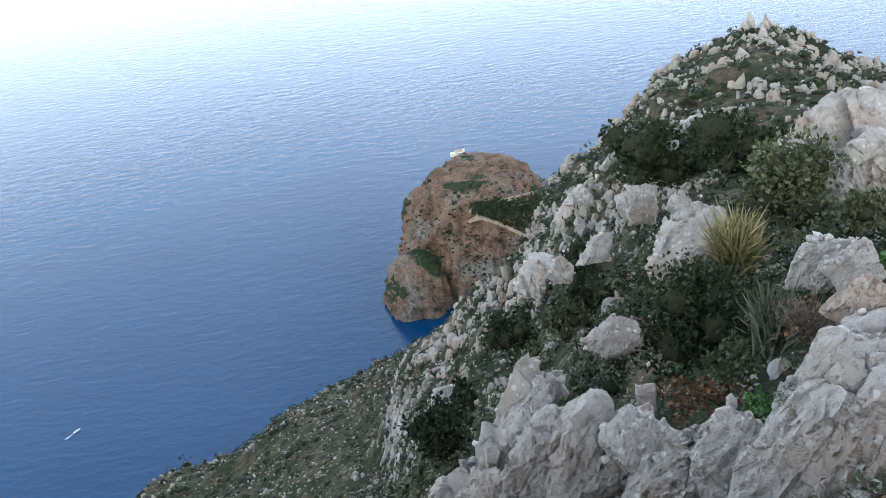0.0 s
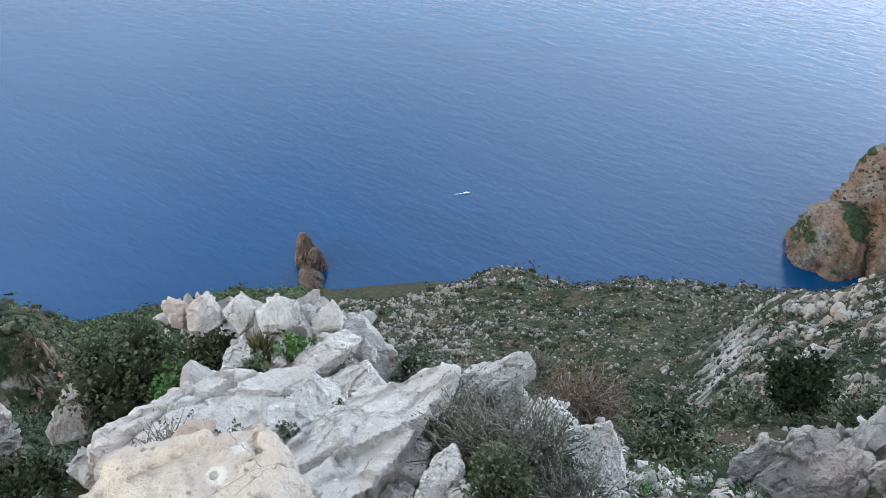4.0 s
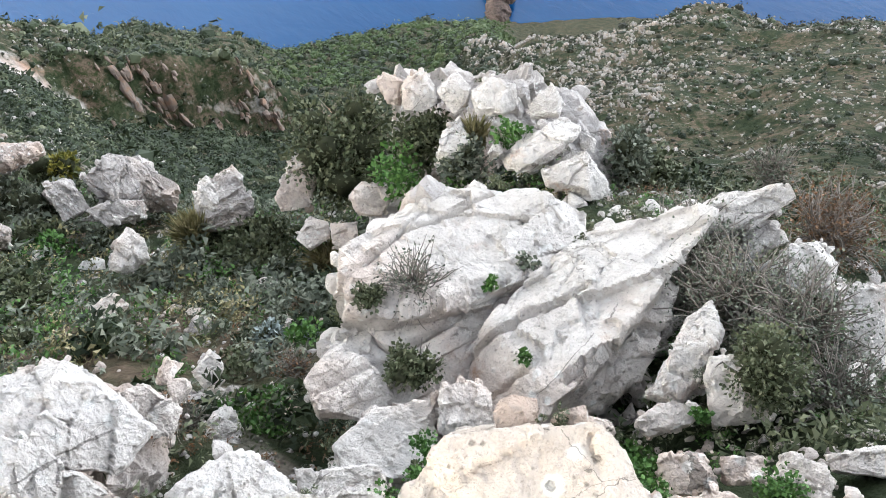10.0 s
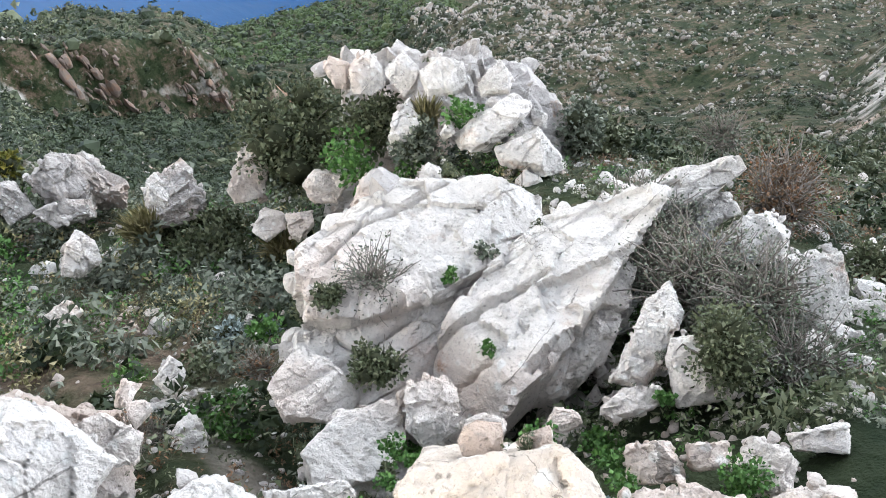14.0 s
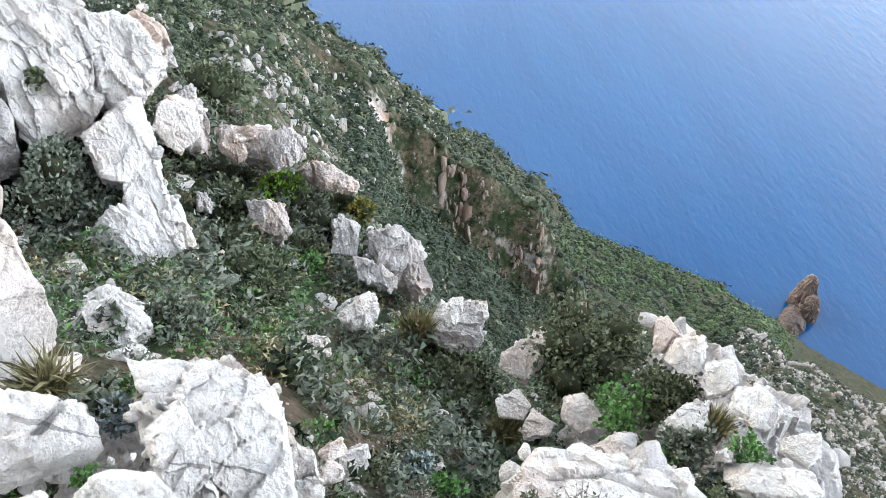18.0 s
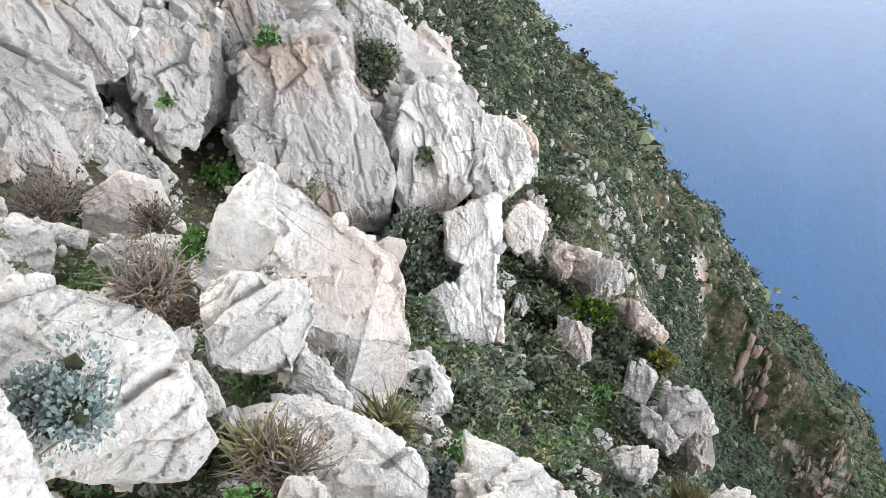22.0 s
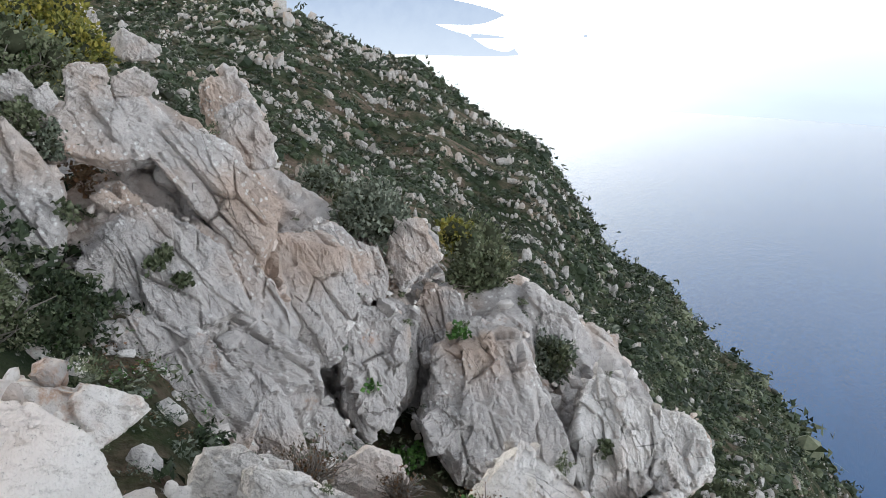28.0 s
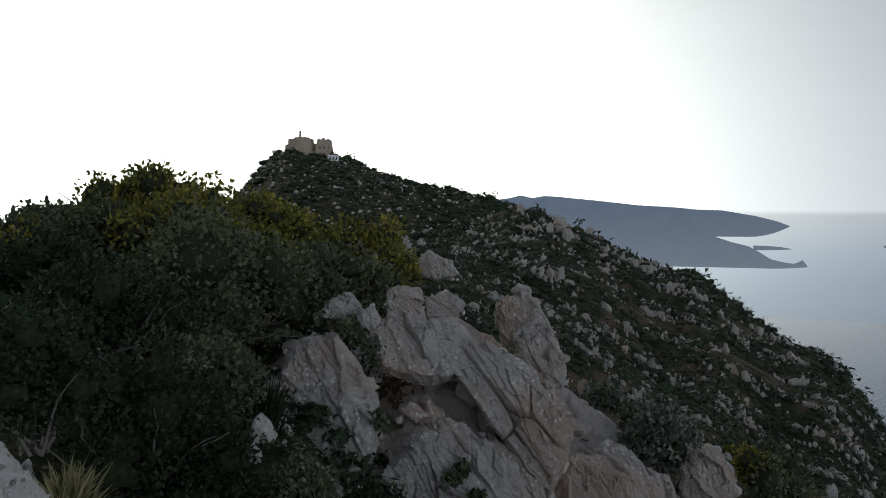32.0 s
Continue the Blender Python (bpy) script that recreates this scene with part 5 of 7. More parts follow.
rock('crag', CLIFF, (-12.13, -0.44, -10.13), (47, -2, 93), (163, 0.166, 34, 0.174, -8, 0.152, -117, 0.231), (0, 0.25, 0.97), 0.17, 5, 98)
rock('block', ROCK, (-7.77, -0.06, -7.93), (39, -2, 92), (132, 0.145, 64, 0.11, -11, 0.163, -106, 0.106), (0, 0.25, 0.97), 0.11, 5, 99)
rock('block', ROCK, (-6.03, 0.30, -6.48), (36, -4, 91), (149, 0.078, 75, 0.05, -19, 0.082, -99, 0.049), (0, 0.25, 0.97), 0.05, 4, 100)
rock('block', ROCK, (-5.75, 0.43, -6.43), (35, -5, 90), (145, 0.068, 39, 0.089, -60, 0.067, -123, 0.087), (0, 0.25, 0.97), 0.07, 4, 101)
rock('wall', CLIFF, (-9.16, -3.98, -4.91), (60, -1, 115), (151, 0.671, 106, 0.636, 80, 0.733, 5, 0.644, -19, 0.575, -100, 0.877, -139, 0.799), (0.1, 0.25, 0.96), 0.51, 7, 102)
rock('wall', CLIFF, (-10.46, -4.49, -4.36), (66, -2, 115), (170, 0.52, 117, 0.537, 36, 0.474, 8, 0.46, -90, 0.617), (0.1, 0.2, 0.97), 0.39, 5, 103)
rock('wall', CLIFF, (-9.97, -3.02, -5.74), (58, -5, 109), (176, 0.711, 103, 1.092, 47, 0.639, 10, 0.868, -70, 0.729, -83, 0.724, -155, 0.736), (0.1, 0.3, 0.94), 0.57, 6, 104)
rock('crag', CLIFF, (-11.80, -3.14, -5.84), (61, -5, 108), (121, 0.821, 63, 0.575, 19, 0.499, 7, 0.543, -119, 0.488, -124, 0.464, -164, 0.582), (0, 0.25, 0.97), 0.50, 6, 105)
rock('crag', CLIFF, (-12.71, -2.37, -6.60), (60, -7, 104), (124, 0.514, 45, 0.475, -20, 0.395, -93, 0.582, -172, 0.374), (0, 0.25, 0.97), 0.34, 5, 106)
rock('crag', CLIFF, (-14.24, -4.19, -5.94), (66, -4, 109), (148, 0.466, 61, 0.463, 9, 0.392, -86, 0.45, -123, 0.402), (0, 0.25, 0.97), 0.34, 5, 107)
rock('wall', CLIFF, (-10.12, -5.41, -4.35), (66, 0, 119), (157, 0.499, 80, 0.781, 75, 0.777, -0, 0.442, -64, 0.789, -81, 0.846, -176, 0.471), (0, 0.25, 0.97), 0.41, 6, 108)
rock('wall', CLIFF, (-8.94, -5.56, -4.22), (65, 2, 123), (177, 0.326, 155, 0.419, 59, 0.834, -1, 0.338, -40, 0.545, -106, 0.826), (0, 0.25, 0.97), 0.37, 6, 109)
rock('crag', CLIFF, (-11.12, -4.14, -4.24), (68, -3, 112), (163, 0.418, 71, 0.443, -3, 0.409, -81, 0.459, -146, 0.361), (0, 0.25, 0.97), 0.30, 5, 110)
rock('block', CLIFF, (-8.34, -4.45, -4.59), (60, 1, 119), (120, 0.275, 49, 0.333, -34, 0.221, -76, 0.291, -165, 0.278), (0, 0.25, 0.97), 0.22, 5, 111)
rock('face', CLIFF, (-8.85, -6.54, -3.51), (69, -0, 125), (136, 1.031, 63, 0.97, 37, 0.779, -9, 0.601, -27, 0.738, -74, 1.242, -171, 0.519, -175, 0.507), (0.1, 0.1, 0.99), 0.58, 6, 116)
rock('wall', CLIFF, (-7.37, -5.73, -4.70), (60, 1, 126), (170, 0.424, 111, 0.558, 35, 0.553, 1, 0.495, -90, 0.596, -168, 0.497), (0, 0.25, 0.97), 0.35, 6, 117)
rock('crag', CLIFF, (-9.51, -8.21, -1.59), (81, -0, 130), (169, 0.345, 122, 0.471, 32, 0.289, 5, 0.328, -90, 0.424, -134, 0.332), (0, 0.25, 0.97), 0.27, 5, 118)
rock('crag', CLIFF, (-9.68, -8.53, -1.42), (81, -0, 131), (135, 0.69, 107, 0.697, 25, 0.298, 24, 0.296, -1, 0.458, -91, 0.909, -171, 0.398), (0, 0.25, 0.97), 0.40, 6, 119)
rock('standing', CLIFF, (-6.08, -7.30, -0.53), (84, 0, 140), (111, 0.234, 81, 0.216, 8, 0.205, -61, 0.215, -91, 0.241, 177, 0.175), (0, 0.25, 0.97), 0.14, 5, 120)
rock('standing', CLIFF, (-6.56, -7.14, -0.58), (84, -0, 137), (171, 0.231, 104, 0.173, 58, 0.159, 11, 0.207, -104, 0.178), (0, 0.25, 0.97), 0.15, 5, 121)
rock('standing', CLIFF, (-5.66, -7.36, -0.64), (83, 1, 142), (169, 0.125, 111, 0.124, 26, 0.1, -18, 0.125, -97, 0.11), (0, 0.25, 0.97), 0.09, 4, 122)
rock('standing', CLIFF, (-5.56, -7.70, -0.53), (84, 1, 144), (148, 0.172, 116, 0.122, 31, 0.168, -12, 0.181, -98, 0.128), (0, 0.25, 0.97), 0.12, 5, 123)
rock('crag', CLIFF, (-9.98, -6.37, -4.07), (68, -1, 122), (114, 1.188, 37, 0.478, 3, 0.366, -16, 0.494, -104, 1.032, -170, 0.32), (0, 0.25, 0.97), 0.46, 6, 124)
rock('crag', CLIFF, (-11.31, -6.45, -3.70), (72, -2, 119), (119, 0.658, 42, 0.52, -0, 0.337, -41, 0.543, -137, 0.545, -177, 0.352), (0, 0.25, 0.97), 0.34, 5, 125)
rock('block', CLIFF, (-6.38, -7.27, -1.84), (76, 3, 138), (132, 0.264, 85, 0.23, 9, 0.215, -52, 0.288, -146, 0.206), (0, 0.25, 0.97), 0.19, 5, 126)
rock('block', CLIFF, (-5.89, -6.92, -3.50), (65, 5, 137), (112, 0.188, 56, 0.156, -43, 0.234, -112, 0.139, -159, 0.192), (0, 0.25, 0.97), 0.15, 5, 127)
rock('lichened', ROCK, (-2.06, -2.82, -1.07), (62, 9, 140), (162, 0.379, 110, 0.225, 76, 0.194, 71, 0.202, 27, 0.308, 12, 0.36, -92, 0.241, -172, 0.416), (0, 0.4, 0.9), 0.20, 6, 128)
rock('lichened', ROCK, (-1.66, -2.44, -0.80), (61, 10, 142), (162, 0.215, 117, 0.164, 81, 0.111, 58, 0.12, 29, 0.19, -91, 0.16), (0, 0.5, 0.85), 0.13, 6, 129)
rock('block', CLIFF, (-4.44, -7.36, -1.99), (73, 7, 147), (148, 0.178, 62, 0.173, 12, 0.151, -66, 0.201, -151, 0.162), (0, 0.25, 0.97), 0.14, 5, 130)
rock('face', CLIFF, (-9.99, -8.24, -4.07), (69, 2, 130), (106, 3.241, 58, 1.423, 53, 1.354, 49, 1.433, -15, 2.725, -92, 3.285, -162, 2.445), (0.1, 0.35, 0.93), 1.96, 6, 131)
rock('wall', CLIFF, (-11.83, -4.84, -5.52), (64, -6, 113), (69, 1.021, 60, 0.918, 52, 0.97, 6, 1.822, -89, 1.757, -177, 2.243), (0.1, 0.35, 0.93), 1.30, 6, 132)
rock('wall', CLIFF, (-11.29, -4.58, -5.68), (61, -1, 114), (127, 2.382, 91, 1.797, 50, 1.484, 35, 1.593, 1, 2.338, -85, 2.192, -117, 1.682, -175, 2.571), (0.1, 0.3, 0.94), 1.43, 6, 133)
rock('pale', ROCK, (-2.68, -2.50, -1.62), (56, 11, 134), (164, 0.265, 90, 0.221, 51, 0.15, 45, 0.153, 14, 0.258, -90, 0.158, -97, 0.15, -156, 0.27), (0, 0.25, 0.97), 0.15, 6, 134)
rock('pale', ROCK, (-2.11, -2.04, -1.33), (51, 14, 134), (94, 0.103, 54, 0.1, 34, 0.124, -91, 0.112, -172, 0.191), (0, 0.25, 0.97), 0.10, 6, 135)
rock('crag', CLIFF, (-10.00, -12.06, -0.18), (87, 0, 140), (129, 0.287, 68, 0.293, 14, 0.323, -84, 0.271, -130, 0.318), (0, 0.25, 0.97), 0.23, 5, 136)
rock('crag', CLIFF, (-11.31, -12.19, -0.62), (86, 0, 136), (135, 0.378, 58, 0.181, 45, 0.222, -84, 0.235, -126, 0.246), (0, 0.25, 0.97), 0.24, 5, 137)
rock('block', CLIFF, (-3.41, -6.78, -0.81), (79, 3, 152), (149, 0.187, 48, 0.092, 28, 0.093, -63, 0.202, -155, 0.1), (0, 0.25, 0.97), 0.12, 5, 138)
rock('pale', ROCK, (-0.92, -3.07, -0.25), (72, 9, 162), (99, 0.125, 49, 0.064, 43, 0.062, 11, 0.097, -91, 0.136, -172, 0.107), (0, 0.25, 0.97), 0.08, 5, 139)
rock('crag', CLIFF, (-5.71, -13.56, -0.06), (88, 1, 157), (148, 0.388, 88, 0.152, 56, 0.171, -55, 0.329, -100, 0.127), (0, 0.25, 0.97), 0.18, 5, 140)
rock('grey', CLIFF, (2.74, 6.51, -4.91), (55, -2, -22), (158, 0.26, 104, 0.288, 6, 0.439, -55, 0.162, -63, 0.175, -152, 0.424), (0, 0.25, 0.97), 0.25, 5, 150)
rock('crag', CLIFF, (0.05, 10.05, -9.74), (45, 8, -8), (158, 0.144, 108, 0.21, -12, 0.162, -76, 0.221), (0, 0.25, 0.97), 0.17, 5, 156)
rock('crag', CLIFF, (5.24, 12.52, -8.47), (58, -1, -22), (158, 0.271, 84, 0.201, -14, 0.279, -95, 0.2), (0, 0.25, 0.97), 0.18, 5, 157)
rock('crag', CLIFF, (4.77, 13.71, -8.84), (59, 1, -20), (151, 0.289, 90, 0.225, -13, 0.317, -95, 0.231), (0, 0.25, 0.97), 0.20, 5, 158)
rock('crag', CLIFF, (5.64, 14.79, -8.55), (62, 1, -21), (155, 0.304, 90, 0.25, -12, 0.327, -90, 0.249), (0, 0.25, 0.97), 0.21, 5, 159)
rock('crag', CLIFF, (3.61, 15.78, -11.74), (54, 3, -15), (149, 0.226, 108, 0.33, -10, 0.275, -90, 0.395), (0, 0.25, 0.97), 0.28, 5, 160)
rock('crag', CLIFF, (3.83, 13.42, -9.70), (55, 2, -17), (149, 0.2, 106, 0.259, -11, 0.252, -79, 0.276), (0, 0.25, 0.97), 0.24, 5, 161)
# The white slab below the summit, in panels parted by slanting joints.
rock('slab', ROCK, (-2.16, 1.49, -3.80), (23, 3, 32), (-135, 0.773, -58, 0.457, -45, 0.351, -29, 0.264, 81, 0.751, 110, 0.477, 135, 0.333, 150, 0.318, 172, 0.430), (-0.25, 0.5, 0.83), 0.30, 7, 201)
rock('slab', ROCK, (-2.96, 1.48, -3.90), (27, 11, 35), (-176, 0.631, -101, 0.571, -70, 0.355, -49, 0.361, -42, 0.387, 6, 0.746, 73, 0.554, 97, 0.401, 126, 0.368, 133, 0.389), (-0.15, 0.6, 0.78), 0.28, 7, 202)
rock('slab', ROCK, (-2.71, 0.89, -3.91), (20, 13, 36), (-130, 0.374, -108, 0.318, -56, 0.323, -29, 0.316, -5, 0.375, 109, 0.233, 171, 0.460), (-0.25, 0.45, 0.86), 0.26, 7, 203)
rock('slab', ROCK, (-2.77, 0.51, -3.62), (18, 17, 37), (-148, 0.185, -87, 0.152, -37, 0.212, 39, 0.166, 63, 0.151, 151, 0.184), (-0.2, 0.4, 0.9), 0.16, 6, 204)
rock('slab', ROCK, (-2.28, 0.43, -3.61), (13, 13, 35), (-129, 0.297, -90, 0.199, -69, 0.198, -45, 0.256, 49, 0.249, 56, 0.243, 123, 0.208, 146, 0.244), (-0.1, 0.35, 0.93), 0.18, 6, 205)
rock('slab', ROCK, (-1.96, 2.78, -4.11), (32, -4, 25), (-120, 0.250, -63, 0.115, -45, 0.142, 29, 0.361, 112, 0.098, 117, 0.102), (-0.2, 0.55, 0.8), 0.20, 6, 206)
rock('pale', ROCK, (-1.88, 1.60, -3.74), (22, -0, 30), (-80, 0.378, -41, 0.174, -24, 0.139, -13, 0.162, 53, 0.394, 152, 0.146, 160, 0.117), (0.55, 0.3, 0.78), 0.20, 6, 207)
rock('block', ROCK, (-1.68, 1.09, -3.77), (15, 1, 32), (-174, 0.105, -119, 0.091, -49, 0.101, 27, 0.105, 90, 0.086), (0, 0.3, 0.95), 0.07, 5, 208)
rock('block', ROCK, (-1.48, 1.38, -3.83), (17, -4, 30), (-146, 0.161, -68, 0.062, 22, 0.141, 121, 0.061), (0, 0.3, 0.95), 0.08, 5, 209)
rock('block', ROCK, (-1.76, 2.73, -4.20), (31, -6, 25), (-140, 0.171, -59, 0.061, 34, 0.177, 120, 0.060), (0, 0.4, 0.9), 0.10, 5, 210)
rock('pale', ROCK, (-1.47, 2.70, -4.15), (29, -9, 24), (-135, 0.179, -77, 0.114, -11, 0.182, 67, 0.149, 125, 0.121), (0, 0.4, 0.9), 0.14, 5, 211)
# The fissured face on the ridge, in its larger pieces.
rock('face', CLIFF, (-5.07, -7.41, -1.58), (77, 4, 145), (-163, 0.458, -162, 0.458, -133, 0.649, -37, 0.661, -21, 0.582, -0, 0.542, 34, 0.566, 44, 0.602, 95, 0.787, 124, 0.763), (-0.2, 0.3, 0.93), 0.45, 6, 212)
rock('face', CLIFF, (-6.61, -6.74, -2.65), (71, 3, 134), (-152, 0.963, -135, 0.939, -120, 1.049, -58, 1.497, -22, 1.317, 16, 1.032, 45, 0.994, 82, 1.211, 131, 1.450, 171, 1.315), (-0.05, 0.25, 0.97), 0.45, 6, 214)
rock('face', CLIFF, (-5.74, -6.68, -2.61), (70, 4, 137), (-150, 0.276, -135, 0.271, -106, 0.595, 28, 0.250, 34, 0.224, 114, 0.857, 152, 0.734), (-0.05, 0.2, 0.98), 0.28, 6, 260)
rock('face', CLIFF, (-5.98, -6.43, -2.66), (69, 4, 135), (-150, 0.150, -76, 0.973, 25, 0.166, 75, 0.615), (-0.05, 0.2, 0.98), 0.26, 6, 261)
rock('face', CLIFF, (-6.30, -6.06, -2.76), (69, 2, 132), (-158, 0.294, -151, 0.230, -56, 0.943, 25, 0.235, 44, 0.390, 156, 0.770), (-0.05, 0.2, 0.98), 0.28, 6, 262)
rock('face', CLIFF, (-6.54, -5.83, -2.54), (70, 1, 130), (-148, 0.205, -145, 0.218, -18, 0.639, 27, 0.308, 48, 0.268, 102, 0.905), (-0.05, 0.2, 0.98), 0.28, 6, 263)
rock('face', CLIFF, (-6.76, -6.30, -1.58), (77, 1, 132), (-143, 0.300, -28, 0.711, -20, 0.656, 39, 0.376, 60, 0.424, 110, 0.794), (0.1, 0.3, 0.94), 0.35, 7, 264)
rock('face', CLIFF, (-6.27, -7.22, -1.00), (81, 1, 139), (-149, 0.524, -113, 0.375, -95, 0.358, -63, 0.429, 3, 0.604, 48, 0.466, 89, 0.344, 108, 0.377), (0, 0.4, 0.91), 0.35, 6, 265)
rock('block', CLIFF, (-5.77, -6.78, -1.55), (77, 2, 139), (-129, 0.076, -63, 0.104, 52, 0.075, 118, 0.106), (0.1, 0.4, 0.91), 0.10, 5, 266)
rock('block', CLIFF, (-5.96, -6.76, -1.56), (77, 2, 138), (-138, 0.072, -73, 0.183, 40, 0.074, 105, 0.175), (0.1, 0.4, 0.91), 0.12, 5, 267)
rock('block', CLIFF, (-5.88, -6.62, -1.75), (75, 3, 137), (-146, 0.070, -53, 0.176, 32, 0.076, 99, 0.156), (0.1, 0.4, 0.91), 0.10, 5, 268)
rock('face', CLIFF, (-5.98, -6.05, -3.68), (62, 4, 132), (-164, 0.664, -135, 0.521, -83, 0.547, -18, 0.846, 63, 0.450, 69, 0.405, 84, 0.520), (-0.05, 0.1, 0.99), 0.45, 7, 215)
rock('face', CLIFF, (-7.47, -5.64, -2.83), (70, -0, 126), (-169, 0.344, -165, 0.358, -66, 0.768, -20, 0.458, 11, 0.412, 35, 0.527, 102, 0.711), (0.5, -0.1, 0.85), 0.35, 6, 216)
rock('face', CLIFF, (-5.70, -5.92, -3.19), (65, 7, 137), (-104, 0.762, -102, 0.754, -82, 0.863, -19, 1.301, 16, 1.203, 62, 0.774, 70, 0.740, 106, 1.022, -180, 1.118), (-0.05, 0.2, 0.98), 0.40, 7, 230)
rock('face', CLIFF, (-6.71, -4.95, -4.12), (59, 4, 127), (-159, 0.284, -106, 0.341, -27, 0.484, 38, 0.263, 84, 0.379), (0.1, 0.3, 0.95), 0.30, 6, 231)
rock('face', CLIFF, (-5.90, -6.37, -2.27), (72, 5, 139), (-103, 0.545, -74, 0.637, 23, 0.660, 60, 0.540, 99, 0.678, -180, 0.679), (-0.05, 0.25, 0.97), 0.40, 7, 232)
rock('face', CLIFF, (-4.88, -5.36, -2.79), (64, 8, 138), (-106, 0.534, -90, 0.532, -17, 0.815, 35, 0.613, 63, 0.524, 98, 0.632, -180, 0.682), (-0.05, 0.25, 0.97), 0.30, 7, 236)
rock('face', CLIFF, (-5.66, -5.03, -3.35), (61, 6, 132), (-174, 0.315, -107, 0.391, -79, 0.454, 21, 0.330, 36, 0.292, 63, 0.365), (0.0, 0.25, 0.97), 0.28, 6, 237)
rock('crag', CLIFF, (-7.74, -6.76, -1.20), (81, -0, 130), (-163, 0.242, -145, 0.235, -76, 0.401, -6, 0.297, 34, 0.235, 113, 0.385), (0.1, 0.3, 0.95), 0.22, 6, 217)
rock('crag', CLIFF, (-7.95, -5.18, -3.73), (65, -1, 122), (-143, 0.585, -38, 0.503, -10, 0.370, 29, 0.511, 110, 0.710, 164, 0.401, -180, 0.355), (0.2, 0.1, 0.97), 0.30, 6, 218)
rock('wall', CLIFF, (-8.96, -4.19, -4.26), (63, -5, 115), (-156, 0.722, -90, 0.771, -9, 0.696, 10, 0.640, 57, 0.794, 129, 0.777, 169, 0.676), (0.1, 0.1, 0.99), 0.40, 6, 219)
rock('crag', CLIFF, (-9.74, -5.64, -3.03), (72, -2, 119), (-154, 0.308, -104, 0.487, -16, 0.338, 23, 0.312, 92, 0.484, 167, 0.348), (0.1, 0.2, 0.97), 0.30, 6, 220)
rock('crag', CLIFF, (-8.24, -6.15, -2.49), (73, -0, 126), (-129, 0.218, -37, 0.290, 27, 0.232, 72, 0.233, -180, 0.246), (0.1, 0.2, 0.97), 0.25, 5, 221)
rock('crag', CLIFF, (-9.20, -6.04, -3.13), (71, -1, 122), (-167, 0.222, -112, 0.323, -11, 0.289, 22, 0.241, 81, 0.332), (0.1, 0.2, 0.97), 0.25, 5, 222)
# White pillar and crag over the gully.
rock('pillar', ROCK, (-8.12, -1.62, -5.93), (50, -0, 102), (-178, 0.219, -139, 0.626, -68, 0.919, 4, 0.195, 12, 0.286, 158, 0.450, 171, 0.286), (0.3, 0.2, 0.93), 0.30, 6, 223)
rock('pillar', ROCK, (-7.71, -1.87, -6.02), (48, 1, 103), (-139, 0.348, -63, 0.636, 6, 0.296, 23, 0.369, 133, 0.437, 162, 0.461), (-0.1, 0.25, 0.96), 0.30, 6, 224)
rock('crag', ROCK, (-9.53, -2.66, -4.89), (60, 1, 106), (-150, 0.657, -86, 0.855, -34, 0.646, -13, 0.565, 17, 0.628, 49, 0.751, 85, 0.825, 128, 0.776, 174, 0.541), (0, 0.25, 0.97), 0.40, 7, 225)
rock('crag', ROCK, (-9.84, -1.90, -5.04), (60, -2, 102), (-73, 0.528, -48, 0.416, -13, 0.400, 66, 0.473, 79, 0.504, -180, 0.327), (0.15, 0.25, 0.96), 0.35, 6, 226)
rock('pillar', ROCK, (-9.57, -1.38, -5.75), (55, -3, 100), (-154, 0.274, -114, 0.338, -8, 0.213, 5, 0.234, 118, 0.305, 148, 0.273), (0.2, 0.25, 0.95), 0.30, 6, 227)
rock('pillar', ROCK, (-8.80, -1.88, -5.50), (54, -0, 103), (-173, 0.351, -126, 0.446, -58, 0.418, 3, 0.305, 121, 0.363), (0.1, 0.2, 0.97), 0.30, 6, 233)
rock('pillar', ROCK, (-8.07, -1.46, -6.07), (49, -1, 101), (-176, 0.170, -99, 0.741, -4, 0.220, 5, 0.168, 36, 0.463, 175, 0.200), (0.4, 0.2, 0.9), 0.25, 6, 234)
rock('pillar', ROCK, (-7.46, -1.60, -6.03), (47, 0, 102), (-175, 0.304, -132, 0.383, -64, 0.492, 4, 0.309, 42, 0.366, 108, 0.490), (0, 0.3, 0.95), 0.25, 6, 235)
rock('wall', CLIFF, (-8.85, -3.92, -4.87), (60, 5, 113), (-137, 0.730, -115, 0.705, -82, 1.007, -5, 0.947, 27, 0.739, 43, 0.776, 108, 0.884, 174, 1.041), (0.0, 0.15, 0.98), 0.50, 7, 228)
rock('rounded', ROCK, (-5.30, -1.41, -4.45), (44, 2, 104), (-172, 0.182, -117, 0.172, -60, 0.246, 17, 0.180, 47, 0.160, 105, 0.235), (0, 0.3, 0.95), 0.16, 5, 229)
# Crags standing out of the scrub in the gully.
rock('crag', CLIFF, (-12.27, -1.73, -7.62), (53, 19, 85), (-157, 0.442, -97, 0.390, -22, 0.540, 28, 0.272, 142, 0.465, 169, 0.322), (0, 0.3, 0.95), 0.35, 6, 240)
rock('crag', CLIFF, (-12.06, -1.06, -7.97), (51, 17, 82), (-161, 0.202, -117, 0.192, -27, 0.281, 36, 0.172, 111, 0.265), (0, 0.3, 0.95), 0.25, 5, 241)
rock('crag', CLIFF, (-12.05, -0.28, -8.09), (51, 15, 80), (-155, 0.315, -132, 0.301, -52, 0.291, -21, 0.306, 55, 0.320, 117, 0.276), (0, 0.3, 0.95), 0.30, 6, 242)
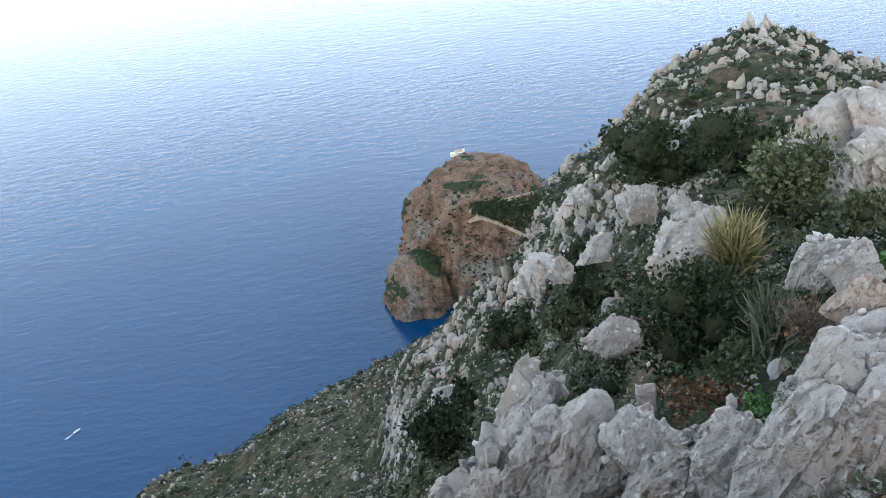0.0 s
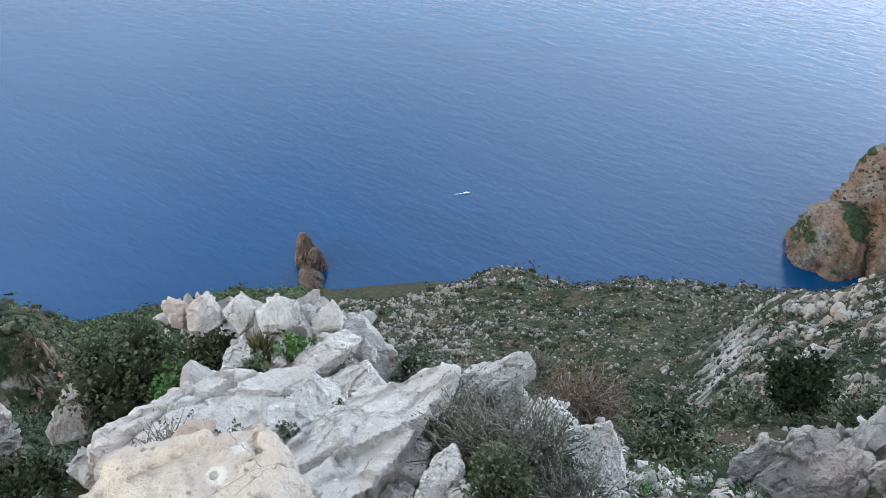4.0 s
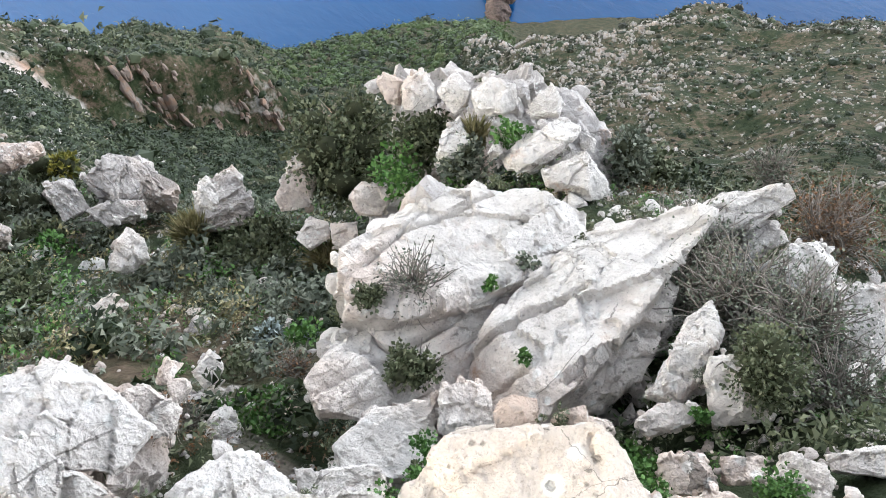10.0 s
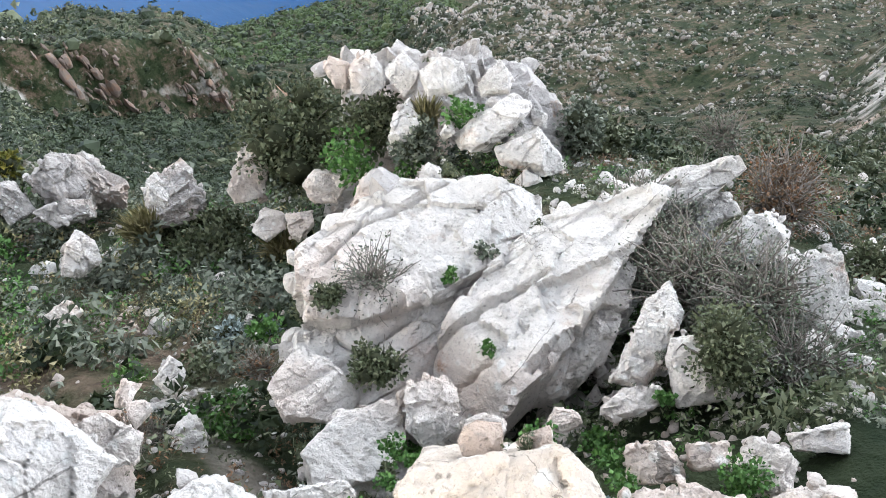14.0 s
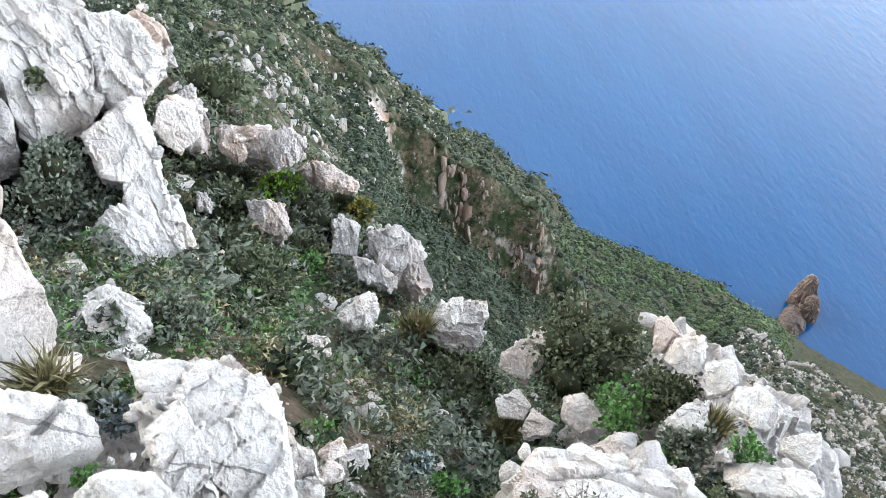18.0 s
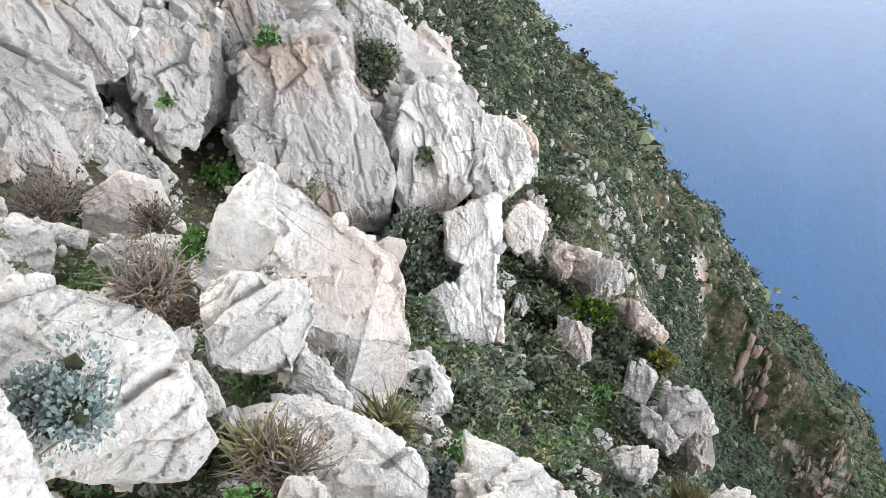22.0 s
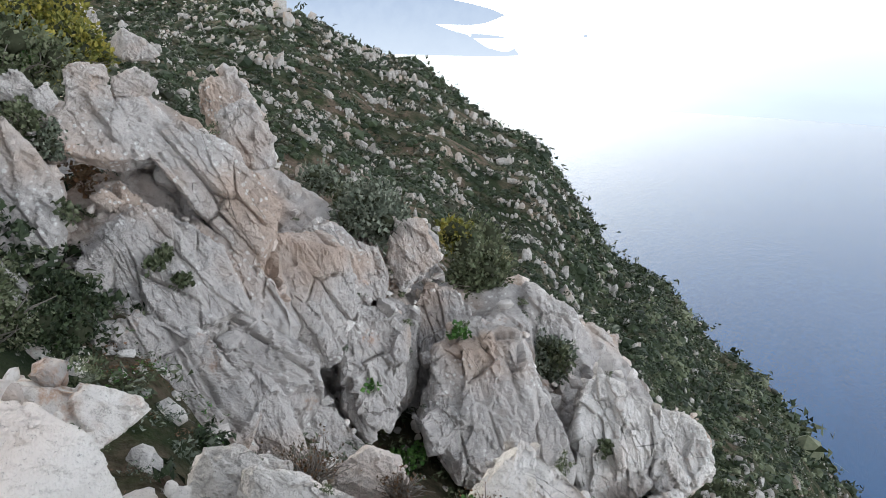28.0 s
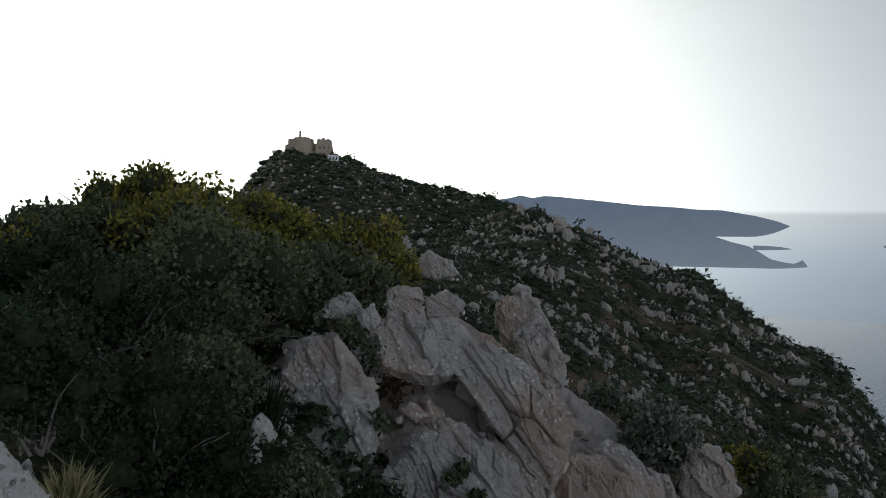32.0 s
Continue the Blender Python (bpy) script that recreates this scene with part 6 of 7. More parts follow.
rock('crag', CLIFF, (-12.08, 0.46, -8.82), (49, 13, 77), (-142, 0.271, -85, 0.194, -7, 0.498, 72, 0.163, 82, 0.168), (0, 0.3, 0.95), 0.25, 5, 243)
rock('crag', CLIFF, (-9.65, 1.29, -8.48), (44, 10, 72), (-167, 0.433, -124, 0.272, -123, 0.275, -18, 0.550, 26, 0.314, 51, 0.327, 113, 0.488), (0, 0.3, 0.95), 0.35, 6, 244)
rock('crag', CLIFF, (-9.79, -0.50, -7.63), (46, 16, 79), (-153, 0.252, -116, 0.196, -17, 0.335, 34, 0.217, 99, 0.259), (0, 0.3, 0.95), 0.25, 5, 245)
rock('crag', CLIFF, (-9.94, 0.55, -8.22), (45, 12, 75), (-177, 0.164, -85, 0.246, 7, 0.175, 76, 0.242), (0, 0.3, 0.95), 0.25, 5, 246)
rock('crag', CLIFF, (-9.14, 0.89, -8.25), (42, 11, 73), (-153, 0.258, -99, 0.151, -45, 0.305, 65, 0.159, 82, 0.147), (0, 0.3, 0.95), 0.20, 5, 247)
rock('crag', CLIFF, (-9.15, -0.79, -7.52), (44, 17, 79), (-167, 0.109, -53, 0.164, 13, 0.115, 112, 0.176), (0, 0.3, 0.95), 0.18, 5, 248)
rock('crag', CLIFF, (-9.93, -1.34, -7.33), (47, 19, 82), (-170, 0.104, -88, 0.126, 10, 0.103, 94, 0.126), (0, 0.3, 0.95), 0.18, 5, 249)
rock('crag', ROCK, (-5.94, -0.06, -5.74), (37, 14, 74), (-105, 0.111, -64, 0.096, 32, 0.135, 100, 0.096, 162, 0.129), (0, 0.3, 0.95), 0.12, 5, 250)
rock('crag', ROCK, (-6.88, 0.46, -6.42), (40, 11, 73), (-121, 0.207, -76, 0.164, -8, 0.165, 27, 0.190, 124, 0.155, 148, 0.141), (0, 0.3, 0.95), 0.20, 5, 251)
rock('crag', ROCK, (-6.61, 1.38, -6.24), (41, 7, 69), (-138, 0.129, -45, 0.115, 7, 0.092, 104, 0.147, 160, 0.090), (0, 0.3, 0.95), 0.15, 5, 252)
# Grey outcrops below the summit on the headland's side, and the larger crags of the peak.
rock('grey', CLIFF, (1.91, 2.56, -3.18), (44, -11, -26), (-90, 0.388, -0, 0.317, 116, 0.443, 140, 0.275, 141, 0.269, 145, 0.277, 164, 0.405), (-0.25, 0.5, 0.83), 0.35, 7, 280)
rock('grey', CLIFF, (1.43, 2.82, -3.60), (41, -6, -20), (-90, 0.238, -45, 0.193, -23, 0.203, 30, 0.294, 90, 0.296, 127, 0.198, 146, 0.160), (-0.2, 0.45, 0.87), 0.30, 6, 281)
rock('grey', CLIFF, (1.00, 3.53, -4.22), (41, -1, -15), (-131, 0.441, -73, 0.227, -55, 0.215, -24, 0.294, 12, 0.383, 99, 0.274, 117, 0.218, 147, 0.240), (-0.2, 0.45, 0.87), 0.30, 6, 283)
rock('grey', CLIFF, (1.22, 2.98, -3.92), (39, -4, -17), (-124, 0.254, -90, 0.161, -16, 0.235, 45, 0.229, 106, 0.185, 143, 0.191), (-0.2, 0.45, 0.87), 0.25, 6, 284)
rock('grey', CLIFF, (1.66, 5.20, -4.77), (49, -1, -17), (-133, 0.162, -64, 0.122, 13, 0.174, 103, 0.121, 124, 0.125), (-0.1, 0.4, 0.9), 0.20, 6, 285)
rock('block', CLIFF, (1.50, 4.14, -4.39), (45, -2, -18), (-174, 0.067, -90, 0.095, 2, 0.066, 93, 0.093), (0, 0.3, 0.95), 0.10, 5, 286)
rock('grey', CLIFF, (2.98, 4.57, -3.83), (55, -7, -28), (-154, 0.292, -94, 0.195, -47, 0.178, 16, 0.268, 101, 0.182, 128, 0.162), (-0.1, 0.5, 0.86), 0.25, 6, 287)
rock('grey', CLIFF, (2.93, 4.10, -3.53), (55, -8, -30), (-142, 0.167, -73, 0.129, 30, 0.149, 125, 0.130), (-0.1, 0.5, 0.86), 0.20, 6, 288)
rock('grey', CLIFF, (2.63, 3.55, -3.35), (52, -9, -29), (-127, 0.174, -63, 0.097, 60, 0.143, 133, 0.111), (-0.1, 0.5, 0.86), 0.20, 6, 289)
rock('crag', CLIFF, (5.50, 8.27, -5.15), (63, -4, -31), (-137, 0.539, -70, 0.599, -0, 0.498, 80, 0.625, 118, 0.542, 143, 0.549), (-0.2, 0.3, 0.93), 0.60, 6, 290)
rock('crag', CLIFF, (5.18, 7.22, -4.92), (61, -6, -32), (-139, 0.520, -89, 0.329, -0, 0.387, 75, 0.406, 148, 0.332), (-0.2, 0.3, 0.93), 0.50, 6, 291)
rock('crag', CLIFF, (3.96, 9.23, -6.84), (56, -2, -22), (-77, 0.392, -65, 0.329, -2, 0.475, 74, 0.521, 119, 0.374, 162, 0.382), (-0.1, 0.35, 0.93), 0.50, 6, 292)
rock('crag', CLIFF, (5.93, 17.01, -11.22), (58, 1, -20), (-161, 0.468, -87, 0.455, -0, 0.426, 17, 0.454, 117, 0.416), (-0.1, 0.3, 0.95), 0.70, 6, 293)
rock('crag', CLIFF, (16.55, 34.37, -18.35), (64, -0, -26), (-147, 0.748, -79, 0.398, -0, 0.595, 104, 0.432, 130, 0.413), (-0.1, 0.3, 0.95), 1.00, 5, 294)
rock('crag', CLIFF, (19.15, 36.53, -18.79), (66, -1, -27), (-160, 0.456, -70, 0.373, -12, 0.374, 113, 0.312), (-0.1, 0.3, 0.95), 1.00, 5, 295)
rock('crag', CLIFF, (22.49, 38.16, -19.32), (66, -1, -30), (-160, 0.516, -78, 0.408, -0, 0.460, 111, 0.364), (-0.1, 0.3, 0.95), 1.00, 5, 296)
rock('crag', CLIFF, (9.26, 24.82, -14.77), (61, 1, -21), (-102, 0.650, -23, 0.280, 52, 0.742, 149, 0.262), (-0.1, 0.3, 0.95), 1.00, 5, 297)
rock('crag', CLIFF, (13.44, 31.48, -17.24), (63, 0, -23), (-146, 0.978, -66, 0.366, -18, 0.764, 104, 0.425, 119, 0.371), (-0.1, 0.3, 0.95), 1.00, 5, 298)
rock('crag', CLIFF, (8.61, 33.29, -21.22), (58, 3, -16), (-104, 1.119, -39, 0.586, 7, 0.967, 120, 0.754, 146, 0.556), (-0.1, 0.3, 0.95), 1.20, 5, 299)
rock('crag', CLIFF, (4.84, 25.59, -19.16), (54, 4, -13), (-112, 0.898, -27, 0.616, 27, 0.867, 127, 0.693, 158, 0.639), (-0.1, 0.3, 0.95), 1.00, 5, 300)
rock('grey', CLIFF, (-0.05, 3.63, -4.65), (38, -11, 10), (-90, 0.226, -29, 0.338, 47, 0.394, 109, 0.239, 134, 0.253), (-0.15, 0.6, 0.78), 0.22, 6, 310)
rock('grey', CLIFF, (0.52, 4.21, -4.49), (42, -15, 5), (-117, 0.412, -70, 0.175, -53, 0.185, 44, 0.479, 111, 0.173, 125, 0.173), (-0.15, 0.6, 0.78), 0.25, 6, 311)
rock('grey', CLIFF, (0.72, 3.57, -4.20), (39, -18, 4), (-90, 0.237, -9, 0.410, 72, 0.341, 120, 0.261, 155, 0.408), (-0.15, 0.6, 0.78), 0.25, 6, 312)
rock('grey', CLIFF, (1.62, 5.30, -4.79), (47, -20, -2), (-148, 0.221, -76, 0.113, 62, 0.155, 104, 0.130), (-0.15, 0.6, 0.78), 0.25, 6, 313)
rock('grey', CLIFF, (1.11, 3.24, -3.80), (39, -22, 1), (-90, 0.133, 32, 0.178, 114, 0.175, 150, 0.186), (-0.15, 0.6, 0.78), 0.20, 6, 314)
# The broken crest behind the slab.
rock('pale', ROCK, (-5.90, 3.40, -6.09), (45, 9, 47), (-157, 0.093, -104, 0.149, -7, 0.106, 63, 0.119, 146, 0.152), (-0.1, 0.35, 0.93), 0.11, 6, 320)
rock('pale', ROCK, (-5.58, 3.49, -6.03), (44, 7, 45), (-104, 0.186, -59, 0.181, -0, 0.175, 32, 0.165, 117, 0.181, -180, 0.160), (-0.1, 0.35, 0.93), 0.14, 6, 321)
rock('pale', ROCK, (-5.26, 3.69, -6.02), (44, 6, 43), (-148, 0.133, -145, 0.133, -56, 0.174, -9, 0.144, 42, 0.152, 126, 0.156), (-0.1, 0.35, 0.93), 0.15, 6, 322)
rock('pale', ROCK, (-4.86, 3.83, -5.95), (43, 4, 42), (-164, 0.213, -97, 0.181, -54, 0.188, 5, 0.214, 60, 0.193, 127, 0.177), (-0.1, 0.35, 0.93), 0.19, 6, 323)
rock('pale', ROCK, (-4.39, 4.05, -5.95), (42, 1, 39), (-169, 0.170, -90, 0.127, -22, 0.151, 34, 0.150, 127, 0.120), (-0.1, 0.35, 0.93), 0.15, 6, 324)
rock('pale', ROCK, (-4.15, 3.69, -6.01), (40, 1, 40), (-153, 0.405, -96, 0.251, -59, 0.159, -41, 0.189, 9, 0.368, 113, 0.153, 125, 0.145), (-0.1, 0.35, 0.93), 0.32, 6, 325)
rock('pale', ROCK, (-3.87, 3.99, -6.10), (40, -1, 38), (-172, 0.059, -117, 0.079, -6, 0.074, 54, 0.064), (-0.1, 0.35, 0.93), 0.09, 6, 326)
rock('pale', ROCK, (-3.67, 3.58, -6.03), (38, -1, 39), (-169, 0.282, -111, 0.149, -68, 0.262, 28, 0.183, 113, 0.193), (-0.1, 0.35, 0.93), 0.26, 6, 327)
rock('pale', ROCK, (-4.86, 3.16, -6.06), (40, 6, 44), (-49, 0.143, -32, 0.115, 21, 0.198, 135, 0.150, 165, 0.110, -180, 0.164), (-0.1, 0.35, 0.93), 0.15, 6, 328)
rock('pale', ROCK, (-4.39, 3.29, -5.87), (40, 4, 42), (-162, 0.070, -53, 0.053, 18, 0.062, 142, 0.046), (-0.1, 0.35, 0.93), 0.09, 6, 329)
rock('pale', ROCK, (-6.38, 2.20, -6.82), (39, 14, 51), (-159, 0.271, -84, 0.251, -21, 0.184, 8, 0.206, 67, 0.297, 156, 0.158), (-0.1, 0.35, 0.93), 0.19, 6, 330)
rock('pale', ROCK, (-5.40, 2.44, -6.56), (37, 10, 47), (-150, 0.168, -121, 0.178, -36, 0.167, -7, 0.193, 72, 0.162, 138, 0.192), (-0.1, 0.35, 0.93), 0.18, 6, 331)
rock('pale', ROCK, (-4.77, 2.51, -6.18), (37, 8, 46), (-117, 0.198, -70, 0.126, -18, 0.123, 24, 0.169, 117, 0.135, 151, 0.102), (-0.1, 0.35, 0.93), 0.14, 6, 332)
rock('pale', ROCK, (-5.68, 1.84, -6.68), (36, 14, 50), (-139, 0.163, -60, 0.117, -0, 0.150, 72, 0.146, 147, 0.118), (-0.1, 0.35, 0.93), 0.14, 6, 333)
rock('pale', ROCK, (-5.35, 1.99, -6.59), (35, 12, 48), (-176, 0.116, -140, 0.140, -48, 0.108, -0, 0.131, 93, 0.116), (-0.1, 0.35, 0.93), 0.11, 6, 334)
rock('pale', ROCK, (-4.16, 2.76, -5.78), (37, 5, 43), (-158, 0.098, -79, 0.106, -9, 0.089, 58, 0.110, 138, 0.092), (-0.1, 0.35, 0.93), 0.09, 6, 335)
# The pitted boulder and the blocks in front of it.
rock('pitted', ROCK, (-3.45, -1.47, -2.00), (50, 2, 115), (-176, 0.494, -153, 0.358, -135, 0.263, -125, 0.294, -72, 0.570, -27, 0.567, 4, 0.406, 17, 0.380, 56, 0.296, 56, 0.298, 96, 0.464, 108, 0.506), (0, 0.3, 0.95), 0.30, 7, 340)
rock('slab', ROCK, (-2.92, -1.39, -1.74), (48, 5, 117), (-167, 0.165, -103, 0.169, -90, 0.173, -25, 0.180, 17, 0.195, 82, 0.149, 88, 0.151), (-0.05, 0.15, 0.99), 0.14, 6, 341)
rock('slab', ROCK, (-2.20, -1.44, -1.37), (45, 13, 123), (-108, 0.209, -90, 0.224, -42, 0.317, 27, 0.222, 48, 0.229, 78, 0.222, 104, 0.273, -180, 0.250), (-0.05, 0.4, 0.91), 0.18, 7, 342)
rock('pale', ROCK, (-2.62, -0.97, -1.91), (39, 2, 112), (-130, 0.132, -90, 0.151, 6, 0.265, 60, 0.124, 63, 0.120, 99, 0.175, 106, 0.201), (0, 0.45, 0.89), 0.16, 6, 343)
rock('block', ROCK, (-2.52, -1.34, -1.65), (44, 8, 118), (-156, 0.031, -74, 0.077, 30, 0.031, 99, 0.081), (0, 0.3, 0.95), 0.06, 5, 344)

# Broken pieces wedged round the feet of the rocks.
def rubble(name, forms, each, seed, lo, hi, mat, label, category, sink=0.6):
    g = np.random.default_rng(seed)
    spots, sizes = [], []
    for m, ang, dist, depth in STANDING:
        reach = dist.mean()
        if reach < 0.07:
            continue
        for _ in range(int(each * min(2.5, 0.6 + reach))):
            a = g.uniform(0, 6.28)
            edge = min(r / max(math.cos(a - b), 0.05) for b, r in zip(ang, dist) if math.cos(a - b) > 0.05)
            f = g.uniform(0.88, 1.12)
            p = m @ Vector((math.cos(a) * edge * f, math.sin(a) * edge * f, g.uniform(-sink, 0.1) * depth))
            spots.append(p[:])
            sizes.append(min(reach, 0.6) * math.exp(g.uniform(math.log(lo), math.log(hi))))
    sizes = np.array(sizes)
    return many(name, forms, np.array(spots), np.stack([sizes, sizes * g.uniform(0.7, 1.2, len(sizes)), sizes * g.uniform(0.6, 1.1, len(sizes))], -1),
                g.uniform(0, 6.28, len(sizes)), g.normal(0, 0.6, len(sizes)), mat, label, category)


rubble("rubble", ROCKS, 9, 301, 0.10, 0.34, ROCK, "pale broken limestone pieces wedged between the rocks", "stones")
rubble("rubble", SPIRES, 7, 302, 0.10, 0.40, CLIFF, "grey broken limestone pieces wedged between the rocks", "stones")
rubble("rock_herbs", LEAFY, 2, 303, 0.14, 0.36, OLIVE, "olive green shrublets rooted in the rock joints", "shrubs")
rubble("rock_herbs", LEAFY, 1.6, 304, 0.12, 0.32, GREYGREEN, "grey-green cushions rooted in the rock joints", "shrubs")

# ---- plants round the summit ----


def blades(g, base, tips, width):
    """Narrow bent blades from base to tip: two triangles and a point each."""
    n = len(base)
    side = np.cross(tips - base, g.normal(size=(n, 3)))
    side /= np.linalg.norm(side, axis=1, keepdims=True) + 1e-6
    mid = 0.5 * (base + tips) + np.array([0, 0, 0.12]) * np.linalg.norm(tips - base, axis=1, keepdims=True)
    v = np.stack([base - side * width, base + side * width, mid - side * width, mid + side * width, tips], 1)
    i = np.arange(n)[:, None] * 5
    f = np.concatenate([i + np.array([0, 1, 3]), i + np.array([0, 3, 2]), i + np.array([2, 3, 4])])
    return v.reshape(-1, 3), f


def leaves(g, p, out, size, broad):
    """Small pointed leaves at p, two triangles each, folded along the rib."""
    n = len(p)
    a = out + 0.9 * g.normal(size=(n, 3))
    a /= np.linalg.norm(a, axis=1, keepdims=True)
    b = np.cross(a, g.normal(size=(n, 3)))
    b /= np.linalg.norm(b, axis=1, keepdims=True) + 1e-6
    L = size * g.uniform(0.6, 1.4, (n, 1))
    fold = np.cross(a, b) * L * 0.15
    v = np.stack([p, p + a * L * 0.5 + b * L * broad + fold, p + a * L, p + a * L * 0.5 - b * L * broad + fold], 1)
    i = np.arange(n)[:, None] * 4
    return v.reshape(-1, 3), np.concatenate([i + np.array([0, 1, 2]), i + np.array([0, 2, 3])])


def twigs(g, count, w, h, r):
    """Forking thin branches that fan out from the root: three-sided tubes."""
    vs, fs, at, ends = [], [], 0, []
    for _ in range(count):
        p = np.array([g.normal() * 0.06 * w, g.normal() * 0.06 * w, -0.15 * h])
        a = g.uniform(0, 6.28)
        way = np.array([math.cos(a) * g.uniform(0.1, 1.0) * w / h, math.sin(a) * g.uniform(0.1, 1.0) * w / h, 1.0])
        way /= np.linalg.norm(way)
        steps = 6
        L = g.uniform(0.7, 1.0) * math.hypot(0.42 * w, 0.62 * h) / steps * (1.3 if r < 0.008 else 1.0)
        rings = []
        for k in range(steps + 1):
            rad = r * (1 - 0.8 * k / steps)
            s = np.cross(way, [0.3, 0.2, 1.0])
            s /= np.linalg.norm(s) + 1e-6
            u = np.cross(way, s)
            rings.append([p + rad * (math.cos(c) * s + math.sin(c) * u) for c in (0, 2.09, 4.19)])
            ends.append(p)
            p = p + way * L
            way = way + g.normal(size=3) * 0.28
            way /= np.linalg.norm(way)
        vs.append(np.concatenate(rings))
        for k in range(steps):
            for j in range(3):
                a0, a1, b0, b1 = at + 3 * k + j, at + 3 * k + (j + 1) % 3, at + 3 * k + 3 + j, at + 3 * k + 3 + (j + 1) % 3
                fs += [[a0, a1, b1], [a0, b1, b0]]
        at += 3 * (steps + 1)
    return np.concatenate(vs), np.array(fs), np.array(ends)


PLANTS = {
    "d": ("bush", "bush", "dense rounded maquis bush among rocks"),
    "t": ("twiggy_shrub", "shrub", "half-bare shrub with tangled grey twigs"),
    "g": ("grass_tussock", "grass", "arching tussock of long grass blades"),
    "h": ("herb_clump", "herb", "low leafy herbs growing between stones"),
}
TONES = {"olive_leaves": "olive green", "grey_green_leaves": "grey green", "dark_leaves": "dark green", "fresh_leaves": "fresh green", "spurge_leaves": "bright lime green",
         "yellow_green_leaves": "yellow-green", "dry_grass": "straw-coloured", "rusty_leaves": "reddish brown", "silver_leaves": "silvery"}


def plant(kind, mat, place, w, h, seed):
    """A plant of width w and height h rooted at place; d: dense bush, t: twiggy shrub, g: grass tussock, h: herbs."""
    g = np.random.default_rng(900 + seed)
    name, category, label = PLANTS[kind]
    thing = tagged(new(name), TONES[mat.name] + " " + label, category)
    thing.matrix_world = Matrix.Translation(place) @ Matrix.Rotation(g.uniform(0, 6.28), 4, "Z")
    far = math.dist(place, (-0.8, 0, 0))
    if kind == "g":
        n = 320
        base = g.normal(size=(n, 3)) * np.array([0.1 * w, 0.1 * w, 0.02]) + np.array([0, 0, -0.15 * h])
        a = g.uniform(0, 6.28, n)
        lean = g.uniform(0.05, 0.6, n) * w
        tips = base + np.stack([np.cos(a) * lean, np.sin(a) * lean, h * g.uniform(0.5, 1.05, n)], -1)
        tagged(part("blade_tuft", mesh_from("blade_tuft", *blades(g, base, tips, 0.0012 * far + 0.0008), mat, False), thing), kind="stuff")
        return thing
    v, f, ends = twigs(g, {"d": 14, "t": 110, "h": 8}[kind], w, h, {"d": 0.010, "t": 0.0075, "h": 0.003}[kind] * (0.6 + w))
    if kind != "h":
        tagged(part("branchwork", mesh_from("branchwork", v, f, BARK), thing), kind="stuff")
    size = max(0.011, 0.0045 * far, 0.024 * math.sqrt(w * h)) * {"d": 1.35, "t": 0.85, "h": 1.3}[kind]
    count = int({"d": 5.6, "t": 1.3, "h": 1.6}[kind] * min(2000, w * h / (size * size) * 1.7)) + 60
    if kind == "t":
        p = ends[g.integers(0, len(ends), count)] + g.normal(size=(count, 3)) * 0.05 * w
        out = np.tile([0, 0, 0.6], (count, 1))
    else:
        k = 16 if kind == "d" else 9
        c = g.normal(size=(k, 3))
        c /= np.linalg.norm(c, axis=1, keepdims=True)
        c *= g.uniform(0.35, 1.0, (k, 1)) * np.array([0.36 * w, 0.36 * w, 0.36 * h])
        c[:, 2] += 0.28 * h
        rr = g.uniform(0.16, 0.29, k) * min(w, 1.3 * h) * (1.0 if kind == "d" else 0.8)
        which = g.integers(0, k, count)
        d = g.normal(size=(count, 3))
        d /= np.linalg.norm(d, axis=1, keepdims=True)
        p = c[which] + d * (rr[which] * g.uniform(0.6, 1.1, count))[:, None]
        p[:, 2] = np.maximum(p[:, 2], -0.2 * h)
        out = d + np.array([0, 0, 0.35])
    lv, lf = leaves(g, p, out, size, 0.36 if kind != "h" else 0.45)
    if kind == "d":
        # Lumps coloured as each clump's inner shade, so the bush is not seen through.
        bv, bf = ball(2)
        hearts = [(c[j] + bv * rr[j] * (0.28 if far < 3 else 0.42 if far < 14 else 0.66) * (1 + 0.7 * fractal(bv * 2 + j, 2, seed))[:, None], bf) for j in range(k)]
        tagged(part("shade_core", mesh_from("shade_core", *joined(hearts), BUSH_SHADE), thing), kind="stuff")
    foliage = part("crown" if kind != "h" else "foliage", mesh_from("crown", lv, lf, mat, False), thing)
    tagged(foliage, kind="stuff")
    return thing


plant('d', OLIVE, (-6.25, 2.79, -7.02), 1.37, 1.11, 1)
plant('d', OLIVE, (-5.42, 3.25, -6.49), 0.72, 0.66, 2)
plant('d', GREYGREEN, (-4.63, 3.14, -6.28), 0.56, 0.50, 3)
plant('h', FRESH, (-5.19, 2.73, -6.50), 0.76, 0.70, 4)
plant('h', FRESH, (-4.42, 3.51, -5.94), 0.44, 0.33, 5)
plant('t', GREYGREEN, (-1.52, 2.01, -3.60), 0.77, 0.71, 6)
plant('t', GREYGREEN, (-1.22, 1.96, -3.32), 0.61, 0.44, 7)
plant('d', OLIVE, (-6.37, 1.25, -7.63), 1.06, 1.00, 10)
plant('d', GREYGREEN, (-4.04, 5.06, -7.85), 0.80, 0.73, 11)
plant('t', GREYGREEN, (-1.85, 2.14, -3.92), 0.52, 0.59, 12)
plant('t', GREYGREEN, (-1.31, 1.81, -3.51), 0.48, 0.51, 13)
plant('t', GREYGREEN, (-0.96, 1.76, -3.34), 0.38, 0.43, 14)
plant('t', RUSTLEAF, (-1.52, 3.51, -4.90), 0.86, 0.47, 15)
plant('t', GREYGREEN, (-2.05, 3.54, -5.15), 0.54, 0.27, 16)
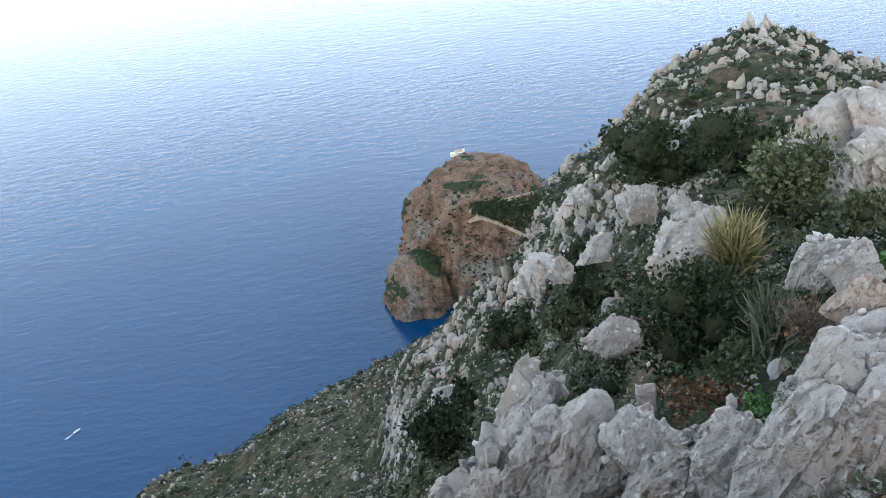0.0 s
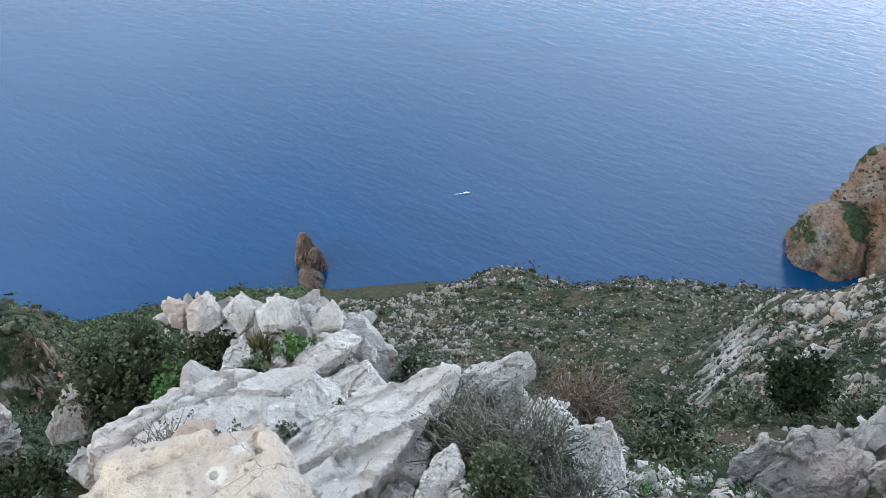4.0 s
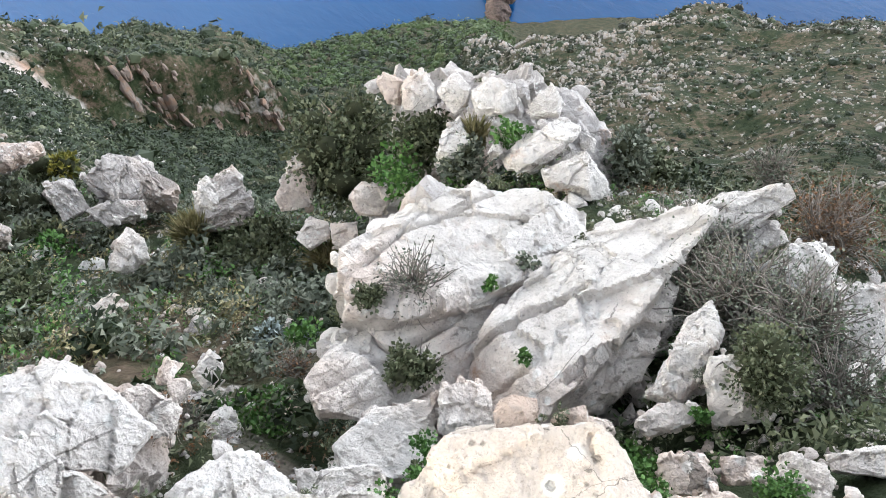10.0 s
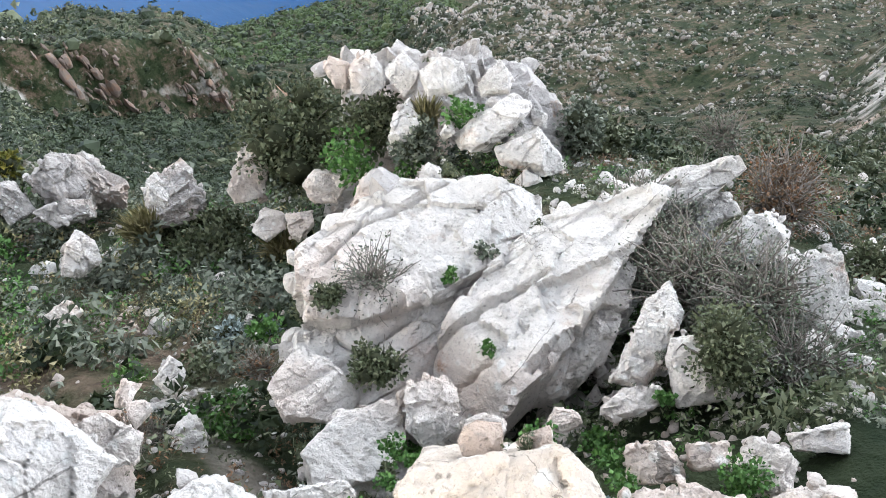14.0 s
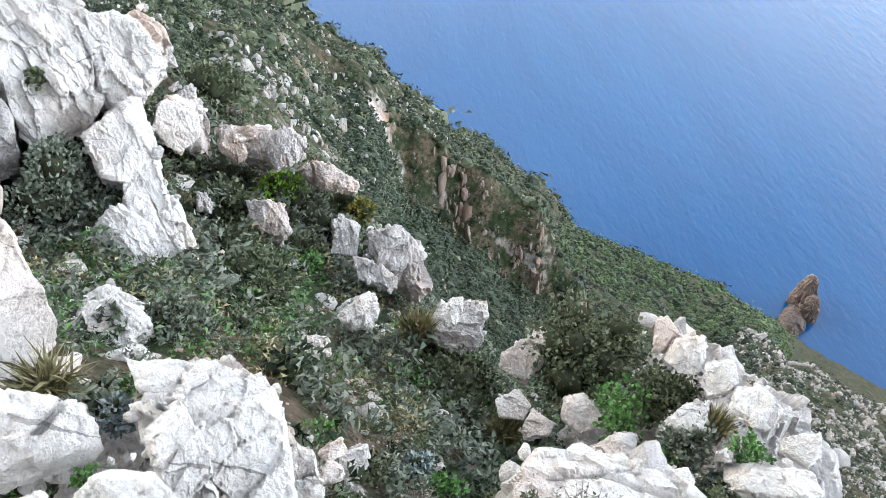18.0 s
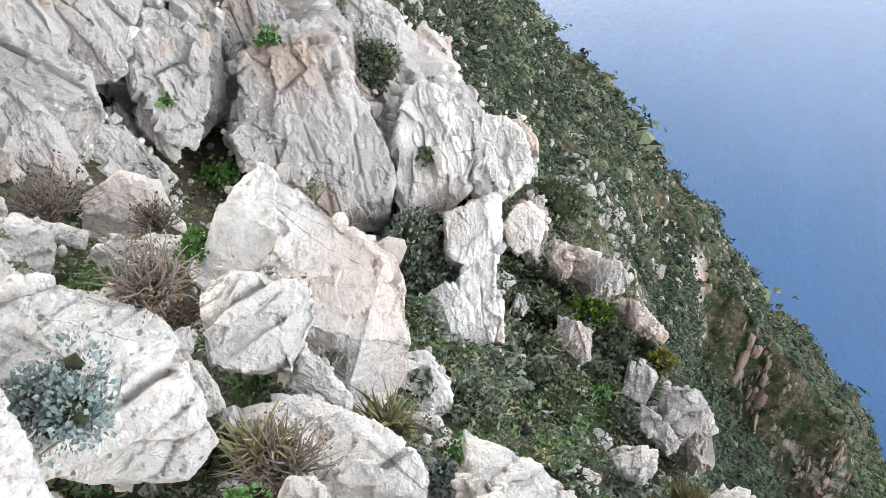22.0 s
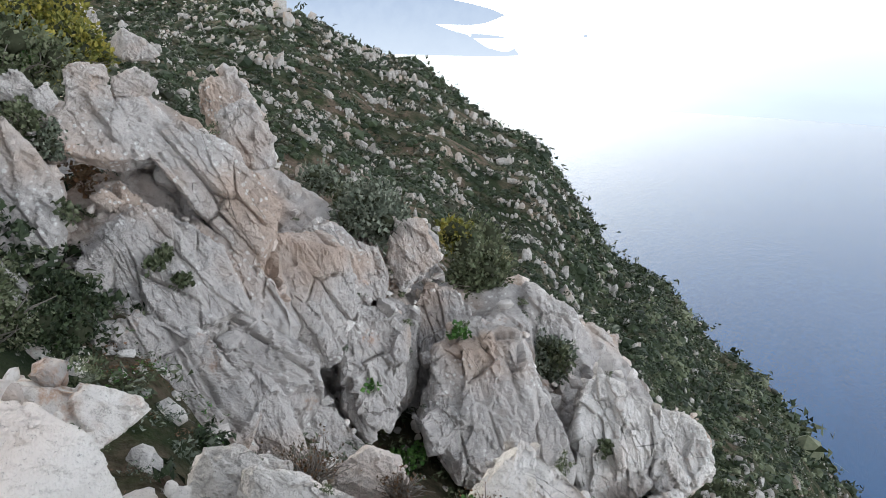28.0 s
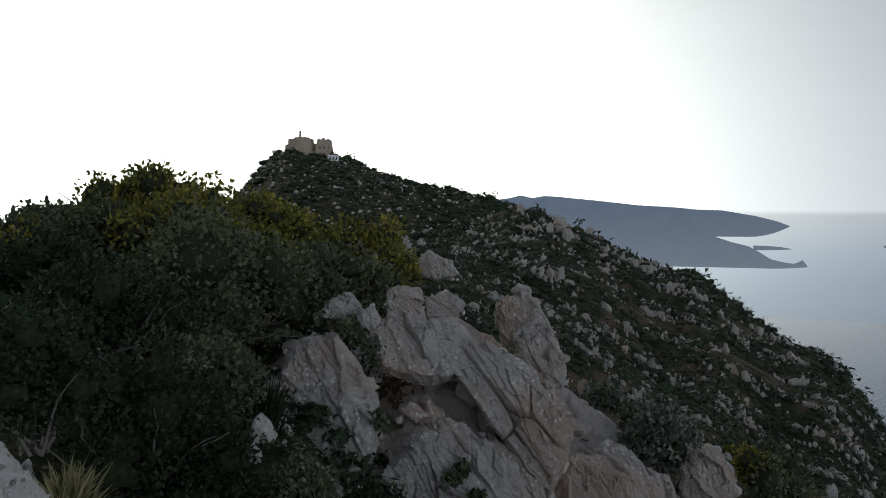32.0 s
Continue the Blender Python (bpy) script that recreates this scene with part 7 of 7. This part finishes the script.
plant('g', STRAW, (-4.78, 3.43, -6.16), 0.34, 0.34, 22)
plant('g', STRAW, (-7.17, 1.08, -7.28), 0.34, 0.48, 23)
plant('g', STRAW, (-5.58, 1.76, -7.08), 0.43, 0.30, 24)
plant('h', FRESH, (-4.62, 2.97, -6.25), 0.33, 0.28, 25)
plant('h', OLIVE, (-5.26, 3.08, -6.55), 0.36, 0.36, 26)
plant('h', FRESH, (-3.41, 0.11, -4.43), 0.54, 0.36, 27)
plant('h', FRESH, (-4.42, -0.07, -4.97), 0.47, 0.26, 28)
plant('h', FRESH, (-4.11, 0.80, -5.33), 0.35, 0.27, 29)
plant('h', OLIVE, (-4.33, 0.26, -5.26), 0.40, 0.27, 30)
plant('h', FRESH, (-1.24, 0.73, -2.56), 0.12, 0.16, 31)
plant('h', FRESH, (-1.15, 2.06, -3.50), 0.15, 0.12, 32)
plant('d', SILVER, (-4.49, 0.66, -5.59), 0.28, 0.19, 33)
plant('d', SPURGE, (-13.91, -0.43, -10.75), 0.71, 0.82, 34)
plant('d', DARKLEAF, (-9.70, -0.34, -8.71), 0.87, 0.61, 35)
plant('d', GREYGREEN, (-12.08, -0.25, -9.82), 1.45, 0.83, 36)
plant('d', OLIVE, (-14.28, 1.01, -11.81), 1.25, 0.75, 37)
plant('d', GREYGREEN, (-9.05, 0.49, -8.63), 0.66, 0.50, 38)
plant('d', OLIVE, (-7.82, -0.79, -7.03), 1.11, 0.76, 39)
plant('h', FRESH, (-6.48, -0.65, -6.24), 0.82, 0.47, 40)
plant('d', OLIVE, (-6.22, -0.87, -5.77), 0.72, 0.39, 41)
plant('d', GREYGREEN, (-6.84, 0.34, -7.25), 0.79, 0.46, 42)
plant('h', FRESH, (-1.76, 0.15, -2.25), 0.19, 0.15, 43)
plant('h', FRESH, (-1.58, 0.74, -2.94), 0.24, 0.28, 44)
plant('h', FRESH, (-1.32, 0.84, -2.80), 0.15, 0.19, 45)
plant('h', FRESH, (-2.06, 0.46, -3.03), 0.14, 0.11, 46)
plant('h', FRESH, (-1.95, 0.46, -2.96), 0.11, 0.09, 47)
plant('h', FRESH, (-1.93, 0.32, -2.77), 0.08, 0.08, 48)
plant('h', FRESH, (-0.96, 0.90, -2.48), 0.17, 0.11, 49)
plant('h', OLIVE, (-1.35, 0.70, -2.62), 0.21, 0.12, 50)
plant('t', RUSTLEAF, (-3.10, -0.15, -3.22), 0.16, 0.24, 51)
plant('t', RUSTLEAF, (-3.69, 0.53, -4.84), 0.31, 0.23, 52)
plant('h', OLIVE, (-2.48, 0.24, -3.43), 0.13, 0.13, 53)
plant('h', FRESH, (-1.33, 1.27, -3.19), 0.07, 0.15, 54)
plant('d', SILVER, (-1.22, 0.56, -2.25), 0.13, 0.12, 55)
plant('d', GREYGREEN, (-8.34, -2.50, -6.13), 1.09, 1.36, 57)
plant('d', SPURGE, (-12.45, -0.32, -9.47), 0.97, 0.64, 58)
plant('d', FRESH, (-10.18, -0.13, -9.26), 0.68, 0.68, 59)
plant('d', YELLOW, (-13.21, -0.85, -8.80), 0.42, 0.31, 60)
plant('d', YELLOW, (-13.03, 1.09, -10.56), 0.66, 0.44, 61)
plant('h', FRESH, (-3.42, -1.14, -2.00), 0.06, 0.08, 62)
plant('h', GREYGREEN, (-2.98, -1.14, -1.91), 0.08, 0.08, 63)
plant('d', DARKLEAF, (-7.06, -1.25, -6.87), 0.83, 0.83, 64)
plant('d', GREYGREEN, (-13.37, -1.39, -10.16), 1.44, 1.00, 65)
plant('d', OLIVE, (-11.31, -1.38, -9.45), 1.16, 0.87, 66)
plant('d', GREYGREEN, (-12.03, 0.40, -10.22), 1.14, 0.83, 67)
plant('d', OLIVE, (-8.48, -0.75, -8.08), 0.91, 0.61, 68)
plant('d', GREYGREEN, (-10.50, 1.01, -10.27), 0.78, 0.68, 69)
plant('h', FRESH, (-2.04, -0.92, -1.44), 0.14, 0.15, 70)
plant('h', FRESH, (-2.45, -0.67, -1.90), 0.08, 0.07, 71)
plant('d', SILVER, (-2.78, -0.66, -2.12), 0.14, 0.14, 72)
plant('h', OLIVE, (-2.74, -1.26, -1.91), 0.25, 0.10, 73)
plant('g', STRAW, (-3.02, -0.94, -2.23), 0.28, 0.13, 74)
plant('h', FRESH, (-3.17, -0.68, -2.45), 0.18, 0.14, 75)
plant('t', RUSTLEAF, (-2.37, -1.01, -1.70), 0.28, 0.15, 76)
plant('d', GREYGREEN, (-8.01, -2.16, -6.00), 0.46, 0.59, 77)
plant('g', STRAW, (-7.53, 1.25, -7.75), 0.57, 0.35, 78)
plant('d', SILVER, (-1.99, -1.30, -1.20), 0.25, 0.20, 79)
plant('h', FRESH, (-3.05, -2.14, -1.95), 0.26, 0.14, 80)
plant('h', FRESH, (-3.50, -2.00, -2.09), 0.28, 0.18, 81)
plant('t', RUSTLEAF, (-3.07, -1.81, -2.01), 0.23, 0.25, 82)
plant('t', RUSTLEAF, (-3.82, -3.07, -2.32), 0.45, 0.25, 83)
plant('t', RUSTLEAF, (-4.02, -2.58, -2.40), 0.25, 0.19, 84)
plant('h', FRESH, (-2.84, -1.38, -2.03), 0.25, 0.19, 85)
plant('h', FRESH, (-3.43, -1.16, -2.00), 0.05, 0.08, 86)
plant('g', STRAW, (-2.39, -1.09, -1.70), 0.23, 0.10, 87)
plant('h', FRESH, (-8.08, -5.11, -5.15), 0.76, 0.28, 88)
plant('d', DARKLEAF, (-7.68, -6.03, -4.33), 0.61, 0.41, 89)
plant('d', DARKLEAF, (-8.99, -2.53, -6.07), 0.86, 0.71, 90)
plant('d', OLIVE, (-14.15, -6.60, -4.90), 1.50, 1.72, 91)
plant('d', YELLOW, (-13.87, -7.02, -4.13), 0.84, 0.63, 92)
plant('d', GREYGREEN, (-10.90, -6.96, -3.36), 0.95, 1.21, 93)
plant('d', GREYGREEN, (-12.44, -4.33, -5.57), 0.84, 0.84, 94)
plant('g', STRAW, (-13.93, -6.11, -4.51), 0.42, 0.42, 95)
plant('h', FRESH, (-9.63, -4.86, -4.74), 0.30, 0.23, 96)
plant('h', FRESH, (-8.10, -4.81, -5.09), 0.69, 0.35, 97)
plant('d', OLIVE, (-4.38, -8.30, -0.74), 2.17, 1.45, 98)
plant('d', YELLOW, (-6.26, -12.24, -0.02), 2.70, 1.17, 99)
plant('d', YELLOW, (-5.65, -10.27, -0.50), 2.29, 1.07, 100)
plant('d', OLIVE, (-5.94, -8.43, -0.59), 1.60, 0.86, 101)
plant('d', OLIVE, (-3.94, -7.74, -0.69), 1.44, 0.78, 102)
plant('d', YELLOW, (-8.00, -9.88, -0.54), 1.33, 0.66, 103)
plant('d', YELLOW, (-7.16, -11.74, -0.09), 1.98, 0.99, 104)
plant('d', YELLOW, (-8.32, -10.92, -0.37), 1.80, 0.99, 105)
plant('d', FRESH, (-6.22, -8.72, -0.53), 1.11, 0.55, 106)
plant('d', OLIVE, (-3.51, -6.95, -1.16), 1.30, 0.90, 107)
plant('d', DARKLEAF, (-2.98, -5.88, -1.69), 1.12, 1.12, 108)
plant('d', DARKLEAF, (-3.80, -5.62, -2.28), 1.28, 0.69, 109)
plant('g', DARKLEAF, (-3.99, -6.81, -1.54), 0.46, 0.72, 110)
plant('t', GREYGREEN, (-2.05, -3.98, -1.32), 0.68, 0.37, 111)
plant('d', GREYGREEN, (-4.79, -6.21, -2.33), 0.47, 0.32, 112)
plant('d', OLIVE, (-5.50, -7.45, -0.85), 0.48, 0.30, 113)
plant('h', FRESH, (-6.31, -6.64, -2.15), 0.18, 0.30, 114)
plant('h', FRESH, (-6.28, -6.46, -2.60), 0.15, 0.30, 115)
plant('d', OLIVE, (-10.52, -7.14, -3.01), 0.78, 0.87, 116)
plant('d', GREYGREEN, (-11.58, -8.45, -2.78), 0.87, 0.58, 117)
plant('h', RUSTLEAF, (-6.94, -7.28, -1.90), 0.60, 0.40, 118)
plant('h', RUSTLEAF, (-6.14, -7.52, -1.68), 0.51, 0.38, 119)
plant('d', YELLOW, (-6.23, -14.43, 0.41), 2.70, 1.14, 120)
plant('d', YELLOW, (-4.15, -13.06, -0.22), 2.70, 0.99, 121)
plant('d', OLIVE, (-4.92, -12.80, -0.07), 2.34, 0.99, 122)
plant('d', YELLOW, (-5.86, -11.84, -0.01), 2.25, 1.04, 123)
plant('d', OLIVE, (-5.06, -15.93, 0.03), 1.77, 0.78, 124)
plant('d', YELLOW, (-7.98, -13.50, -0.41), 2.70, 1.14, 125)
plant('d', OLIVE, (-7.15, -10.43, -0.64), 1.66, 0.91, 126)
plant('d', DARKLEAF, (-4.70, -8.41, -0.71), 1.62, 0.75, 127)
plant('d', DARKLEAF, (-2.94, -7.58, -0.67), 1.77, 1.04, 128)
plant('d', DARKLEAF, (-2.55, -5.95, -1.20), 1.41, 0.91, 129)
plant('d', DARKLEAF, (-1.69, -5.32, -0.66), 0.76, 0.90, 130)
plant('d', YELLOW, (-9.35, -11.23, -0.83), 1.75, 0.68, 131)
plant('d', DARKLEAF, (-3.22, -10.17, -0.55), 1.66, 1.04, 132)
plant('g', STRAW, (-1.24, -3.55, -0.55), 0.24, 0.22, 133)
plant('d', DARKLEAF, (2.32, 5.08, -4.85), 1.18, 1.02, 134)
plant('d', OLIVE, (4.01, 6.87, -5.01), 1.24, 1.11, 135)
plant('d', DARKLEAF, (6.41, 12.52, -7.62), 2.11, 1.22, 136)
plant('d', DARKLEAF, (5.91, 14.43, -8.98), 1.75, 0.87, 137)
plant('d', GREYGREEN, (1.42, 5.09, -5.18), 0.67, 0.56, 138)
plant('g', GREYGREEN, (2.46, 4.21, -4.15), 0.49, 0.49, 139)
plant('t', RUSTLEAF, (2.53, 3.88, -3.82), 0.42, 0.37, 140)
plant('g', STRAW, (2.87, 5.67, -4.52), 0.65, 0.54, 141)
plant('d', OLIVE, (4.20, 5.84, -4.53), 0.59, 0.47, 142)
plant('h', FRESH, (1.94, 3.32, -4.07), 0.31, 0.23, 143)
plant('h', FRESH, (1.25, 4.29, -4.86), 0.32, 0.27, 144)
plant('h', FRESH, (3.09, 4.03, -3.55), 0.21, 0.26, 145)
plant('h', RUSTLEAF, (1.83, 3.95, -4.41), 0.69, 0.34, 146)
plant('h', OLIVE, (2.16, 4.22, -4.44), 0.77, 0.41, 147)
plant('d', DARKLEAF, (1.60, 12.05, -10.40), 1.33, 0.66, 148)
plant('d', DARKLEAF, (0.02, 8.18, -8.78), 1.33, 0.75, 149)
plant('d', OLIVE, (2.54, 11.21, -9.63), 1.14, 0.52, 150)
plant('t', RUSTLEAF, (-1.70, 4.33, -5.84), 0.93, 0.47, 151)
plant('t', GREYGREEN, (-2.50, 5.23, -6.87), 0.75, 0.37, 152)
plant('t', GREYGREEN, (-2.87, 1.12, -3.59), 0.34, 0.34, 153)
plant('d', OLIVE, (-2.97, 0.91, -3.55), 0.16, 0.20, 154)
plant('d', OLIVE, (-2.57, 0.79, -3.62), 0.28, 0.26, 155)
plant('h', GREYGREEN, (-2.50, 1.59, -3.62), 0.12, 0.10, 156)
plant('h', FRESH, (-2.55, 1.37, -3.58), 0.10, 0.06, 157)
plant('h', FRESH, (-2.14, 1.12, -3.47), 0.10, 0.06, 158)
plant('h', FRESH, (-1.45, 1.04, -3.48), 0.22, 0.25, 160)
plant('h', FRESH, (-2.22, 0.18, -3.64), 0.20, 0.20, 161)
plant('h', FRESH, (-2.10, 0.55, -3.45), 0.12, 0.10, 162)
plant('h', OLIVE, (-2.10, 0.38, -3.29), 0.10, 0.10, 163)
plant('t', GREYGREEN, (-1.84, 2.01, -3.79), 0.50, 0.45, 164)
plant('d', GREYGREEN, (-1.45, 2.07, -4.11), 0.50, 0.50, 165)
plant('d', OLIVE, (-1.22, 1.54, -3.13), 0.40, 0.35, 166)
plant('t', RUSTLEAF, (-1.60, 4.76, -6.61), 0.80, 0.50, 167)
plant('d', OLIVE, (-6.90, 1.60, -8.09), 0.90, 0.80, 168)
plant('d', OLIVE, (-7.05, 1.24, -7.76), 0.60, 0.60, 169)
plant('t', GREYGREEN, (-3.49, -0.19, -4.01), 0.30, 0.25, 170)
plant('g', STRAW, (-7.18, 1.22, -7.28), 0.30, 0.40, 171)
plant('h', FRESH, (-0.96, 0.94, -2.46), 0.22, 0.15, 172)
plant('d', SILVER, (-4.38, 0.89, -5.85), 0.20, 0.15, 173)
plant('d', OLIVE, (-4.24, 5.65, -9.06), 0.90, 0.90, 174)
plant('h', OLIVE, (-5.71, -6.06, -2.04), 0.25, 0.20, 175)
plant('h', OLIVE, (-5.75, -5.86, -2.25), 0.20, 0.20, 176)
plant('h', OLIVE, (-5.57, -5.63, -2.94), 0.30, 0.25, 177)
plant('h', OLIVE, (-5.66, -5.38, -3.06), 0.25, 0.20, 178)
plant('d', GREYGREEN, (-9.66, -6.31, -2.82), 0.90, 0.90, 179)
plant('d', YELLOW, (-18.37, -9.37, -5.49), 1.12, 0.65, 180)
plant('d', OLIVE, (-11.18, -5.24, -3.82), 1.00, 1.10, 181)
plant('h', FRESH, (-7.55, -4.96, -3.87), 0.20, 0.15, 182)
plant('h', OLIVE, (-9.05, -2.60, -4.76), 0.30, 0.20, 183)
plant('d', OLIVE, (-10.53, -3.75, -4.61), 0.50, 0.70, 184)
plant('h', FRESH, (-3.22, -1.79, -1.79), 0.18, 0.18, 185)
plant('h', FRESH, (-4.22, -3.24, -3.16), 0.20, 0.12, 186)
plant('t', RUSTLEAF, (-5.20, -4.51, -3.50), 0.50, 0.35, 187)
plant('t', RUSTLEAF, (-2.42, -1.38, -1.22), 0.25, 0.20, 188)
plant('h', OLIVE, (-5.75, -6.09, -2.00), 0.20, 0.20, 189)
plant('h', OLIVE, (-5.62, -6.07, -2.08), 0.20, 0.20, 190)
plant('h', OLIVE, (-5.72, -5.89, -2.24), 0.20, 0.20, 191)
plant('d', DARKLEAF, (-4.58, -5.99, -2.25), 0.80, 0.60, 192)
plant('d', OLIVE, (-3.55, -5.47, -1.83), 1.00, 0.60, 193)
plant('d', GREYGREEN, (-5.67, -7.33, -1.15), 0.40, 0.40, 194)
plant('h', OLIVE, (-5.19, -6.68, -1.60), 0.30, 0.30, 195)
plant('h', OLIVE, (-5.16, -5.36, -2.82), 0.40, 0.30, 196)
plant('h', OLIVE, (-5.60, -5.45, -3.07), 0.30, 0.30, 197)
plant('d', GREYGREEN, (-9.80, -6.55, -2.70), 1.00, 0.90, 198)
plant('d', OLIVE, (-19.62, -9.35, -6.27), 1.54, 1.30, 199)
plant('d', OLIVE, (-11.18, -5.28, -3.83), 0.90, 0.80, 200)
plant('d', GREYGREEN, (-10.56, -3.91, -4.76), 0.80, 0.80, 201)
plant('h', FRESH, (-9.07, -4.62, -3.75), 0.30, 0.40, 202)
plant('h', RUSTLEAF, (-6.27, -7.71, -1.62), 0.60, 0.40, 203)
plant('d', OLIVE, (-9.77, -0.08, -8.50), 0.80, 0.60, 204)
plant('d', FRESH, (-9.16, -0.08, -8.10), 0.50, 0.40, 205)
plant('d', OLIVE, (-10.41, -1.17, -8.10), 1.00, 0.80, 206)
plant('d', GREYGREEN, (-5.40, -0.99, -4.81), 0.70, 0.50, 207)
plant('d', OLIVE, (-7.35, 1.62, -8.32), 0.90, 0.70, 208)
plant('d', OLIVE, (-8.67, -0.96, -7.30), 0.80, 0.70, 209)
plant('d', DARKLEAF, (-12.65, -2.05, -8.92), 1.00, 0.80, 210)
plant('d', OLIVE, (-9.57, -2.17, -5.91), 1.10, 1.00, 211)
plant('d', OLIVE, (-19.57, 0.73, -15.79), 1.40, 0.91, 212)
plant('d', GREYGREEN, (-6.95, 0.87, -7.43), 0.50, 0.40, 213)
plant('d', OLIVE, (-6.97, -0.51, -6.23), 0.60, 0.40, 214)
plant('d', OLIVE, (-19.31, -1.96, -12.03), 1.68, 1.17, 215)
plant('d', OLIVE, (3.61, 8.58, -7.43), 1.00, 0.90, 216)
plant('t', RUSTLEAF, (3.11, 8.10, -7.51), 0.70, 0.50, 217)
plant('t', GREYGREEN, (2.63, 9.83, -9.57), 0.50, 0.40, 218)
plant('d', OLIVE, (9.35, 15.83, -10.90), 1.40, 1.04, 219)
plant('d', DARKLEAF, (12.79, 27.64, -15.91), 2.80, 1.30, 220)
plant('d', OLIVE, (4.22, 7.32, -6.79), 0.80, 0.60, 221)
plant('h', FRESH, (1.92, 6.52, -7.10), 0.30, 0.30, 222)
plant('h', FRESH, (2.07, 3.58, -4.24), 0.30, 0.30, 223)
plant('d', DARKLEAF, (0.99, 23.01, -22.83), 1.68, 0.91, 224)
plant('d', DARKLEAF, (4.17, 15.31, -12.95), 2.10, 1.04, 225)
plant('d', DARKLEAF, (3.46, 22.08, -20.16), 2.24, 1.17, 226)
plant('d', OLIVE, (1.13, 4.84, -5.13), 0.30, 0.25, 227)
plant('d', OLIVE, (0.66, 4.75, -5.22), 0.35, 0.30, 228)
plant('d', DARKLEAF, (5.40, 14.87, -8.89), 2.52, 1.30, 229)
plant('d', DARKLEAF, (5.65, 21.91, -16.48), 1.96, 1.04, 230)
plant('d', OLIVE, (-0.77, 3.10, -4.53), 0.50, 0.40, 231)
plant('t', GREYGREEN, (-2.01, 2.47, -4.04), 0.60, 0.50, 232)
plant('d', DARKLEAF, (1.12, 25.20, -24.41), 1.68, 0.78, 233)

# ---- stones, herbs and dry grass strewn close by ----
TUFTS = [shrub_form(400 + k, 50, 0, 0.7) for k in range(6)]


def strewn(name, forms, count, near, far, lo, hi, seed, lo_size, hi_size, cover, mat, label, category, flat=1.0):
    p, r, g = scatter_places(count, near, far, lo, hi, seed, 1.6, cover)
    s = np.exp(g.uniform(math.log(lo_size), math.log(hi_size), len(r))) * (0.6 + r / 12)
    sizes = np.stack([s, s * g.uniform(0.8, 1.3, len(s)), s * flat], -1)
    return many(name, forms, p, sizes, g.uniform(0, 6.28, len(s)), g.normal(0, 0.3, len(s)), mat, label, category)


strewn("loose_stones", ROCKS, 5200, 1.6, 11, -48, 172, 61, 0.015, 0.07, -0.2, CLIFF, "small pale limestone stones strewn over the soil", "stones")
strewn("loose_stones", ROCKS, 1500, 2.0, 12, -48, 172, 62, 0.06, 0.2, -0.05, ROCK, "fist-sized limestone pieces lying on the slope", "stones")
strewn("herbs", TUFTS, 1500, 1.6, 13, -48, 172, 63, 0.06, 0.18, 0.0, FRESH, "low green herbs covering the soil", "herbs", 0.7)
strewn("herbs", TUFTS, 2600, 1.6, 20, -48, 172, 64, 0.08, 0.28, -0.25, OLIVE, "olive green scrub tufts covering the soil", "herbs", 0.7)
strewn("herbs", TUFTS, 2600, 1.6, 16, -48, 172, 65, 0.05, 0.14, -0.2, RUSTLEAF, "dry brown tufts on the stony soil", "herbs", 0.6)
strewn("herbs", TUFTS, 1500, 1.6, 16, -48, 172, 66, 0.07, 0.22, -0.1, GREYGREEN, "grey-green cushion plants on the stony soil", "herbs", 0.7)
strewn("herbs", LEAFY, 200, 3.0, 18, -48, 172, 67, 0.16, 0.40, -0.1, DARKLEAF, "dark green shrublets between the stones", "shrubs", 0.8)
strewn("herbs", LEAFY, 300, 3.0, 18, 50, 110, 68, 0.16, 0.40, -0.1, GREYGREEN, "grey-green shrublets in the gully", "shrubs", 0.8)
strewn("herbs", TUFTS, 700, 5.0, 15, 45, 115, 69, 0.08, 0.26, -0.2, FRESH, "fresh green herbs filling the gully floor", "herbs", 0.7)
strewn("herbs", TUFTS, 900, 5.0, 15, 45, 115, 70, 0.10, 0.30, -0.2, GREYGREEN, "pale grey-green herbs filling the gully floor", "herbs", 0.7)
strewn("herbs", TUFTS, 500, 5.0, 15, 45, 115, 71, 0.08, 0.24, -0.1, STRAW, "dry straw-coloured tufts on the gully floor", "herbs", 0.9)
